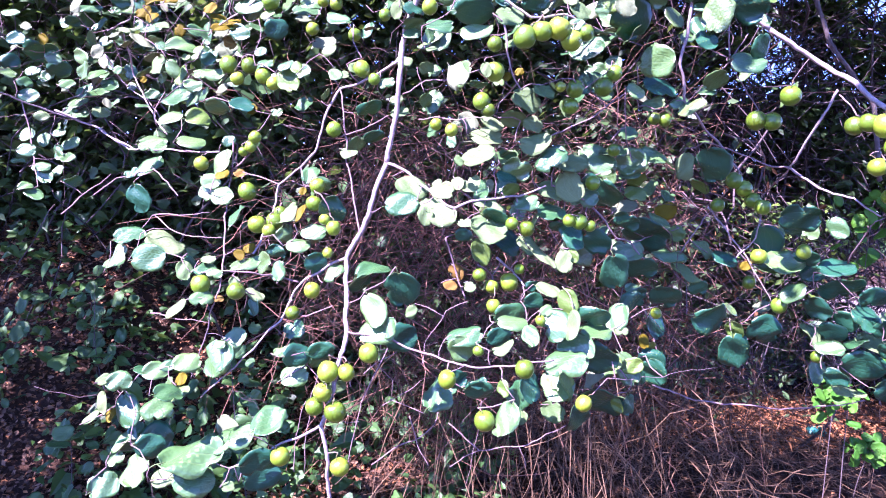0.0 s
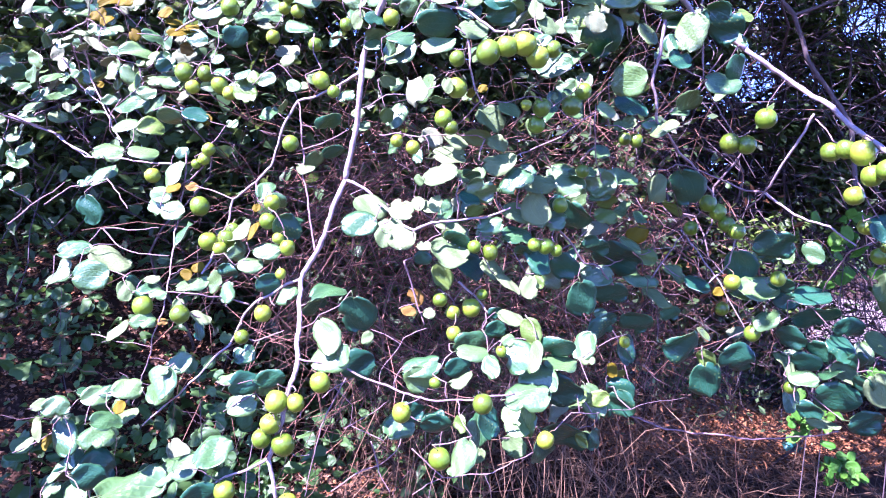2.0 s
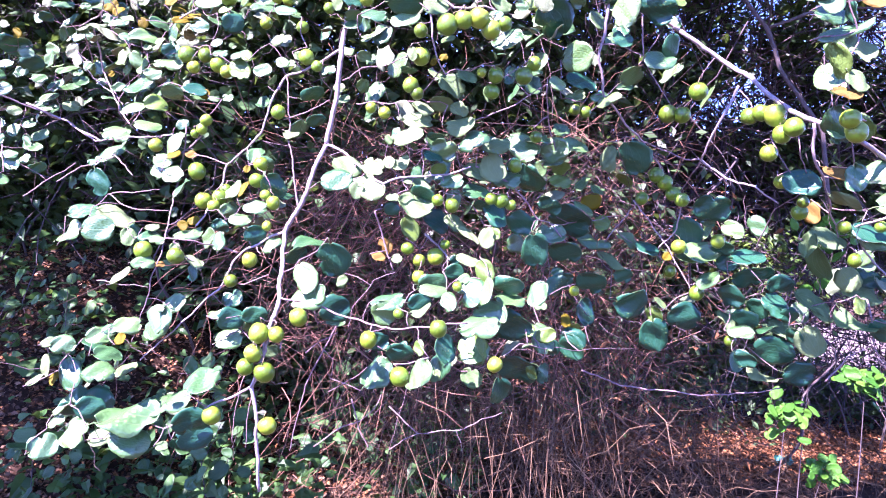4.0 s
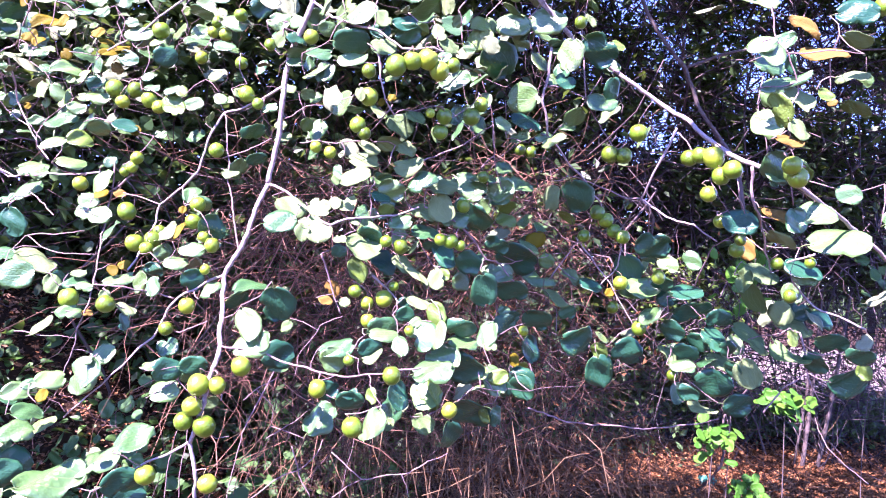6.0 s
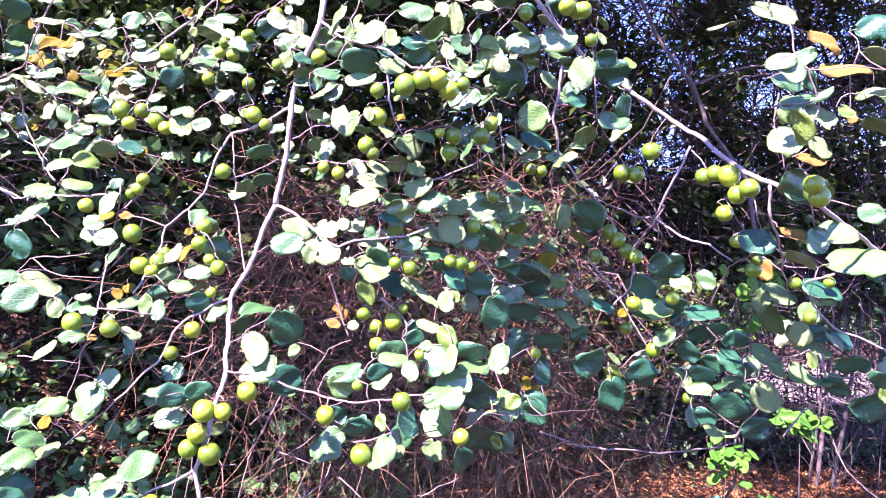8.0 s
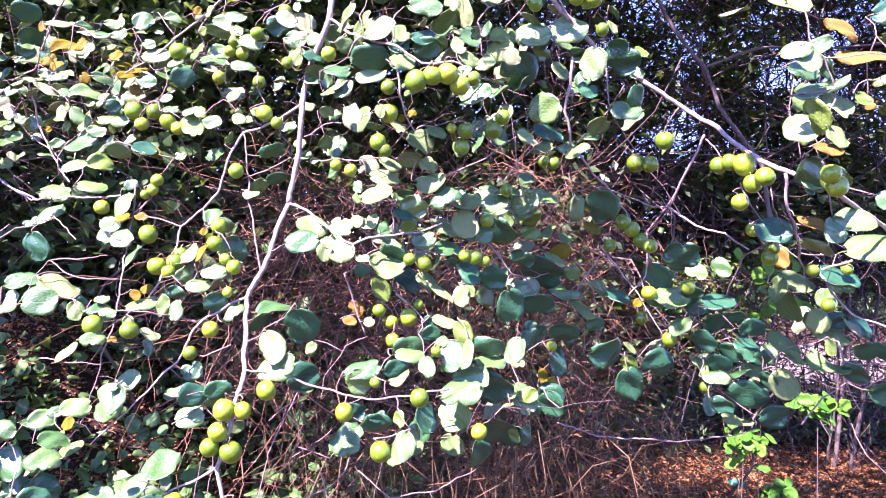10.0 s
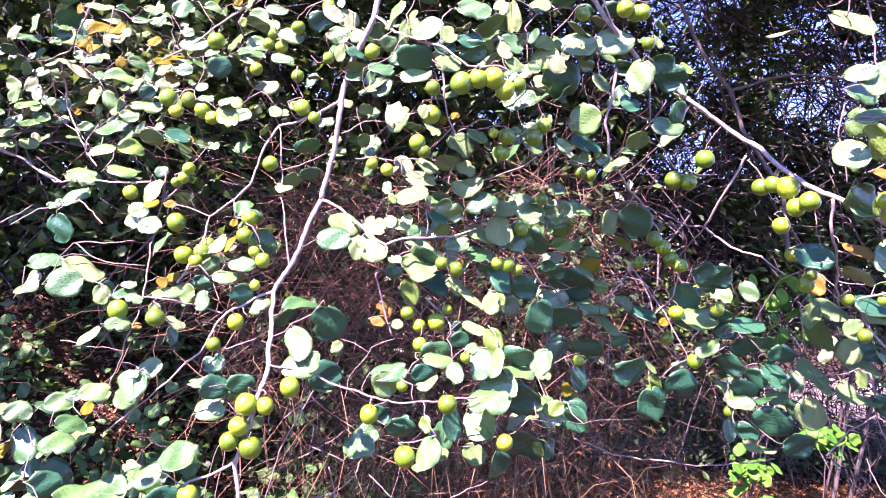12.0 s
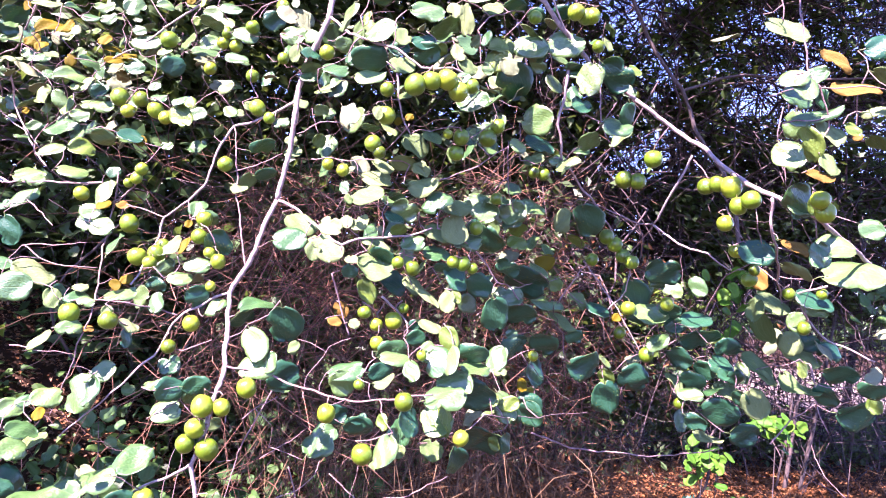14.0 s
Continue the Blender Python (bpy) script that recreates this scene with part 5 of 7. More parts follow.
leaf("green", (0.173, 0.858, 1.754), (0.99, -0.10, 0.07), (-0.12, -0.94, 0.33), 0.019, 0.017)
leaf("green", (0.211, 0.895, 1.786), (0.81, -0.01, -0.59), (0.09, -0.99, 0.14), 0.018, 0.016)
leaf("pale", (0.200, 0.909, 1.831), (-0.10, 0.05, -0.99), (0.44, 0.90, 0.00), 0.018, 0.016)
leaf("green", (0.206, 0.894, 1.815), (0.56, -0.26, 0.79), (-0.61, -0.77, 0.18), 0.021, 0.017)
leaf("fresh", (0.221, 0.922, 1.823), (0.99, -0.16, 0.06), (-0.17, -0.89, 0.42), 0.029, 0.027)
leaf("fresh", (0.221, 0.924, 1.795), (0.89, -0.22, 0.39), (-0.24, -0.97, 0.01), 0.038, 0.034)
leaf("pale", (0.247, 0.939, 1.841), (0.48, -0.22, -0.85), (0.18, 0.97, -0.15), 0.023, 0.019)
leaf("green", (0.266, 0.959, 1.842), (0.95, -0.26, -0.14), (-0.21, -0.93, 0.29), 0.050, 0.041)
leaf("green", (0.295, 0.954, 1.829), (0.62, 0.31, -0.72), (-0.30, -0.75, -0.58), 0.028, 0.025)
leaf("green", (0.317, 0.955, 1.854), (0.99, -0.14, -0.08), (-0.11, -0.96, 0.27), 0.052, 0.046)
leaf("green", (0.347, 0.957, 1.818), (0.99, -0.14, 0.01), (-0.04, -0.34, -0.94), 0.041, 0.033)
leaf("green", (0.354, 0.961, 1.812), (0.92, -0.39, -0.07), (-0.24, -0.70, 0.67), 0.040, 0.020)
leaf("shadowed", (0.258, 0.971, 1.813), (0.59, 0.56, -0.58), (0.22, -0.81, -0.55), 0.061, 0.058)
leaf("green", (0.183, 0.896, 1.731), (0.94, -0.35, 0.00), (-0.31, -0.84, 0.45), 0.043, 0.036)
leaf("shadowed", (0.399, 0.947, 1.829), (0.84, -0.02, -0.55), (-0.39, -0.72, -0.58), 0.055, 0.050)
leaf("green", (0.447, 0.981, 1.807), (0.60, -0.48, -0.64), (-0.34, -0.88, 0.34), 0.024, 0.020)
leaf("fresh", (0.444, 0.959, 1.833), (0.89, -0.16, -0.43), (0.13, -0.80, 0.58), 0.022, 0.021)
leaf("shadowed", (0.364, 0.971, 1.772), (0.97, -0.02, -0.23), (0.08, -0.91, 0.41), 0.031, 0.028)
leaf("green", (0.414, 0.962, 1.743), (0.99, 0.04, -0.12), (0.10, -0.84, 0.54), 0.044, 0.038)
leaf("shadowed", (0.448, 0.954, 1.776), (0.19, 0.38, -0.90), (0.30, -0.90, -0.32), 0.034, 0.029)
leaf("green", (0.388, 0.990, 1.710), (0.77, -0.35, 0.54), (0.12, -0.75, -0.65), 0.034, 0.032)
leaf("green", (0.381, 0.998, 1.703), (0.96, -0.02, 0.27), (-0.23, -0.63, 0.75), 0.026, 0.024)
leaf("green", (0.297, 0.989, 1.738), (0.78, -0.63, -0.05), (-0.63, -0.77, -0.12), 0.050, 0.048)
leaf("shadowed", (0.305, 0.999, 1.709), (1.00, -0.04, -0.08), (0.03, -0.68, 0.73), 0.048, 0.045)
leaf("green", (0.276, 0.971, 1.702), (0.90, -0.07, -0.43), (0.16, -0.87, 0.47), 0.026, 0.024)
leaf("pale", (0.305, 0.997, 1.678), (0.92, -0.32, 0.21), (0.38, 0.77, -0.52), 0.031, 0.024)
leaf("green", (0.343, 0.997, 1.685), (0.97, -0.15, 0.16), (-0.22, -0.72, 0.66), 0.032, 0.025)
leaf("pale", (0.212, 0.963, 1.703), (0.95, -0.24, 0.22), (0.32, 0.81, -0.49), 0.021, 0.019)
leaf("shadowed", (0.321, 0.965, 1.905), (0.94, -0.19, -0.29), (-0.35, -0.60, -0.72), 0.028, 0.025)
leaf("shadowed", (0.276, 0.932, 1.879), (0.98, -0.21, 0.06), (-0.12, -0.74, -0.67), 0.024, 0.021)
leaf("pale", (0.409, 0.983, 1.881), (0.68, -0.10, -0.73), (-0.35, 0.83, -0.44), 0.024, 0.017)
leaf("pale", (0.409, 0.974, 1.899), (0.61, 0.12, -0.78), (0.78, 0.07, 0.62), 0.022, 0.017)
leaf("pale", (0.272, 0.945, 1.869), (0.89, 0.16, -0.43), (0.41, 0.12, 0.90), 0.037, 0.017)
leaf("fresh", (0.375, 0.972, 1.807), (0.96, -0.12, -0.25), (-0.27, -0.55, -0.79), 0.017, 0.015)
leaf("shadowed", (0.237, 0.917, 1.881), (0.98, -0.18, 0.06), (-0.01, -0.40, -0.91), 0.032, 0.027)
leaf("pale", (0.478, 0.647, 1.796), (0.81, -0.33, -0.48), (0.03, 0.84, -0.54), 0.045, 0.033)
leaf("dry", (0.519, 0.612, 1.758), (0.78, -0.39, -0.49), (-0.06, -0.82, 0.56), 0.035, 0.020)
leaf("green", (0.470, 0.605, 1.719), (0.87, -0.47, 0.15), (-0.48, -0.76, 0.44), 0.027, 0.022)
leaf("green", (0.501, 0.611, 1.726), (0.76, -0.59, 0.28), (-0.64, -0.75, 0.16), 0.022, 0.018)
leaf("green", (0.484, 0.598, 1.720), (0.48, -0.22, -0.85), (-0.13, -0.98, 0.18), 0.026, 0.023)
leaf("green", (0.511, 0.663, 1.725), (0.95, -0.23, -0.22), (-0.09, -0.86, 0.50), 0.032, 0.028)
leaf("dry", (0.533, 0.613, 1.722), (0.78, -0.56, -0.29), (-0.25, -0.70, 0.67), 0.044, 0.023)
leaf("shadowed", (0.514, 0.603, 1.714), (0.38, 0.20, -0.90), (-0.92, -0.04, -0.39), 0.020, 0.018)
leaf("green", (0.497, 0.622, 1.686), (0.89, -0.43, 0.16), (-0.41, -0.58, 0.71), 0.047, 0.023)
leaf("green", (0.570, 0.729, 1.727), (-0.03, 0.22, -0.98), (-0.66, -0.74, -0.14), 0.032, 0.027)
leaf("pale", (0.523, 0.617, 1.685), (0.57, -0.34, -0.75), (-0.14, 0.85, -0.50), 0.033, 0.030)
leaf("green", (0.580, 0.772, 1.698), (0.26, -0.50, -0.83), (-0.61, -0.75, 0.26), 0.044, 0.038)
leaf("fresh", (0.504, 0.608, 1.675), (0.35, 0.16, -0.92), (-0.93, -0.07, -0.36), 0.036, 0.033)
leaf("pale", (0.518, 0.601, 1.646), (0.78, -0.24, -0.58), (-0.05, 0.89, -0.44), 0.024, 0.022)
leaf("dry", (0.508, 0.607, 1.630), (0.84, -0.50, -0.22), (-0.19, -0.65, 0.74), 0.026, 0.018)
leaf("fresh", (0.584, 0.658, 1.698), (0.69, -0.29, -0.66), (-0.08, -0.94, 0.32), 0.018, 0.015)
leaf("dry", (0.607, 0.677, 1.691), (0.81, -0.59, 0.03), (-0.59, -0.81, -0.02), 0.010, 0.009)
leaf("shadowed", (0.596, 0.652, 1.783), (0.87, -0.49, -0.01), (-0.46, -0.84, 0.27), 0.040, 0.033)
leaf("pale", (0.593, 0.634, 1.752), (0.79, -0.42, -0.45), (0.56, 0.21, 0.80), 0.028, 0.023)
leaf("pale", (0.607, 0.664, 1.716), (0.80, -0.61, 0.03), (0.45, 0.55, -0.71), 0.033, 0.020)
leaf("green", (0.637, 0.660, 1.722), (0.19, -0.08, -0.98), (-0.69, -0.72, -0.08), 0.015, 0.014)
leaf("pale", (0.631, 0.683, 1.694), (0.82, -0.29, -0.50), (0.52, 0.01, 0.85), 0.032, 0.030)
leaf("green", (-0.430, 1.135, 1.602), (0.92, 0.39, 0.08), (0.17, -0.56, 0.81), 0.044, 0.037)
leaf("green", (-0.615, 1.382, 1.607), (0.99, 0.13, 0.05), (0.06, -0.72, 0.69), 0.055, 0.050)
leaf("green", (-0.342, 1.103, 1.600), (0.85, 0.32, 0.42), (0.24, -0.94, 0.23), 0.021, 0.019)
leaf("green", (-0.592, 1.327, 1.546), (0.75, 0.34, 0.57), (-0.20, -0.70, 0.69), 0.055, 0.043)
leaf("green", (-0.652, 1.400, 1.537), (0.74, 0.36, 0.57), (-0.10, -0.77, 0.63), 0.029, 0.026)
leaf("green", (-0.342, 1.080, 1.552), (0.23, 0.47, 0.85), (-0.42, -0.74, 0.52), 0.044, 0.035)
leaf("yellow", (-0.339, 1.067, 1.544), (0.78, 0.28, 0.57), (-0.26, -0.68, 0.68), 0.022, 0.021)
leaf("green", (-0.364, 1.078, 1.543), (0.91, -0.06, -0.40), (0.09, -0.93, 0.35), 0.032, 0.027)
leaf("green", (-0.341, 1.065, 1.519), (0.96, -0.14, -0.24), (-0.01, -0.89, 0.46), 0.034, 0.033)
leaf("green", (-0.363, 1.084, 1.531), (0.39, -0.37, -0.84), (-0.10, -0.93, 0.36), 0.031, 0.027)
leaf("dry", (-0.316, 1.083, 1.553), (0.90, 0.43, -0.09), (0.38, -0.67, 0.64), 0.019, 0.017)
leaf("shadowed", (-0.568, 1.267, 1.519), (0.32, -0.08, -0.94), (-0.01, -1.00, 0.08), 0.051, 0.043)
leaf("pale", (-0.430, 1.032, 1.445), (0.89, 0.42, -0.18), (-0.38, 0.47, -0.80), 0.057, 0.050)
leaf("green", (-0.436, 1.000, 1.413), (0.98, 0.16, 0.10), (0.14, -0.97, 0.20), 0.048, 0.045)
leaf("green", (-0.184, 1.015, 1.544), (0.49, 0.33, 0.80), (-0.10, -0.90, 0.43), 0.030, 0.025)
leaf("green", (-0.172, 1.003, 1.538), (0.97, 0.24, 0.08), (0.25, -0.82, -0.51), 0.030, 0.027)
leaf("yellow", (-0.188, 0.999, 1.527), (0.77, 0.29, 0.57), (0.15, -0.95, 0.28), 0.012, 0.011)
leaf("shadowed", (-0.146, 0.978, 1.520), (0.37, 0.59, -0.72), (0.46, -0.79, -0.40), 0.042, 0.038)
leaf("pale", (-0.223, 1.011, 1.481), (0.79, 0.23, 0.57), (0.33, 0.62, -0.71), 0.039, 0.034)
leaf("yellow", (-0.188, 0.983, 1.487), (0.51, 0.29, 0.81), (-0.50, -0.67, 0.56), 0.027, 0.016)
leaf("green", (-0.179, 0.986, 1.472), (1.00, -0.06, -0.00), (-0.04, -0.75, 0.66), 0.037, 0.029)
leaf("green", (-0.220, 0.998, 1.463), (0.80, 0.60, -0.10), (0.60, -0.80, -0.04), 0.025, 0.023)
leaf("green", (-0.200, 0.986, 1.451), (1.00, -0.04, 0.09), (-0.09, -0.64, 0.76), 0.034, 0.029)
leaf("shadowed", (-0.233, 1.005, 1.440), (0.95, 0.19, -0.26), (0.08, -0.92, -0.38), 0.027, 0.023)
leaf("shadowed", (-0.162, 0.954, 1.436), (0.67, 0.49, -0.56), (0.54, -0.84, -0.09), 0.034, 0.032)
leaf("green", (-0.136, 0.955, 1.407), (0.70, 0.10, 0.70), (-0.45, -0.70, 0.55), 0.032, 0.026)
leaf("yellow", (-0.266, 0.957, 1.440), (0.61, -0.04, -0.79), (0.23, -0.95, 0.22), 0.016, 0.014)
leaf("yellow", (-0.259, 0.973, 1.439), (0.77, 0.30, 0.57), (0.04, -0.91, 0.42), 0.017, 0.015)
leaf("green", (-0.269, 0.947, 1.417), (0.88, 0.34, 0.34), (-0.12, -0.52, 0.84), 0.042, 0.031)
leaf("green", (-0.310, 0.918, 1.414), (0.92, 0.29, 0.26), (-0.03, -0.62, 0.78), 0.030, 0.024)
leaf("pale", (-0.329, 0.922, 1.423), (0.42, -0.37, -0.83), (-0.11, 0.89, -0.45), 0.026, 0.023)
leaf("shadowed", (-0.328, 0.942, 1.429), (0.10, -0.03, -0.99), (0.86, -0.50, 0.10), 0.025, 0.023)
leaf("green", (-0.290, 0.913, 1.413), (0.99, 0.08, -0.07), (0.11, -0.78, 0.61), 0.021, 0.016)
leaf("green", (-0.202, 0.944, 1.403), (0.19, 0.26, 0.95), (-0.27, -0.91, 0.31), 0.028, 0.023)
leaf("pale", (-0.251, 0.903, 1.409), (0.33, -0.17, -0.93), (-0.23, 0.94, -0.25), 0.016, 0.015)
leaf("pale", (-0.303, 0.925, 1.427), (0.92, 0.31, 0.26), (-0.05, 0.72, -0.69), 0.019, 0.015)
leaf("green", (-0.123, 1.029, 1.591), (0.61, -0.14, 0.78), (0.43, -0.77, -0.48), 0.032, 0.027)
leaf("pale", (-0.128, 0.998, 1.593), (0.94, -0.18, -0.28), (-0.08, 0.69, -0.72), 0.026, 0.021)
leaf("shadowed", (-0.097, 1.012, 1.612), (0.94, 0.22, 0.26), (0.34, -0.58, -0.74), 0.031, 0.026)
leaf("pale", (-0.039, 0.959, 1.553), (0.94, -0.18, -0.27), (-0.04, 0.76, -0.65), 0.047, 0.035)
leaf("pale", (0.012, 0.921, 1.547), (0.92, -0.29, -0.27), (0.19, 0.92, -0.34), 0.032, 0.028)
leaf("pale", (0.041, 0.936, 1.559), (0.52, -0.39, -0.76), (0.21, 0.92, -0.33), 0.019, 0.017)
leaf("pale", (0.054, 0.930, 1.546), (0.87, -0.06, 0.48), (0.29, 0.85, -0.43), 0.027, 0.023)
leaf("green", (-0.050, 0.935, 1.517), (0.99, 0.14, 0.08), (0.07, -0.83, 0.56), 0.044, 0.039)
leaf("pale", (-0.005, 0.940, 1.521), (0.97, -0.22, 0.06), (0.20, 0.66, -0.72), 0.033, 0.025)
leaf("pale", (0.002, 0.904, 1.518), (0.42, -0.25, -0.87), (0.16, 0.97, -0.20), 0.025, 0.022)
leaf("pale", (0.012, 0.903, 1.512), (0.95, -0.27, -0.18), (0.19, 0.91, -0.37), 0.037, 0.033)
leaf("pale", (0.074, 0.941, 1.642), (0.98, 0.05, -0.19), (-0.16, 0.72, -0.67), 0.032, 0.026)
leaf("pale", (0.062, 0.943, 1.618), (0.97, 0.24, 0.01), (-0.17, 0.71, -0.69), 0.043, 0.037)
leaf("pale", (0.052, 0.925, 1.585), (0.95, -0.00, 0.33), (0.23, 0.70, -0.67), 0.044, 0.036)
leaf("pale", (0.040, 0.909, 1.583), (0.84, -0.54, -0.00), (0.53, 0.84, 0.13), 0.017, 0.015)
leaf("pale", (0.101, 0.926, 1.644), (0.99, -0.06, -0.11), (0.12, 0.71, 0.70), 0.032, 0.028)
leaf("pale", (0.130, 0.922, 1.639), (1.00, 0.02, -0.10), (-0.05, 0.95, -0.32), 0.026, 0.023)
leaf("pale", (0.127, 0.914, 1.611), (1.00, -0.05, 0.07), (0.08, 0.80, -0.59), 0.040, 0.035)
leaf("shadowed", (0.101, 0.931, 1.595), (1.00, -0.01, 0.07), (0.05, -0.52, -0.85), 0.023, 0.021)
leaf("green", (0.108, 0.918, 1.581), (0.95, 0.21, -0.25), (0.09, -0.91, -0.41), 0.038, 0.033)
leaf("green", (0.149, 0.903, 1.581), (0.82, -0.12, 0.55), (-0.44, -0.75, 0.49), 0.042, 0.035)
leaf("shadowed", (0.099, 0.911, 1.568), (0.90, 0.03, -0.44), (0.38, -0.56, 0.74), 0.027, 0.025)
leaf("fresh", (0.109, 0.934, 1.546), (0.97, 0.02, 0.25), (0.14, -0.85, -0.50), 0.023, 0.020)
leaf("pale", (0.072, 0.934, 1.530), (0.98, 0.02, -0.19), (-0.17, 0.53, -0.83), 0.040, 0.032)
leaf("green", (0.125, 0.922, 1.529), (0.97, -0.11, 0.24), (-0.22, -0.83, 0.52), 0.033, 0.027)
leaf("pale", (0.158, 0.938, 1.556), (0.98, -0.06, -0.19), (-0.10, 0.68, -0.73), 0.038, 0.034)
leaf("pale", (0.068, 0.921, 1.499), (0.93, 0.10, -0.35), (-0.32, 0.72, -0.62), 0.048, 0.044)
leaf("shadowed", (0.084, 0.926, 1.513), (0.99, -0.10, -0.10), (-0.15, -0.60, -0.79), 0.034, 0.031)
leaf("green", (0.159, 0.938, 1.519), (0.99, -0.08, 0.07), (-0.10, -0.64, 0.76), 0.039, 0.034)
leaf("shadowed", (0.177, 0.946, 1.501), (0.99, -0.08, 0.07), (-0.01, -0.71, -0.70), 0.023, 0.020)
leaf("shadowed", (0.104, 0.973, 1.480), (0.90, -0.02, -0.44), (0.25, -0.80, 0.54), 0.040, 0.037)
leaf("pale", (0.136, 0.956, 1.481), (0.90, -0.05, -0.44), (-0.32, 0.62, -0.72), 0.034, 0.032)
leaf("fresh", (0.075, 0.948, 1.474), (0.39, 0.22, -0.89), (0.61, -0.79, 0.07), 0.038, 0.031)
leaf("pale", (0.156, 0.931, 1.464), (0.90, -0.07, -0.44), (-0.35, 0.50, -0.79), 0.036, 0.022)
leaf("pale", (0.197, 0.948, 1.466), (0.22, -0.22, -0.95), (0.76, 0.65, 0.02), 0.027, 0.022)
leaf("shadowed", (0.048, 0.906, 1.484), (0.99, 0.15, 0.07), (0.16, -0.93, -0.32), 0.021, 0.020)
leaf("pale", (0.050, 0.897, 1.501), (0.99, -0.11, -0.10), (0.01, 0.73, -0.68), 0.018, 0.015)
leaf("dry", (0.044, 0.933, 1.439), (0.57, -0.15, -0.81), (-0.39, -0.91, -0.10), 0.024, 0.021)
leaf("dry", (0.035, 0.912, 1.417), (0.94, 0.21, -0.28), (0.35, -0.65, 0.68), 0.020, 0.017)
leaf("pale", (0.064, 0.911, 1.414), (0.95, -0.31, 0.10), (0.32, 0.87, -0.37), 0.015, 0.015)
leaf("green", (-0.089, 0.954, 1.414), (0.86, 0.33, 0.40), (-0.21, -0.49, 0.85), 0.048, 0.035)
leaf("shadowed", (-0.028, 0.911, 1.426), (0.17, 0.41, -0.90), (0.16, -0.91, -0.39), 0.053, 0.048)
leaf("pale", (0.157, 0.873, 1.425), (0.99, 0.07, -0.11), (-0.13, 0.45, -0.88), 0.031, 0.030)
leaf("shadowed", (0.147, 0.923, 1.418), (0.98, 0.21, 0.05), (0.22, -0.92, -0.33), 0.019, 0.017)
leaf("shadowed", (-0.100, 0.952, 1.397), (0.92, 0.21, 0.33), (0.39, -0.61, -0.69), 0.034, 0.031)
leaf("pale", (0.183, 0.930, 1.583), (0.91, -0.05, 0.41), (0.30, 0.76, -0.58), 0.039, 0.033)
leaf("green", (0.225, 1.008, 1.615), (0.74, -0.43, -0.52), (-0.15, -0.86, 0.49), 0.057, 0.044)
leaf("green", (0.278, 1.018, 1.605), (0.89, -0.34, -0.30), (-0.36, -0.93, -0.01), 0.044, 0.042)
leaf("green", (0.284, 1.015, 1.579), (0.95, -0.32, -0.04), (-0.16, -0.55, 0.82), 0.029, 0.024)
leaf("green", (0.308, 1.013, 1.603), (0.97, -0.01, 0.25), (-0.19, -0.68, 0.71), 0.042, 0.037)
leaf("fresh", (0.299, 1.035, 1.572), (0.96, -0.12, 0.24), (0.09, -0.69, -0.71), 0.029, 0.027)
leaf("pale", (0.189, 0.932, 1.574), (0.50, -0.32, -0.81), (0.20, 0.95, -0.25), 0.041, 0.037)
leaf("shadowed", (0.222, 0.971, 1.567), (0.98, 0.17, 0.09), (0.19, -0.96, -0.23), 0.022, 0.021)
leaf("green", (0.205, 0.962, 1.544), (0.93, -0.36, 0.05), (-0.31, -0.72, 0.61), 0.040, 0.034)
leaf("shadowed", (0.252, 0.983, 1.570), (0.28, 0.45, -0.85), (-0.22, -0.83, -0.51), 0.050, 0.046)
leaf("fresh", (0.298, 1.038, 1.554), (1.00, -0.02, -0.01), (-0.01, -0.77, 0.64), 0.033, 0.030)
leaf("pale", (0.395, 1.080, 1.621), (-0.14, -0.11, -0.98), (0.72, 0.67, -0.18), 0.042, 0.032)
leaf("shadowed", (0.422, 1.058, 1.627), (0.49, 0.42, -0.76), (-0.10, -0.84, -0.53), 0.061, 0.054)
leaf("fresh", (0.424, 1.124, 1.581), (0.87, -0.21, -0.45), (-0.50, -0.44, -0.75), 0.032, 0.025)
leaf("shadowed", (0.280, 1.011, 1.518), (0.91, -0.29, -0.28), (-0.40, -0.74, -0.55), 0.038, 0.032)
leaf("shadowed", (0.309, 1.061, 1.503), (0.95, -0.12, -0.28), (-0.29, -0.67, -0.68), 0.068, 0.064)
leaf("fresh", (0.397, 1.120, 1.504), (0.47, -0.33, -0.82), (-0.39, -0.91, 0.13), 0.027, 0.027)
leaf("yellow", (0.364, 1.100, 1.524), (0.90, -0.18, 0.40), (-0.20, -0.98, 0.02), 0.033, 0.027)
leaf("green", (0.365, 1.120, 1.467), (0.88, -0.38, -0.28), (0.05, -0.51, 0.86), 0.059, 0.042)
leaf("shadowed", (0.202, 0.952, 1.509), (0.39, -0.16, -0.91), (0.40, -0.86, 0.33), 0.043, 0.036)
leaf("shadowed", (0.234, 0.980, 1.491), (0.78, 0.34, -0.53), (0.13, -0.91, -0.38), 0.043, 0.038)
leaf("pale", (0.196, 0.937, 1.467), (0.23, -0.15, -0.96), (0.30, 0.95, -0.07), 0.029, 0.025)
leaf("fresh", (0.207, 0.938, 1.470), (0.39, -0.13, -0.91), (-0.11, -0.99, 0.10), 0.019, 0.016)
leaf("shadowed", (0.268, 0.949, 1.463), (0.27, 0.32, -0.91), (0.20, -0.94, -0.27), 0.050, 0.045)
leaf("shadowed", (0.312, 1.064, 1.445), (0.95, -0.15, -0.29), (-0.29, -0.79, -0.54), 0.051, 0.043)
leaf("pale", (0.441, 1.147, 1.480), (0.85, -0.26, -0.45), (-0.17, 0.68, -0.71), 0.038, 0.032)
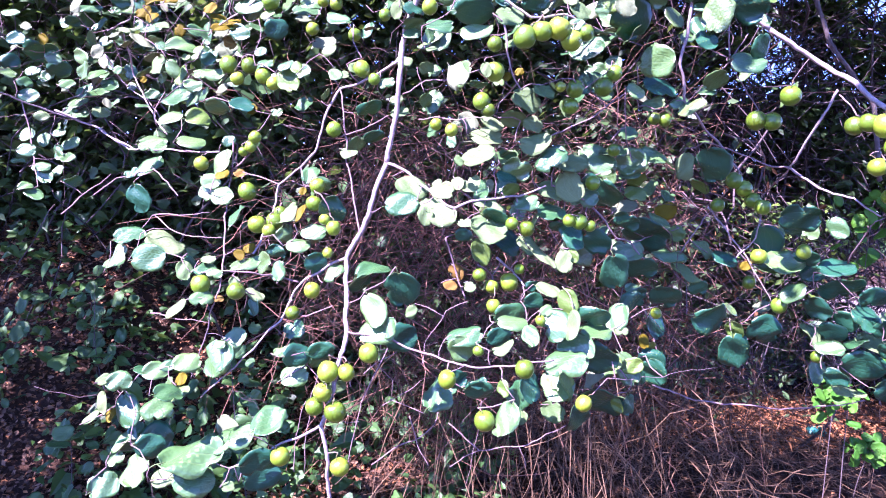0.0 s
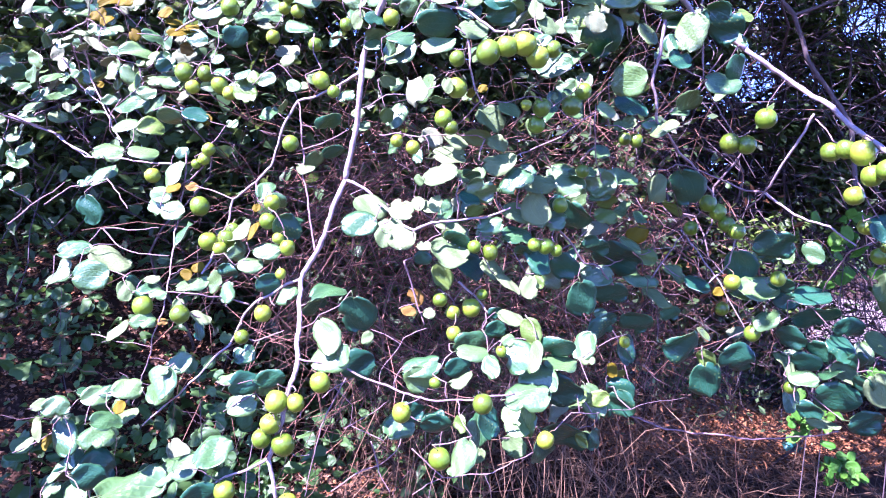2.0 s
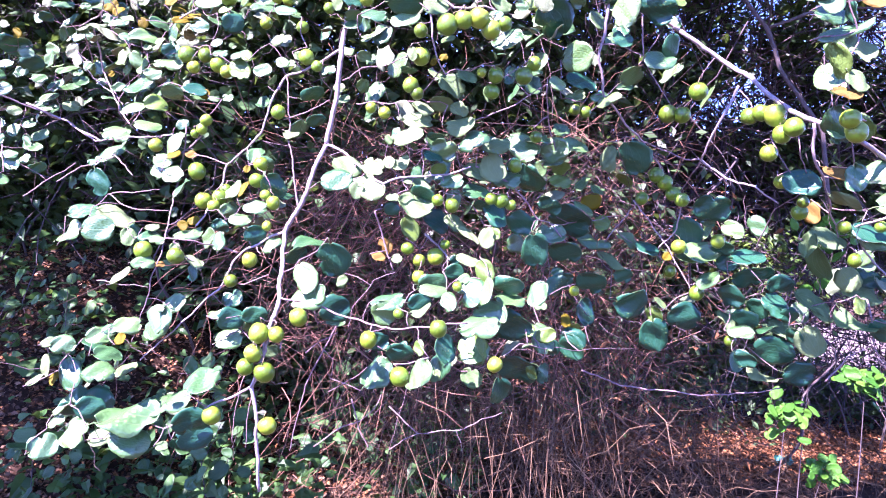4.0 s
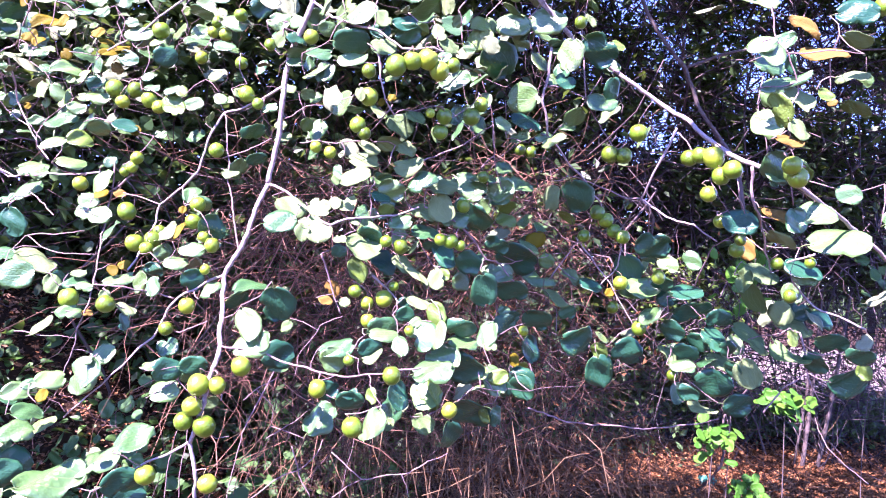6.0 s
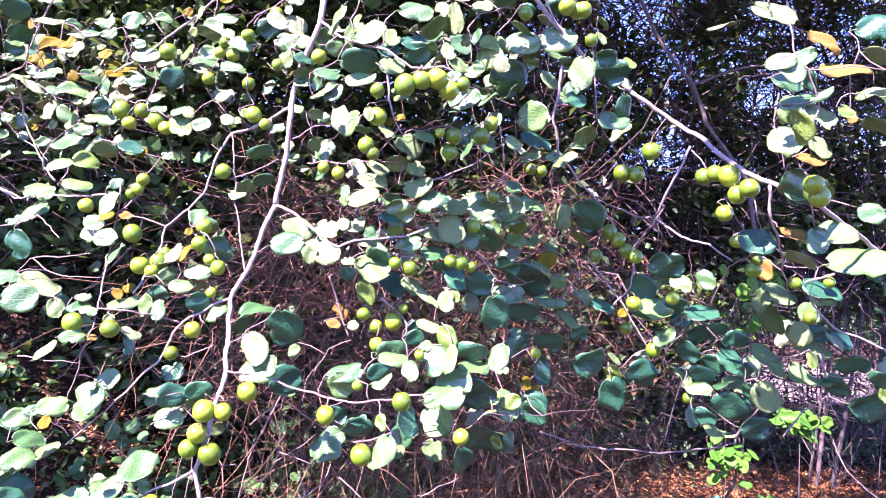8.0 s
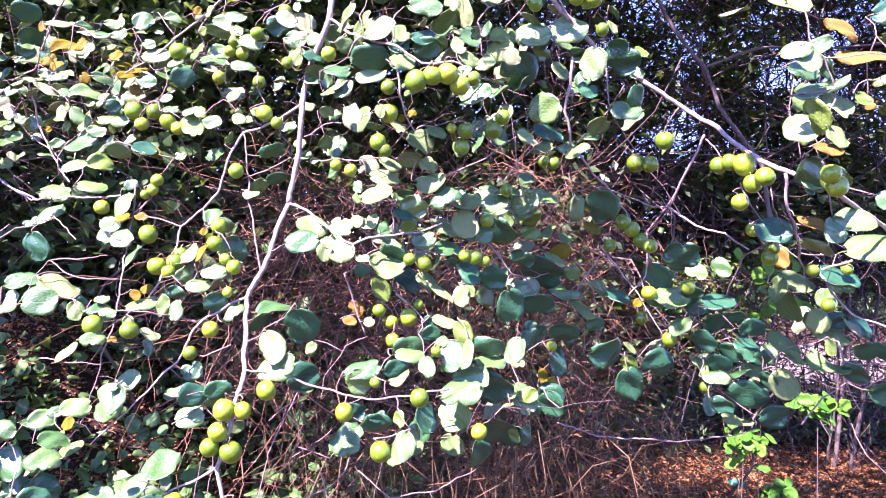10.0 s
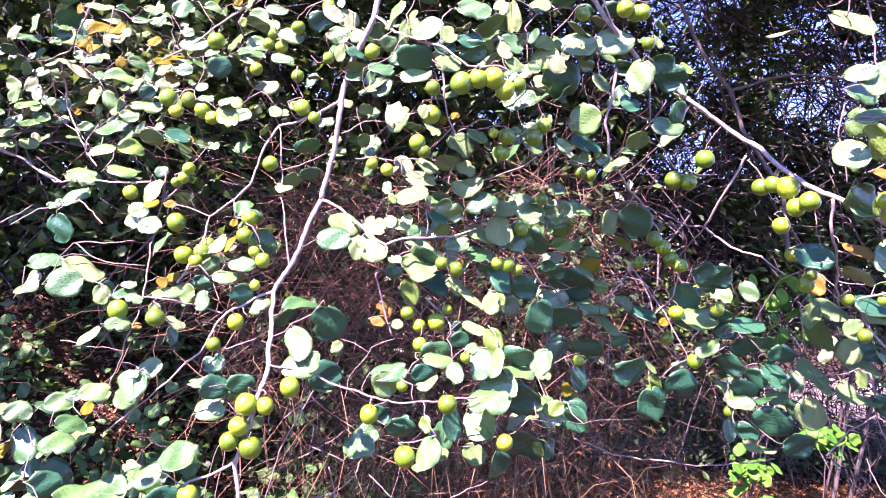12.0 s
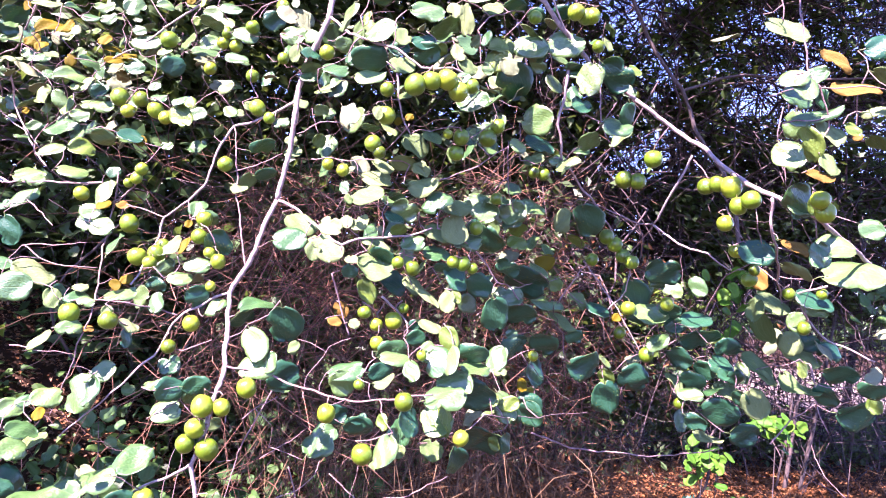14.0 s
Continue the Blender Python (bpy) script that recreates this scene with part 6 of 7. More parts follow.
leaf("shadowed", (0.469, 1.125, 1.464), (0.84, -0.29, -0.45), (0.22, -0.58, 0.79), 0.040, 0.039)
leaf("pale", (0.408, 1.134, 1.443), (0.86, -0.26, -0.45), (-0.25, 0.55, -0.80), 0.051, 0.031)
leaf("shadowed", (0.546, 1.126, 1.513), (0.35, 0.35, -0.87), (-0.08, -0.92, -0.39), 0.056, 0.049)
leaf("green", (0.548, 1.109, 1.455), (1.00, -0.07, 0.04), (-0.07, -0.61, 0.79), 0.057, 0.053)
leaf("fresh", (0.539, 1.126, 1.454), (0.95, -0.07, -0.29), (0.19, -0.59, 0.79), 0.046, 0.043)
leaf("shadowed", (0.536, 1.045, 1.531), (0.96, -0.26, 0.05), (-0.21, -0.85, -0.48), 0.055, 0.049)
leaf("yellow", (0.519, 1.137, 1.444), (0.86, -0.33, 0.39), (-0.39, -0.92, 0.08), 0.020, 0.016)
leaf("green", (0.571, 0.721, 1.638), (0.44, 0.35, -0.83), (-0.14, -0.88, -0.45), 0.043, 0.036)
leaf("green", (0.574, 0.738, 1.618), (0.92, -0.28, -0.27), (-0.06, -0.79, 0.61), 0.032, 0.030)
leaf("fresh", (0.569, 0.679, 1.620), (0.69, 0.17, -0.70), (-0.43, -0.68, -0.59), 0.030, 0.029)
leaf("shadowed", (0.585, 0.853, 1.570), (0.88, -0.37, -0.29), (-0.26, -0.90, 0.35), 0.046, 0.038)
leaf("dry", (0.595, 0.772, 1.576), (0.65, -0.53, -0.55), (0.04, -0.69, 0.72), 0.034, 0.028)
leaf("green", (0.581, 0.686, 1.568), (0.02, -0.33, -0.94), (-0.62, -0.75, 0.25), 0.030, 0.024)
leaf("green", (0.661, 0.807, 1.570), (0.74, -0.64, 0.20), (-0.61, -0.52, 0.60), 0.047, 0.040)
leaf("green", (0.723, 0.868, 1.543), (0.86, -0.50, 0.13), (-0.41, -0.52, 0.75), 0.076, 0.063)
leaf("green", (0.642, 0.700, 1.598), (0.81, -0.37, -0.45), (-0.29, -0.93, 0.24), 0.028, 0.025)
leaf("pale", (0.646, 0.847, 1.551), (0.76, -0.45, -0.47), (0.59, 0.17, 0.79), 0.041, 0.030)
leaf("dry", (0.669, 0.943, 1.545), (0.22, -0.05, -0.97), (-0.75, -0.65, -0.14), 0.031, 0.027)
leaf("pale", (0.700, 0.992, 1.508), (0.66, -0.65, -0.38), (0.17, 0.62, -0.76), 0.052, 0.039)
leaf("pale", (0.688, 0.994, 1.489), (0.25, -0.94, -0.22), (0.95, 0.28, -0.15), 0.039, 0.039)
leaf("shadowed", (0.743, 0.957, 1.515), (0.74, -0.49, -0.47), (0.05, -0.65, 0.76), 0.055, 0.048)
leaf("green", (0.750, 0.967, 1.503), (0.74, -0.49, -0.47), (0.06, -0.64, 0.76), 0.047, 0.021)
leaf("pale", (0.713, 1.004, 1.483), (0.36, 0.23, -0.90), (0.89, 0.20, 0.41), 0.059, 0.054)
leaf("shadowed", (0.613, 1.065, 1.452), (1.00, -0.03, 0.03), (-0.04, -0.51, 0.86), 0.050, 0.044)
leaf("shadowed", (0.604, 1.109, 1.444), (0.88, -0.47, 0.05), (-0.47, -0.88, 0.05), 0.037, 0.029)
leaf("green", (-0.307, 0.898, 1.378), (0.97, 0.22, 0.10), (0.11, -0.76, 0.64), 0.030, 0.025)
leaf("pale", (-0.236, 0.914, 1.389), (0.86, 0.38, -0.35), (-0.50, 0.40, -0.77), 0.027, 0.022)
leaf("shadowed", (-0.224, 0.918, 1.379), (-0.24, -0.12, -0.96), (-0.41, -0.89, 0.21), 0.024, 0.021)
leaf("pale", (-0.362, 0.952, 1.339), (0.55, 0.36, 0.76), (0.42, 0.67, -0.62), 0.035, 0.022)
leaf("dry", (-0.279, 0.911, 1.376), (0.92, 0.38, 0.08), (0.23, -0.71, 0.67), 0.013, 0.011)
leaf("green", (-0.191, 0.963, 1.323), (0.89, 0.16, 0.43), (-0.00, -0.93, 0.36), 0.029, 0.028)
leaf("green", (-0.187, 0.887, 1.313), (0.99, 0.13, 0.11), (0.02, -0.73, 0.69), 0.020, 0.016)
leaf("shadowed", (-0.171, 0.883, 1.310), (0.73, 0.69, -0.01), (0.69, -0.72, 0.08), 0.037, 0.033)
leaf("shadowed", (-0.141, 0.896, 1.314), (0.96, 0.25, 0.08), (0.27, -0.91, -0.31), 0.035, 0.030)
leaf("green", (-0.142, 0.907, 1.295), (0.87, 0.24, 0.42), (0.41, -0.82, -0.39), 0.020, 0.019)
leaf("green", (-0.179, 0.904, 1.272), (0.91, 0.20, 0.36), (-0.04, -0.83, 0.56), 0.037, 0.034)
leaf("pale", (-0.114, 0.918, 1.263), (0.93, 0.36, 0.05), (-0.36, 0.90, 0.23), 0.022, 0.021)
leaf("green", (-0.267, 0.930, 1.310), (0.80, 0.33, 0.50), (0.03, -0.85, 0.52), 0.032, 0.028)
leaf("green", (-0.278, 0.913, 1.312), (0.99, 0.05, 0.13), (-0.05, -0.79, 0.61), 0.016, 0.014)
leaf("green", (-0.277, 0.934, 1.310), (-0.20, -0.21, -0.96), (-0.25, -0.93, 0.26), 0.049, 0.041)
leaf("green", (-0.261, 0.919, 1.314), (-0.10, -0.23, -0.97), (-0.63, -0.74, 0.24), 0.040, 0.030)
leaf("green", (-0.336, 0.919, 1.279), (0.87, 0.47, 0.16), (0.28, -0.73, 0.63), 0.037, 0.031)
leaf("green", (-0.362, 0.937, 1.267), (0.79, 0.57, 0.22), (0.24, -0.63, 0.73), 0.022, 0.019)
leaf("green", (-0.405, 0.973, 1.248), (0.97, 0.21, 0.13), (0.11, -0.82, 0.56), 0.034, 0.029)
leaf("green", (-0.358, 0.910, 1.238), (0.82, 0.56, -0.04), (0.34, -0.44, 0.83), 0.039, 0.033)
leaf("green", (-0.398, 0.956, 1.197), (0.95, 0.29, 0.13), (0.10, -0.67, 0.74), 0.044, 0.038)
leaf("yellow", (-0.318, 0.890, 1.261), (0.65, 0.26, 0.72), (-0.05, -0.92, 0.38), 0.017, 0.015)
leaf("green", (-0.208, 0.881, 1.207), (0.70, 0.65, 0.30), (0.10, -0.50, 0.86), 0.049, 0.044)
leaf("green", (-0.294, 0.963, 1.148), (0.87, 0.15, 0.47), (-0.37, -0.43, 0.82), 0.066, 0.056)
leaf("green", (-0.068, 0.914, 1.393), (0.46, -0.30, -0.84), (-0.15, -0.96, 0.26), 0.047, 0.034)
leaf("green", (-0.073, 0.903, 1.342), (0.96, -0.05, 0.28), (-0.21, -0.78, 0.60), 0.049, 0.040)
leaf("green", (-0.039, 0.897, 1.342), (0.43, -0.05, 0.90), (-0.57, -0.79, 0.23), 0.028, 0.025)
leaf("pale", (-0.005, 0.921, 1.382), (-0.42, -0.16, -0.90), (0.20, 0.95, -0.26), 0.019, 0.016)
leaf("shadowed", (-0.043, 0.960, 1.325), (0.84, 0.54, 0.00), (0.54, -0.84, -0.06), 0.047, 0.044)
leaf("green", (-0.047, 1.041, 1.293), (0.99, 0.14, 0.08), (-0.02, -0.35, 0.94), 0.031, 0.021)
leaf("green", (0.046, 0.859, 1.350), (0.94, 0.09, 0.33), (-0.20, -0.63, 0.75), 0.046, 0.034)
leaf("green", (0.054, 0.852, 1.354), (0.48, 0.37, -0.80), (0.31, -0.92, -0.24), 0.035, 0.032)
leaf("shadowed", (0.097, 0.854, 1.358), (0.97, 0.26, 0.03), (0.26, -0.93, -0.26), 0.031, 0.029)
leaf("pale", (0.103, 0.824, 1.349), (0.95, 0.04, 0.32), (0.29, 0.36, -0.89), 0.027, 0.022)
leaf("green", (0.107, 0.890, 1.381), (0.97, 0.24, 0.04), (0.24, -0.93, -0.29), 0.041, 0.037)
leaf("green", (0.110, 0.866, 1.378), (1.00, -0.02, 0.07), (-0.07, -0.52, 0.85), 0.037, 0.029)
leaf("shadowed", (0.143, 0.887, 1.403), (0.95, 0.31, 0.03), (0.31, -0.92, -0.23), 0.025, 0.023)
leaf("green", (0.147, 0.857, 1.376), (0.21, -0.46, -0.86), (-0.23, -0.88, 0.41), 0.029, 0.022)
leaf("green", (0.172, 0.857, 1.394), (0.44, -0.59, -0.67), (-0.33, -0.80, 0.49), 0.041, 0.038)
leaf("green", (0.170, 0.829, 1.334), (0.96, -0.14, 0.25), (-0.28, -0.57, 0.77), 0.051, 0.043)
leaf("green", (0.161, 0.857, 1.396), (0.98, -0.16, 0.08), (-0.17, -0.89, 0.42), 0.017, 0.016)
leaf("fresh", (0.190, 0.863, 1.423), (0.39, -0.14, -0.91), (-0.29, -0.96, 0.02), 0.032, 0.027)
leaf("green", (0.014, 1.132, 1.173), (0.69, 0.30, 0.65), (-0.22, -0.78, 0.59), 0.060, 0.056)
leaf("shadowed", (0.073, 0.852, 1.290), (0.98, 0.16, -0.13), (0.07, -0.85, -0.52), 0.036, 0.034)
leaf("shadowed", (0.076, 0.855, 1.295), (0.98, 0.16, 0.13), (-0.05, -0.44, 0.90), 0.024, 0.019)
leaf("fresh", (0.115, 0.810, 1.315), (0.24, -0.14, -0.96), (-0.57, -0.82, -0.02), 0.020, 0.017)
leaf("green", (0.127, 0.792, 1.292), (-0.35, -0.46, -0.82), (-0.46, -0.68, 0.58), 0.042, 0.032)
leaf("pale", (0.132, 0.808, 1.276), (0.89, -0.41, -0.17), (0.38, 0.90, -0.21), 0.018, 0.018)
leaf("shadowed", (0.145, 0.830, 1.321), (0.24, -0.05, -0.97), (0.66, -0.73, 0.20), 0.037, 0.033)
leaf("green", (0.184, 0.868, 1.316), (0.18, -0.54, -0.82), (-0.10, -0.84, 0.53), 0.042, 0.041)
leaf("pale", (0.179, 0.905, 1.258), (0.94, -0.24, -0.24), (0.23, 0.97, -0.08), 0.032, 0.028)
leaf("shadowed", (0.047, 0.850, 1.303), (0.91, 0.41, -0.00), (0.40, -0.91, -0.12), 0.028, 0.026)
leaf("shadowed", (0.209, 0.862, 1.394), (0.96, -0.08, -0.29), (-0.24, -0.76, -0.60), 0.042, 0.035)
leaf("green", (0.216, 0.860, 1.375), (0.99, 0.14, -0.06), (0.11, -0.41, 0.91), 0.039, 0.035)
leaf("green", (0.191, 0.858, 1.357), (0.76, -0.57, -0.33), (-0.35, -0.78, 0.52), 0.046, 0.044)
leaf("green", (0.199, 0.843, 1.400), (0.02, -0.43, -0.90), (-0.83, -0.51, 0.22), 0.038, 0.027)
leaf("fresh", (0.198, 0.856, 1.320), (0.05, -0.21, -0.98), (-0.85, -0.53, 0.07), 0.039, 0.036)
leaf("green", (0.277, 0.964, 1.358), (0.47, 0.15, 0.87), (-0.50, -0.77, 0.40), 0.041, 0.032)
leaf("pale", (0.280, 0.957, 1.359), (1.00, -0.04, 0.05), (0.06, 0.82, -0.57), 0.019, 0.017)
leaf("shadowed", (0.311, 1.069, 1.376), (0.90, 0.28, 0.32), (0.35, -0.92, -0.19), 0.039, 0.036)
leaf("shadowed", (0.216, 0.868, 1.347), (0.95, 0.05, -0.31), (-0.09, -0.89, -0.45), 0.054, 0.047)
leaf("fresh", (0.258, 0.874, 1.340), (0.53, -0.20, -0.83), (-0.10, -0.98, 0.17), 0.019, 0.017)
leaf("fresh", (0.279, 0.893, 1.321), (0.96, -0.15, 0.23), (-0.17, -0.98, 0.11), 0.028, 0.022)
leaf("shadowed", (0.295, 0.913, 1.315), (0.55, 0.21, -0.81), (-0.30, -0.86, -0.42), 0.029, 0.025)
leaf("shadowed", (0.339, 1.028, 1.313), (0.76, -0.29, -0.58), (-0.27, -0.96, 0.12), 0.041, 0.035)
leaf("shadowed", (0.335, 0.973, 1.313), (0.55, 0.19, -0.81), (-0.32, -0.85, -0.42), 0.043, 0.038)
leaf("shadowed", (0.230, 0.903, 1.276), (0.99, -0.15, 0.06), (-0.07, -0.77, -0.63), 0.057, 0.050)
leaf("fresh", (0.271, 0.894, 1.278), (0.51, -0.28, -0.81), (-0.64, -0.76, -0.14), 0.021, 0.017)
leaf("shadowed", (0.291, 0.899, 1.281), (0.26, 0.23, -0.94), (0.63, -0.77, -0.01), 0.029, 0.026)
leaf("shadowed", (0.239, 0.985, 1.237), (0.09, 0.18, -0.98), (0.52, -0.85, -0.11), 0.045, 0.039)
leaf("shadowed", (0.373, 1.106, 1.402), (0.80, 0.19, -0.57), (-0.17, -0.84, -0.52), 0.051, 0.046)
leaf("shadowed", (0.337, 1.109, 1.393), (0.99, 0.14, 0.03), (0.14, -0.89, -0.42), 0.026, 0.023)
leaf("green", (0.319, 1.079, 1.405), (0.94, -0.32, 0.07), (-0.31, -0.80, 0.51), 0.019, 0.017)
leaf("shadowed", (0.396, 1.194, 1.352), (0.24, 0.04, -0.97), (0.62, -0.77, 0.12), 0.049, 0.046)
leaf("yellow", (0.337, 1.026, 1.341), (0.34, -0.30, -0.89), (0.20, -0.90, 0.38), 0.021, 0.018)
leaf("fresh", (0.353, 1.082, 1.317), (0.94, -0.17, -0.29), (-0.32, -0.76, -0.57), 0.022, 0.021)
leaf("shadowed", (0.433, 1.083, 1.365), (0.96, 0.22, -0.16), (0.16, -0.94, -0.30), 0.061, 0.055)
leaf("shadowed", (0.535, 1.111, 1.352), (0.93, 0.19, -0.31), (0.09, -0.95, -0.30), 0.057, 0.051)
leaf("shadowed", (0.497, 1.085, 1.335), (0.32, 0.35, -0.88), (0.01, -0.93, -0.37), 0.058, 0.051)
leaf("fresh", (0.493, 1.087, 1.360), (0.58, 0.19, -0.79), (-0.40, -0.78, -0.48), 0.031, 0.028)
leaf("shadowed", (0.437, 1.128, 1.409), (0.95, 0.09, -0.29), (-0.01, -0.94, -0.33), 0.032, 0.029)
leaf("green", (0.564, 1.083, 1.407), (0.78, -0.49, 0.39), (-0.61, -0.48, 0.63), 0.040, 0.036)
leaf("shadowed", (0.608, 1.086, 1.402), (0.79, -0.10, -0.60), (-0.47, -0.72, -0.51), 0.043, 0.039)
leaf("shadowed", (0.625, 1.084, 1.419), (0.90, -0.43, 0.05), (-0.34, -0.77, -0.54), 0.043, 0.038)
leaf("shadowed", (0.661, 1.035, 1.416), (0.95, -0.30, 0.03), (-0.24, -0.82, -0.51), 0.039, 0.036)
leaf("shadowed", (0.670, 1.063, 1.395), (0.70, -0.36, -0.61), (-0.01, -0.87, 0.50), 0.044, 0.039)
leaf("shadowed", (0.696, 1.034, 1.380), (0.37, 0.28, -0.89), (-0.03, -0.95, -0.32), 0.031, 0.028)
leaf("pale", (0.613, 1.104, 1.360), (0.64, -0.38, -0.67), (-0.35, 0.63, -0.69), 0.045, 0.035)
leaf("shadowed", (0.635, 1.093, 1.358), (0.87, -0.39, -0.30), (-0.49, -0.72, -0.48), 0.041, 0.038)
leaf("green", (0.616, 1.062, 1.336), (0.80, -0.59, -0.10), (-0.30, -0.55, 0.78), 0.041, 0.031)
leaf("pale", (0.707, 1.034, 1.406), (0.74, -0.48, -0.46), (-0.12, 0.58, -0.80), 0.057, 0.047)
leaf("pale", (0.726, 1.010, 1.385), (0.73, -0.50, -0.46), (0.07, 0.73, -0.68), 0.031, 0.022)
leaf("pale", (0.689, 1.081, 1.349), (0.75, -0.47, -0.46), (-0.07, 0.64, -0.77), 0.044, 0.040)
leaf("pale", (0.718, 1.023, 1.351), (0.49, -0.20, -0.85), (0.34, 0.94, -0.03), 0.048, 0.044)
leaf("shadowed", (0.667, 1.073, 1.306), (0.99, -0.14, -0.01), (-0.13, -0.92, -0.37), 0.060, 0.054)
leaf("pale", (0.684, 1.124, 1.267), (0.63, -0.60, -0.49), (-0.19, 0.50, -0.85), 0.050, 0.035)
leaf("shadowed", (0.710, 1.054, 1.274), (1.00, 0.07, -0.06), (0.05, -0.94, -0.34), 0.051, 0.045)
leaf("pale", (0.773, 1.019, 1.428), (0.72, -0.63, -0.30), (0.17, 0.57, -0.80), 0.057, 0.047)
leaf("pale", (0.751, 0.995, 1.450), (0.46, -0.26, -0.85), (0.52, 0.85, 0.02), 0.038, 0.036)
leaf("shadowed", (0.774, 1.006, 1.443), (0.81, -0.57, -0.14), (-0.58, -0.81, -0.02), 0.040, 0.030)
leaf("shadowed", (0.813, 1.000, 1.438), (0.85, -0.42, -0.31), (-0.13, -0.75, 0.64), 0.042, 0.035)
leaf("fresh", (0.769, 0.972, 1.410), (0.09, -0.25, -0.97), (0.17, -0.95, 0.26), 0.025, 0.022)
leaf("pale", (0.746, 0.978, 1.390), (0.44, -0.70, -0.56), (-0.10, 0.58, -0.81), 0.061, 0.044)
leaf("shadowed", (0.817, 0.981, 1.396), (0.74, -0.66, -0.13), (-0.58, -0.53, -0.62), 0.046, 0.039)
leaf("shadowed", (0.773, 0.937, 1.378), (0.69, -0.36, -0.62), (-0.72, -0.45, -0.54), 0.038, 0.037)
leaf("shadowed", (0.840, 0.973, 1.334), (0.95, -0.30, -0.01), (-0.28, -0.87, -0.40), 0.058, 0.054)
leaf("fresh", (0.843, 0.908, 1.370), (0.30, 0.07, -0.95), (-0.59, -0.77, -0.24), 0.024, 0.023)
leaf("shadowed", (0.794, 0.877, 1.387), (0.79, -0.61, 0.03), (-0.46, -0.63, -0.63), 0.037, 0.031)
leaf("shadowed", (0.556, 1.070, 1.514), (0.90, -0.32, -0.29), (-0.43, -0.77, -0.48), 0.024, 0.021)
leaf("shadowed", (0.588, 1.096, 1.472), (0.95, -0.29, -0.13), (-0.30, -0.76, -0.58), 0.035, 0.031)
leaf("shadowed", (0.641, 1.056, 1.438), (0.88, -0.37, -0.30), (-0.47, -0.60, -0.65), 0.034, 0.031)
leaf("shadowed", (0.654, 1.080, 1.385), (0.79, -0.13, -0.60), (-0.50, -0.71, -0.50), 0.036, 0.032)
leaf("shadowed", (0.702, 1.034, 1.348), (0.59, 0.06, -0.81), (-0.67, -0.53, -0.52), 0.029, 0.029)
leaf("shadowed", (0.616, 1.026, 1.302), (0.87, -0.13, -0.48), (-0.37, -0.81, -0.45), 0.035, 0.030)
leaf("shadowed", (-0.932, 1.494, 1.805), (0.85, 0.53, 0.01), (0.39, -0.60, -0.70), 0.068, 0.056)
leaf("shadowed", (-0.967, 1.467, 1.771), (0.79, 0.62, 0.01), (0.61, -0.78, -0.11), 0.040, 0.035)
leaf("shadowed", (-0.916, 1.549, 1.775), (0.80, 0.58, -0.16), (0.46, -0.76, -0.46), 0.052, 0.044)
leaf("shadowed", (-0.941, 1.451, 1.817), (0.94, 0.33, -0.04), (0.33, -0.91, 0.26), 0.036, 0.032)
leaf("green", (-0.892, 1.512, 1.799), (0.75, 0.18, -0.64), (0.36, -0.92, 0.16), 0.034, 0.031)
leaf("green", (-0.941, 1.512, 1.759), (0.96, 0.23, 0.13), (0.13, -0.85, 0.51), 0.034, 0.027)
leaf("green", (-0.964, 1.518, 1.737), (0.84, 0.55, 0.01), (0.47, -0.73, 0.50), 0.032, 0.028)
leaf("green", (-0.909, 1.588, 1.744), (0.86, 0.51, 0.01), (0.40, -0.68, 0.61), 0.034, 0.030)
leaf("green", (-0.871, 1.594, 1.722), (0.68, 0.44, 0.59), (-0.01, -0.79, 0.61), 0.041, 0.035)
leaf("green", (-0.829, 1.559, 1.755), (0.67, 0.45, 0.59), (-0.10, -0.73, 0.67), 0.050, 0.031)
leaf("green", (-0.803, 1.578, 1.745), (0.88, 0.47, 0.01), (0.36, -0.71, 0.61), 0.036, 0.033)
leaf("green", (-0.841, 1.581, 1.726), (0.88, 0.48, 0.01), (0.27, -0.52, 0.81), 0.053, 0.032)
leaf("green", (-0.764, 1.495, 1.827), (0.92, 0.24, 0.32), (0.07, -0.88, 0.47), 0.032, 0.027)
leaf("green", (-0.731, 1.413, 1.835), (0.79, 0.12, 0.61), (-0.26, -0.83, 0.50), 0.036, 0.023)
leaf("green", (-0.774, 1.481, 1.846), (-0.26, 0.14, -0.95), (0.92, -0.26, -0.29), 0.031, 0.027)
leaf("pale", (-0.837, 1.601, 1.686), (0.88, 0.48, 0.01), (-0.40, 0.75, -0.52), 0.039, 0.033)
leaf("green", (-0.912, 1.610, 1.683), (0.96, 0.28, -0.01), (0.23, -0.76, 0.61), 0.030, 0.026)
leaf("green", (-0.886, 1.608, 1.678), (0.99, 0.10, -0.02), (0.08, -0.60, 0.79), 0.037, 0.032)
leaf("green", (-0.897, 1.607, 1.694), (0.74, 0.57, 0.36), (0.08, -0.61, 0.79), 0.044, 0.032)
leaf("green", (-0.952, 1.513, 1.611), (0.92, 0.23, 0.32), (0.10, -0.92, 0.38), 0.034, 0.031)
leaf("green", (-0.937, 1.482, 1.584), (0.99, 0.11, -0.01), (0.10, -0.91, 0.39), 0.038, 0.034)
leaf("green", (-0.920, 1.538, 1.596), (0.33, 0.39, 0.86), (0.08, -0.92, 0.38), 0.031, 0.029)
leaf("green", (-0.915, 1.572, 1.630), (0.96, 0.30, -0.00), (0.23, -0.74, 0.63), 0.029, 0.025)
leaf("green", (-0.900, 1.589, 1.597), (0.71, 0.29, 0.64), (-0.05, -0.89, 0.46), 0.041, 0.033)
leaf("green", (-0.861, 1.512, 1.570), (0.86, 0.51, 0.01), (0.37, -0.63, 0.68), 0.032, 0.028)
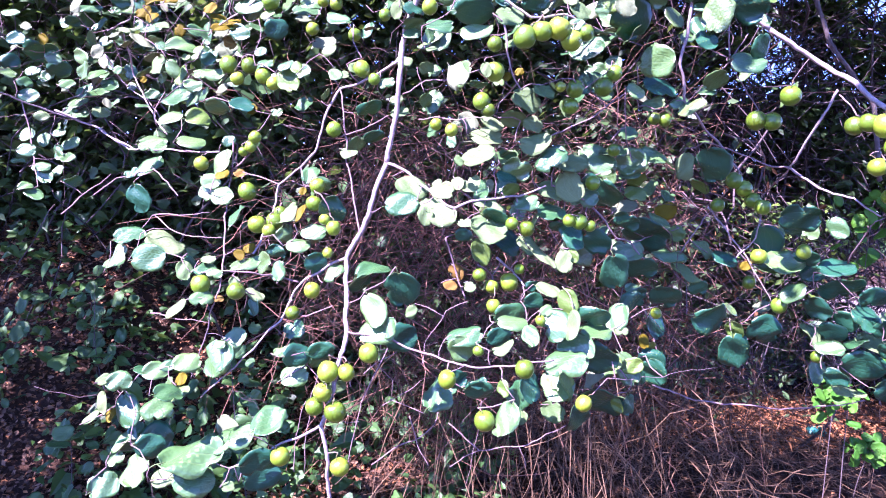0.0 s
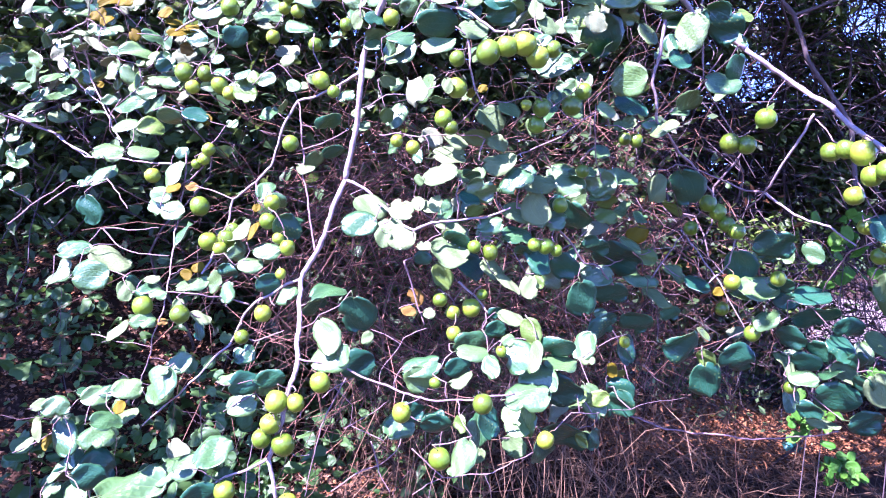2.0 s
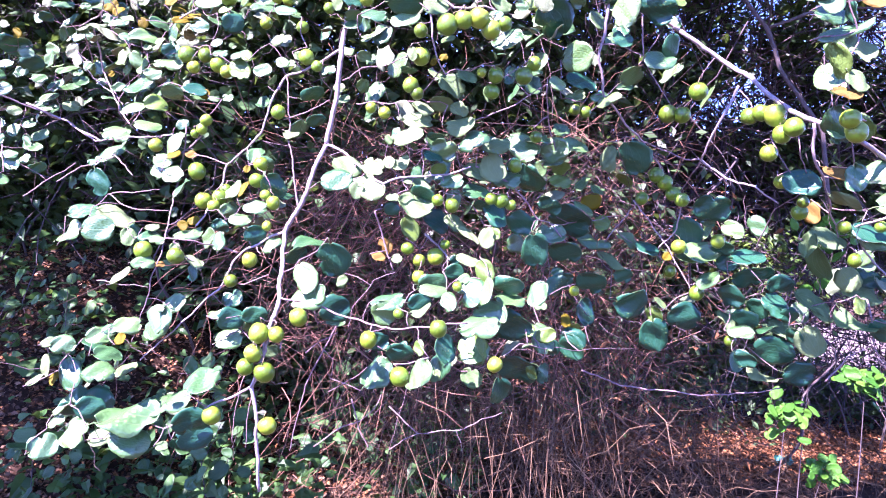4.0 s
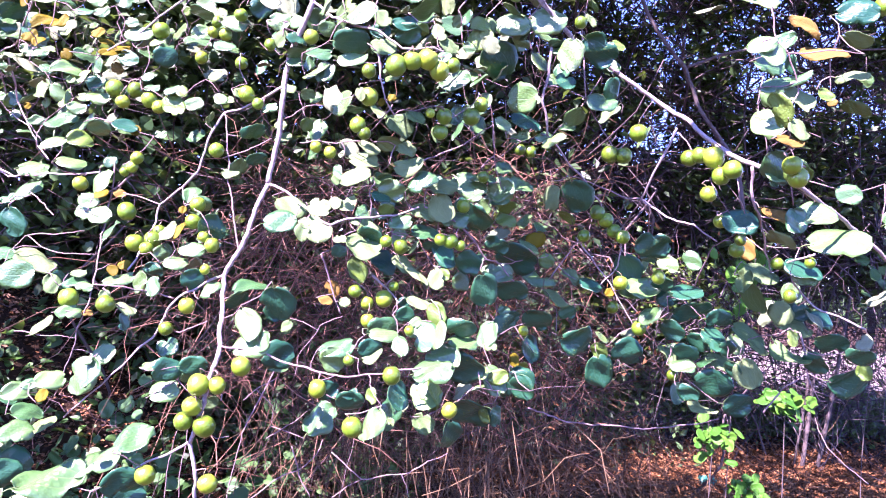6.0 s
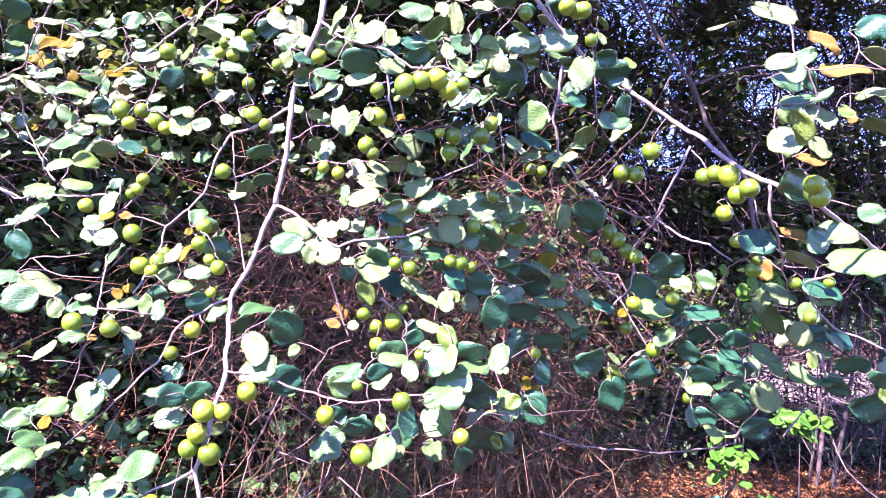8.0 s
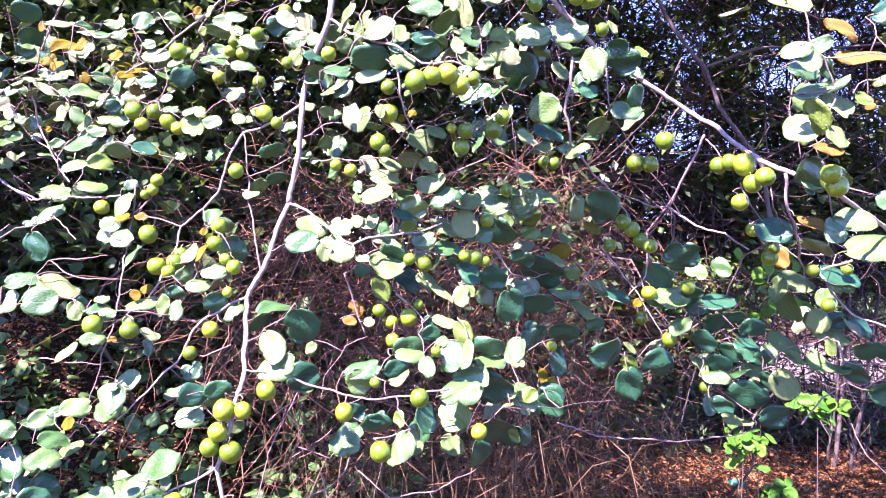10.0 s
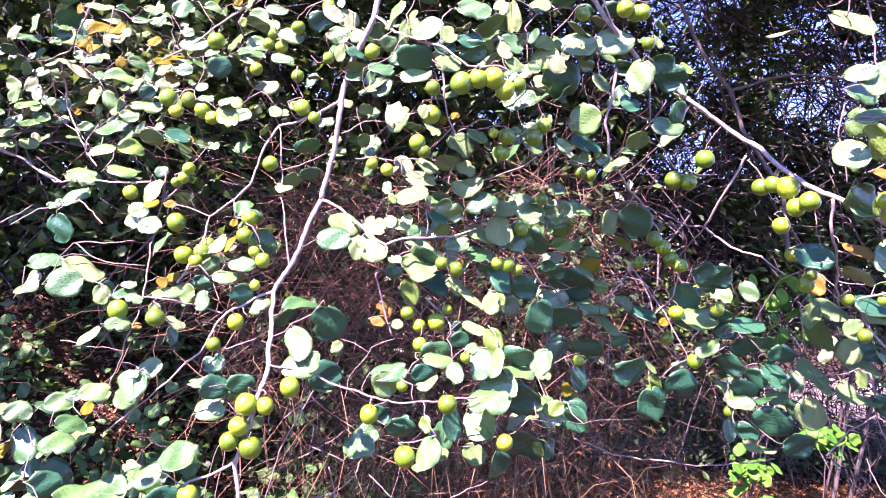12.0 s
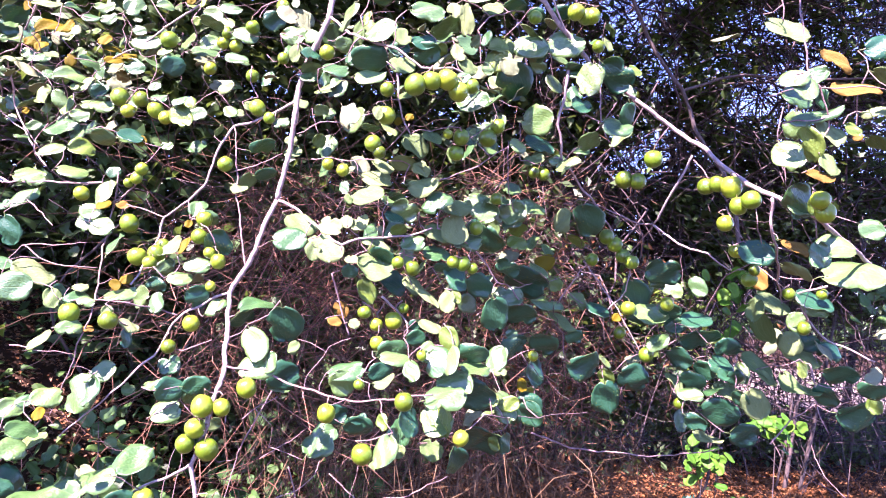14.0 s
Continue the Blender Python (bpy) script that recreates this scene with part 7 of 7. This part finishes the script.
leaf("green", (-0.872, 1.522, 1.598), (0.23, -0.03, -0.97), (-0.22, -0.97, -0.02), 0.033, 0.028)
leaf("green", (-0.889, 1.459, 1.548), (0.97, 0.24, 0.00), (0.15, -0.64, 0.76), 0.037, 0.031)
leaf("yellow", (-0.886, 1.482, 1.835), (0.24, -0.05, -0.97), (0.14, -0.99, 0.09), 0.023, 0.021)
leaf("green", (-0.835, 1.473, 1.867), (0.58, -0.16, -0.80), (0.09, -0.96, 0.26), 0.024, 0.020)
leaf("green", (-0.948, 1.447, 1.870), (0.98, 0.18, -0.07), (0.18, -0.66, 0.73), 0.033, 0.028)
leaf("green", (-0.749, 1.385, 1.868), (0.87, 0.42, 0.27), (0.12, -0.69, 0.71), 0.046, 0.028)
leaf("green", (-0.670, 1.361, 1.864), (0.96, 0.29, -0.02), (0.28, -0.88, 0.39), 0.021, 0.019)
leaf("fresh", (-0.745, 1.550, 1.771), (0.47, 0.88, 0.09), (0.86, -0.44, -0.25), 0.034, 0.032)
leaf("green", (-0.873, 1.468, 1.543), (0.54, -0.31, -0.78), (0.07, -0.91, 0.42), 0.040, 0.034)
leaf("green", (-0.877, 1.393, 1.500), (0.88, 0.33, 0.34), (-0.00, -0.72, 0.69), 0.028, 0.023)
leaf("green", (-0.863, 1.400, 1.497), (0.81, 0.05, -0.58), (0.53, -0.49, 0.69), 0.037, 0.032)
leaf("green", (-0.857, 1.486, 1.533), (0.68, 0.34, 0.65), (0.06, -0.91, 0.41), 0.025, 0.022)
leaf("shadowed", (-0.775, 1.386, 1.519), (0.86, 0.50, 0.01), (0.42, -0.70, -0.58), 0.034, 0.029)
leaf("shadowed", (-0.817, 1.454, 1.861), (0.86, 0.50, 0.01), (0.35, -0.59, -0.73), 0.031, 0.027)
leaf("green", (-0.520, 1.107, 1.434), (0.95, 0.14, 0.28), (-0.11, -0.68, 0.72), 0.048, 0.039)
leaf("green", (-0.532, 1.102, 1.385), (0.58, 0.39, 0.71), (-0.35, -0.67, 0.65), 0.046, 0.042)
leaf("green", (-0.452, 0.960, 1.234), (0.95, 0.29, 0.06), (0.25, -0.90, 0.36), 0.034, 0.030)
leaf("pale", (-0.465, 0.956, 1.234), (0.65, 0.71, 0.27), (-0.29, 0.56, -0.78), 0.022, 0.018)
leaf("pale", (-0.459, 0.967, 1.215), (-0.26, 0.01, -0.97), (0.54, 0.83, -0.13), 0.033, 0.029)
leaf("pale", (-0.496, 0.976, 1.165), (0.50, 0.53, 0.68), (0.40, 0.55, -0.73), 0.026, 0.020)
leaf("yellow", (-0.456, 0.988, 1.186), (-0.20, -0.31, -0.93), (-0.43, -0.82, 0.37), 0.022, 0.019)
leaf("green", (-0.437, 0.983, 1.209), (0.39, -0.37, -0.85), (-0.05, -0.92, 0.38), 0.050, 0.037)
leaf("green", (-0.455, 0.984, 1.123), (0.63, 0.40, 0.66), (-0.44, -0.52, 0.73), 0.047, 0.028)
leaf("green", (-0.425, 0.981, 1.145), (0.25, 0.58, 0.77), (0.01, -0.80, 0.60), 0.027, 0.023)
leaf("shadowed", (-0.451, 0.992, 1.124), (0.91, 0.35, 0.23), (0.42, -0.81, -0.40), 0.032, 0.029)
leaf("shadowed", (-0.402, 0.951, 1.146), (0.81, 0.55, -0.22), (0.57, -0.82, 0.05), 0.042, 0.038)
leaf("green", (-0.456, 0.975, 1.104), (0.69, 0.41, 0.60), (-0.22, -0.67, 0.71), 0.025, 0.021)
leaf("green", (-0.413, 0.990, 1.114), (-0.09, -0.56, -0.82), (-0.18, -0.80, 0.57), 0.048, 0.042)
leaf("green", (-0.473, 0.957, 1.067), (0.83, 0.39, 0.40), (0.24, -0.89, 0.38), 0.042, 0.041)
leaf("pale", (-0.367, 0.931, 1.103), (0.94, 0.20, 0.29), (0.04, 0.77, -0.64), 0.034, 0.030)
leaf("green", (-0.335, 0.929, 1.110), (0.94, 0.32, -0.14), (0.34, -0.75, 0.57), 0.056, 0.047)
leaf("shadowed", (-0.223, 0.900, 1.128), (0.80, 0.59, 0.07), (0.59, -0.81, 0.05), 0.048, 0.042)
leaf("pale", (-0.261, 0.915, 1.108), (0.94, 0.33, 0.03), (-0.25, 0.77, -0.58), 0.017, 0.015)
leaf("shadowed", (-0.408, 0.974, 1.141), (0.584, 0.790, -0.188), (0.808, -0.543, 0.228), 0.057, 0.057)
leaf("green", (-0.351, 0.920, 1.136), (0.912, 0.405, 0.065), (0.131, -0.437, 0.890), 0.085, 0.068)
leaf("shadowed", (-0.226, 0.887, 1.152), (0.938, 0.335, 0.094), (0.341, -0.830, -0.442), 0.051, 0.047)
leaf("green", (0.578, 0.929, 1.961), (0.886, -0.413, -0.213), (-0.223, -0.780, 0.584), 0.042, 0.025)
leaf("pale", (0.489, 0.641, 1.833), (0.851, -0.456, -0.260), (0.242, 0.780, -0.577), 0.027, 0.018)
leaf("green", (0.679, 0.675, 1.818), (0.510, -0.415, -0.754), (0.011, -0.873, 0.487), 0.027, 0.026)
leaf("green", (0.703, 0.699, 1.561), (0.711, -0.605, 0.358), (-0.686, -0.709, 0.163), 0.031, 0.030)
leaf("green", (0.704, 0.699, 1.606), (0.581, -0.747, -0.323), (0.605, 0.662, -0.443), 0.025, 0.022)

# leaves farther in
fine_twigs(40, 55, (-0.606, 1.528, 1.864), (0.262, 0.18, 0.165))
leaf_cluster(0, 60, (-0.541, 1.383, 1.830), (0.218, 0.14, 0.138))
fine_twigs(41, 22, (-0.297, 1.426, 1.877), (0.156, 0.18, 0.104))
leaf_cluster(1, 20, (-0.258, 1.283, 1.839), (0.130, 0.14, 0.087))
fine_twigs(42, 25, (0.085, 1.136, 1.879), (0.209, 0.18, 0.063))
leaf_cluster(2, 28, (0.087, 0.997, 1.833), (0.174, 0.14, 0.052))
fine_twigs(43, 20, (0.386, 1.221, 1.893), (0.173, 0.18, 0.104))
leaf_cluster(3, 16, (0.355, 1.084, 1.850), (0.144, 0.14, 0.086))
fine_twigs(44, 17, (0.212, 1.206, 1.577), (0.190, 0.18, 0.123))
leaf_cluster(4, 18, (0.200, 1.067, 1.567), (0.158, 0.14, 0.102))
fine_twigs(45, 15, (0.330, 1.215, 1.437), (0.170, 0.18, 0.113))
leaf_cluster(5, 8, (0.305, 1.077, 1.443), (0.142, 0.14, 0.094))
fine_twigs(46, 22, (0.703, 1.365, 1.382), (0.170, 0.18, 0.144))
leaf_cluster(6, 10, (0.645, 1.229, 1.392), (0.142, 0.14, 0.120))
fine_twigs(47, 15, (0.942, 1.250, 1.432), (0.146, 0.18, 0.109))
leaf_cluster(7, 8, (0.856, 1.116, 1.438), (0.121, 0.14, 0.091))
fine_twigs(48, 15, (-0.273, 1.257, 1.437), (0.113, 0.18, 0.113))
leaf_cluster(8, 8, (-0.231, 1.113, 1.442), (0.094, 0.14, 0.094))
fine_twigs(49, 10, (-0.517, 1.249, 1.110), (0.099, 0.18, 0.099))
leaf_cluster(9, 5, (-0.447, 1.102, 1.153), (0.082, 0.14, 0.082))
fine_twigs(50, 12, (0.223, 1.090, 1.275), (0.130, 0.18, 0.070))
leaf_cluster(10, 5, (0.209, 0.950, 1.302), (0.108, 0.14, 0.058))
fine_twigs(51, 30, (-1.082, 1.852, 1.777), (0.206, 0.18, 0.223))
leaf_cluster(11, 35, (-0.997, 1.713, 1.759), (0.172, 0.14, 0.186))
fine_twigs(52, 13, (0.303, 1.201, 1.784), (0.124, 0.18, 0.090))
leaf_cluster(12, 14, (0.281, 1.063, 1.751), (0.103, 0.14, 0.075))
fine_twigs(53, 7, (0.036, 1.194, 1.717), (0.109, 0.18, 0.098))
leaf_cluster(13, 10, (0.043, 1.053, 1.691), (0.091, 0.14, 0.082))
fine_twigs(54, 7, (0.374, 1.290, 1.651), (0.073, 0.18, 0.085))
leaf_cluster(14, 4, (0.346, 1.152, 1.634), (0.061, 0.14, 0.071))

# an unseen spray added overhead to dapple the right-hand leaves with shade
arch(0.0040, 0.030, 0.400, 2.420)
fine_twigs(55, 30, (0.030, 0.400, 2.400), (0.260, 0.16, 0.080))
leaf_cluster(15, 42, (0.030, 0.400, 2.400), (0.260, 0.16, 0.080))


def shoots():
    """Thin shoots join every leaf and fruit to the nearest twig, or to a shoot that is joined already."""
    rng = random.Random(91)
    buds = numpy.array([tuple(p) for p in BUDS])
    wood = numpy.array([tuple(p) for p in WOOD])
    gap = numpy.linalg.norm(buds[:, None] - wood[None], axis=2)
    best, source = gap.min(axis=1), [WOOD[k] for k in gap.argmin(axis=1)]
    left = set(range(len(buds)))
    verts, faces = [], []
    while left:
        k = min(left, key=lambda i: best[i])
        left.discard(k)
        a, b = Vector(source[k]), BUDS[k]
        if 0.004 < best[k] < 0.16:
            kink = a.lerp(b, rng.uniform(0.4, 0.6)) + any_way(rng) * best[k] * 0.13
            r = rng.uniform(0.00045, 0.0008)
            tube(verts, faces, spline((a, kink, b), 2, 0.5), r * 1.25, r, 5)
        near = numpy.linalg.norm(buds - buds[k], axis=1)
        for i in left:
            if near[i] < best[i]:
                best[i], source[i] = near[i], b
    part("twig_growth", mesh_of("twig_growth", verts, faces, THIN_BARK), jujube)["kind"] = "stuff"


shoots()

# ---- plants of the undergrowth ----
WEED_BLADES = {m: [blade_mesh("leaf", *leaf_blade(k), leaf_blade(k)[0], m, m) for k in range(5)] for m in (WEED_LEAF, SAPLING_LEAF)}


def weed(name, label, seed, at, height, count, size, lean, material, reach=0.18, low=0.15):
    """A soft plant: a bent stem with broad leaves on short stalks, each leaf a part."""
    rng = random.Random(seed)
    root = tagged(new(name), label, "plant")
    root.location = at
    top = Vector((lean[0], lean[1], height))
    line = spline((Vector((0, 0, -0.03)), top * 0.45 + any_way(rng) * 0.05, top), 6)
    verts, faces = [], []
    tube(verts, faces, line, 0.0028, 0.0012, 6, 0.05, rng)
    part("stem", mesh_of("stem", verts, faces, TRUNK_BARK), root)
    for k in range(count):
        p = line[min(len(line) - 1, int(len(line) * (low + (1 - low) * k / count)))] + any_way(rng, 0.5) * rng.uniform(0.02, reach)
        n = (Vector((-0.1, -0.6, 0.7)) + any_way(rng) * 0.7).normalized()
        w = any_way(rng) + Vector((0, -0.2, -0.5))
        w = (w - n * w.dot(n)).normalized()
        s = size * rng.uniform(0.6, 1.3)
        ob = part("leaf", rng.choice(WEED_BLADES[material]), root)
        ob.matrix_basis = Matrix.Translation(p) @ Matrix((w.cross(n) * s * 0.85, w * s, n * s)).transposed().to_4x4()
    return root


rng = random.Random(77)
for k in range(13):
    x, y = -2.5 + k * 0.16 + rng.uniform(-0.1, 0.1), rng.uniform(2.6, 3.7)
    weed("vine_plant", "shaded green climbing plant with broad leaves", 200 + k, (x, y, ground_height(x, y)), rng.uniform(0.3, 0.8), 24, 0.07, (rng.uniform(-0.2, 0.2), 0.1), WEED_LEAF, 0.2)["group"] = "undergrowth plants"
for k, (x, y) in enumerate(((-0.55, 3.6), (-0.25, 3.75), (0.1, 3.5), (-0.95, 3.4))):
    weed("vine_plant", "low dark green weed among dry stems", 230 + k, (x, y, ground_height(x, y)), 0.4, 14, 0.07, (0.1, 0.0), WEED_LEAF, 0.16)["group"] = "undergrowth plants"
for k, (x, y, height, count, text) in enumerate((
    (1.62, 2.35, 1.05, 11, "bright fresh green sapling at the hedge foot"),
    (1.43, 2.5, 0.88, 13, "green sapling with dense round leaves"),
    (1.82, 2.9, 0.52, 10, "low green seedling among fallen leaves"),
)):
    weed("sapling", text, 240 + k, (x, y, ground_height(x, y)), height, count + 24, 0.045, (0.02, 0.0), SAPLING_LEAF, 0.08, 0.92)

for k, (x, y, height, count, material) in enumerate(((1.72, 2.85, 1.56, 26, SAPLING_LEAF), (2.36, 2.8, 1.58, 22, WEED_LEAF))):
    weed("vine_plant", "slender green climber with a leafy top" if k else "slender climber with bright green leaves at its top", 260 + k, (x, y, ground_height(x, y)), height, count, 0.06, (0.0, 0.0), material, 0.15, 0.88)["group"] = "undergrowth plants"


def bare_stems():
    """Two thin brown stems at the foot of the hedge."""
    rng = random.Random(81)
    root = tagged(new("bare_stems"), "pair of thin bare brown stems rising from the litter", "stems")
    root.location = (3.75, 5.3, 0)
    for x, lean in ((-0.06, 0.12), (0.07, 0.25)):
        verts, faces = [], []
        tube(verts, faces, spline((Vector((x, 0, -0.05)), Vector((x + lean * 0.4, 0, 0.6)), Vector((x + lean, 0.05, 1.5))), 6), 0.018, 0.012, 9, 0.08, rng)
        part("stem", mesh_of("stem", verts, faces, TRUNK_BARK), root)


bare_stems()


def plastic_scrap():
    """A crumpled scrap of plastic."""
    rng = random.Random(82)
    m, nt, p = mat("plastic_film", 0.35, 0.5)
    nt.links.new(ramp(nt, noisy(nt, 30.0), (0.35, (0.006, 0.09, 0.075)), (0.7, (0.025, 0.2, 0.16))), p.inputs["Base Color"])
    n = 9
    verts = [((i / n - 0.5) * 0.095 + rng.gauss(0, 0.006), (j / n - 0.5) * 0.1 + rng.gauss(0, 0.006), 0.045 + rng.gauss(0, 0.022)) for j in range(n + 1) for i in range(n + 1)]
    faces = [(j * (n + 1) + i, j * (n + 1) + i + 1, (j + 1) * (n + 1) + i + 1, (j + 1) * (n + 1) + i) for j in range(n) for i in range(n)]
    ob = tagged(new("plastic_scrap", mesh_of("plastic_scrap", verts, faces, m, smooth=False)), "small crumpled turquoise plastic scrap on fallen leaves", "litter")
    ob.location = (2.58, 4.7, ground_height(2.58, 4.7))


plastic_scrap()
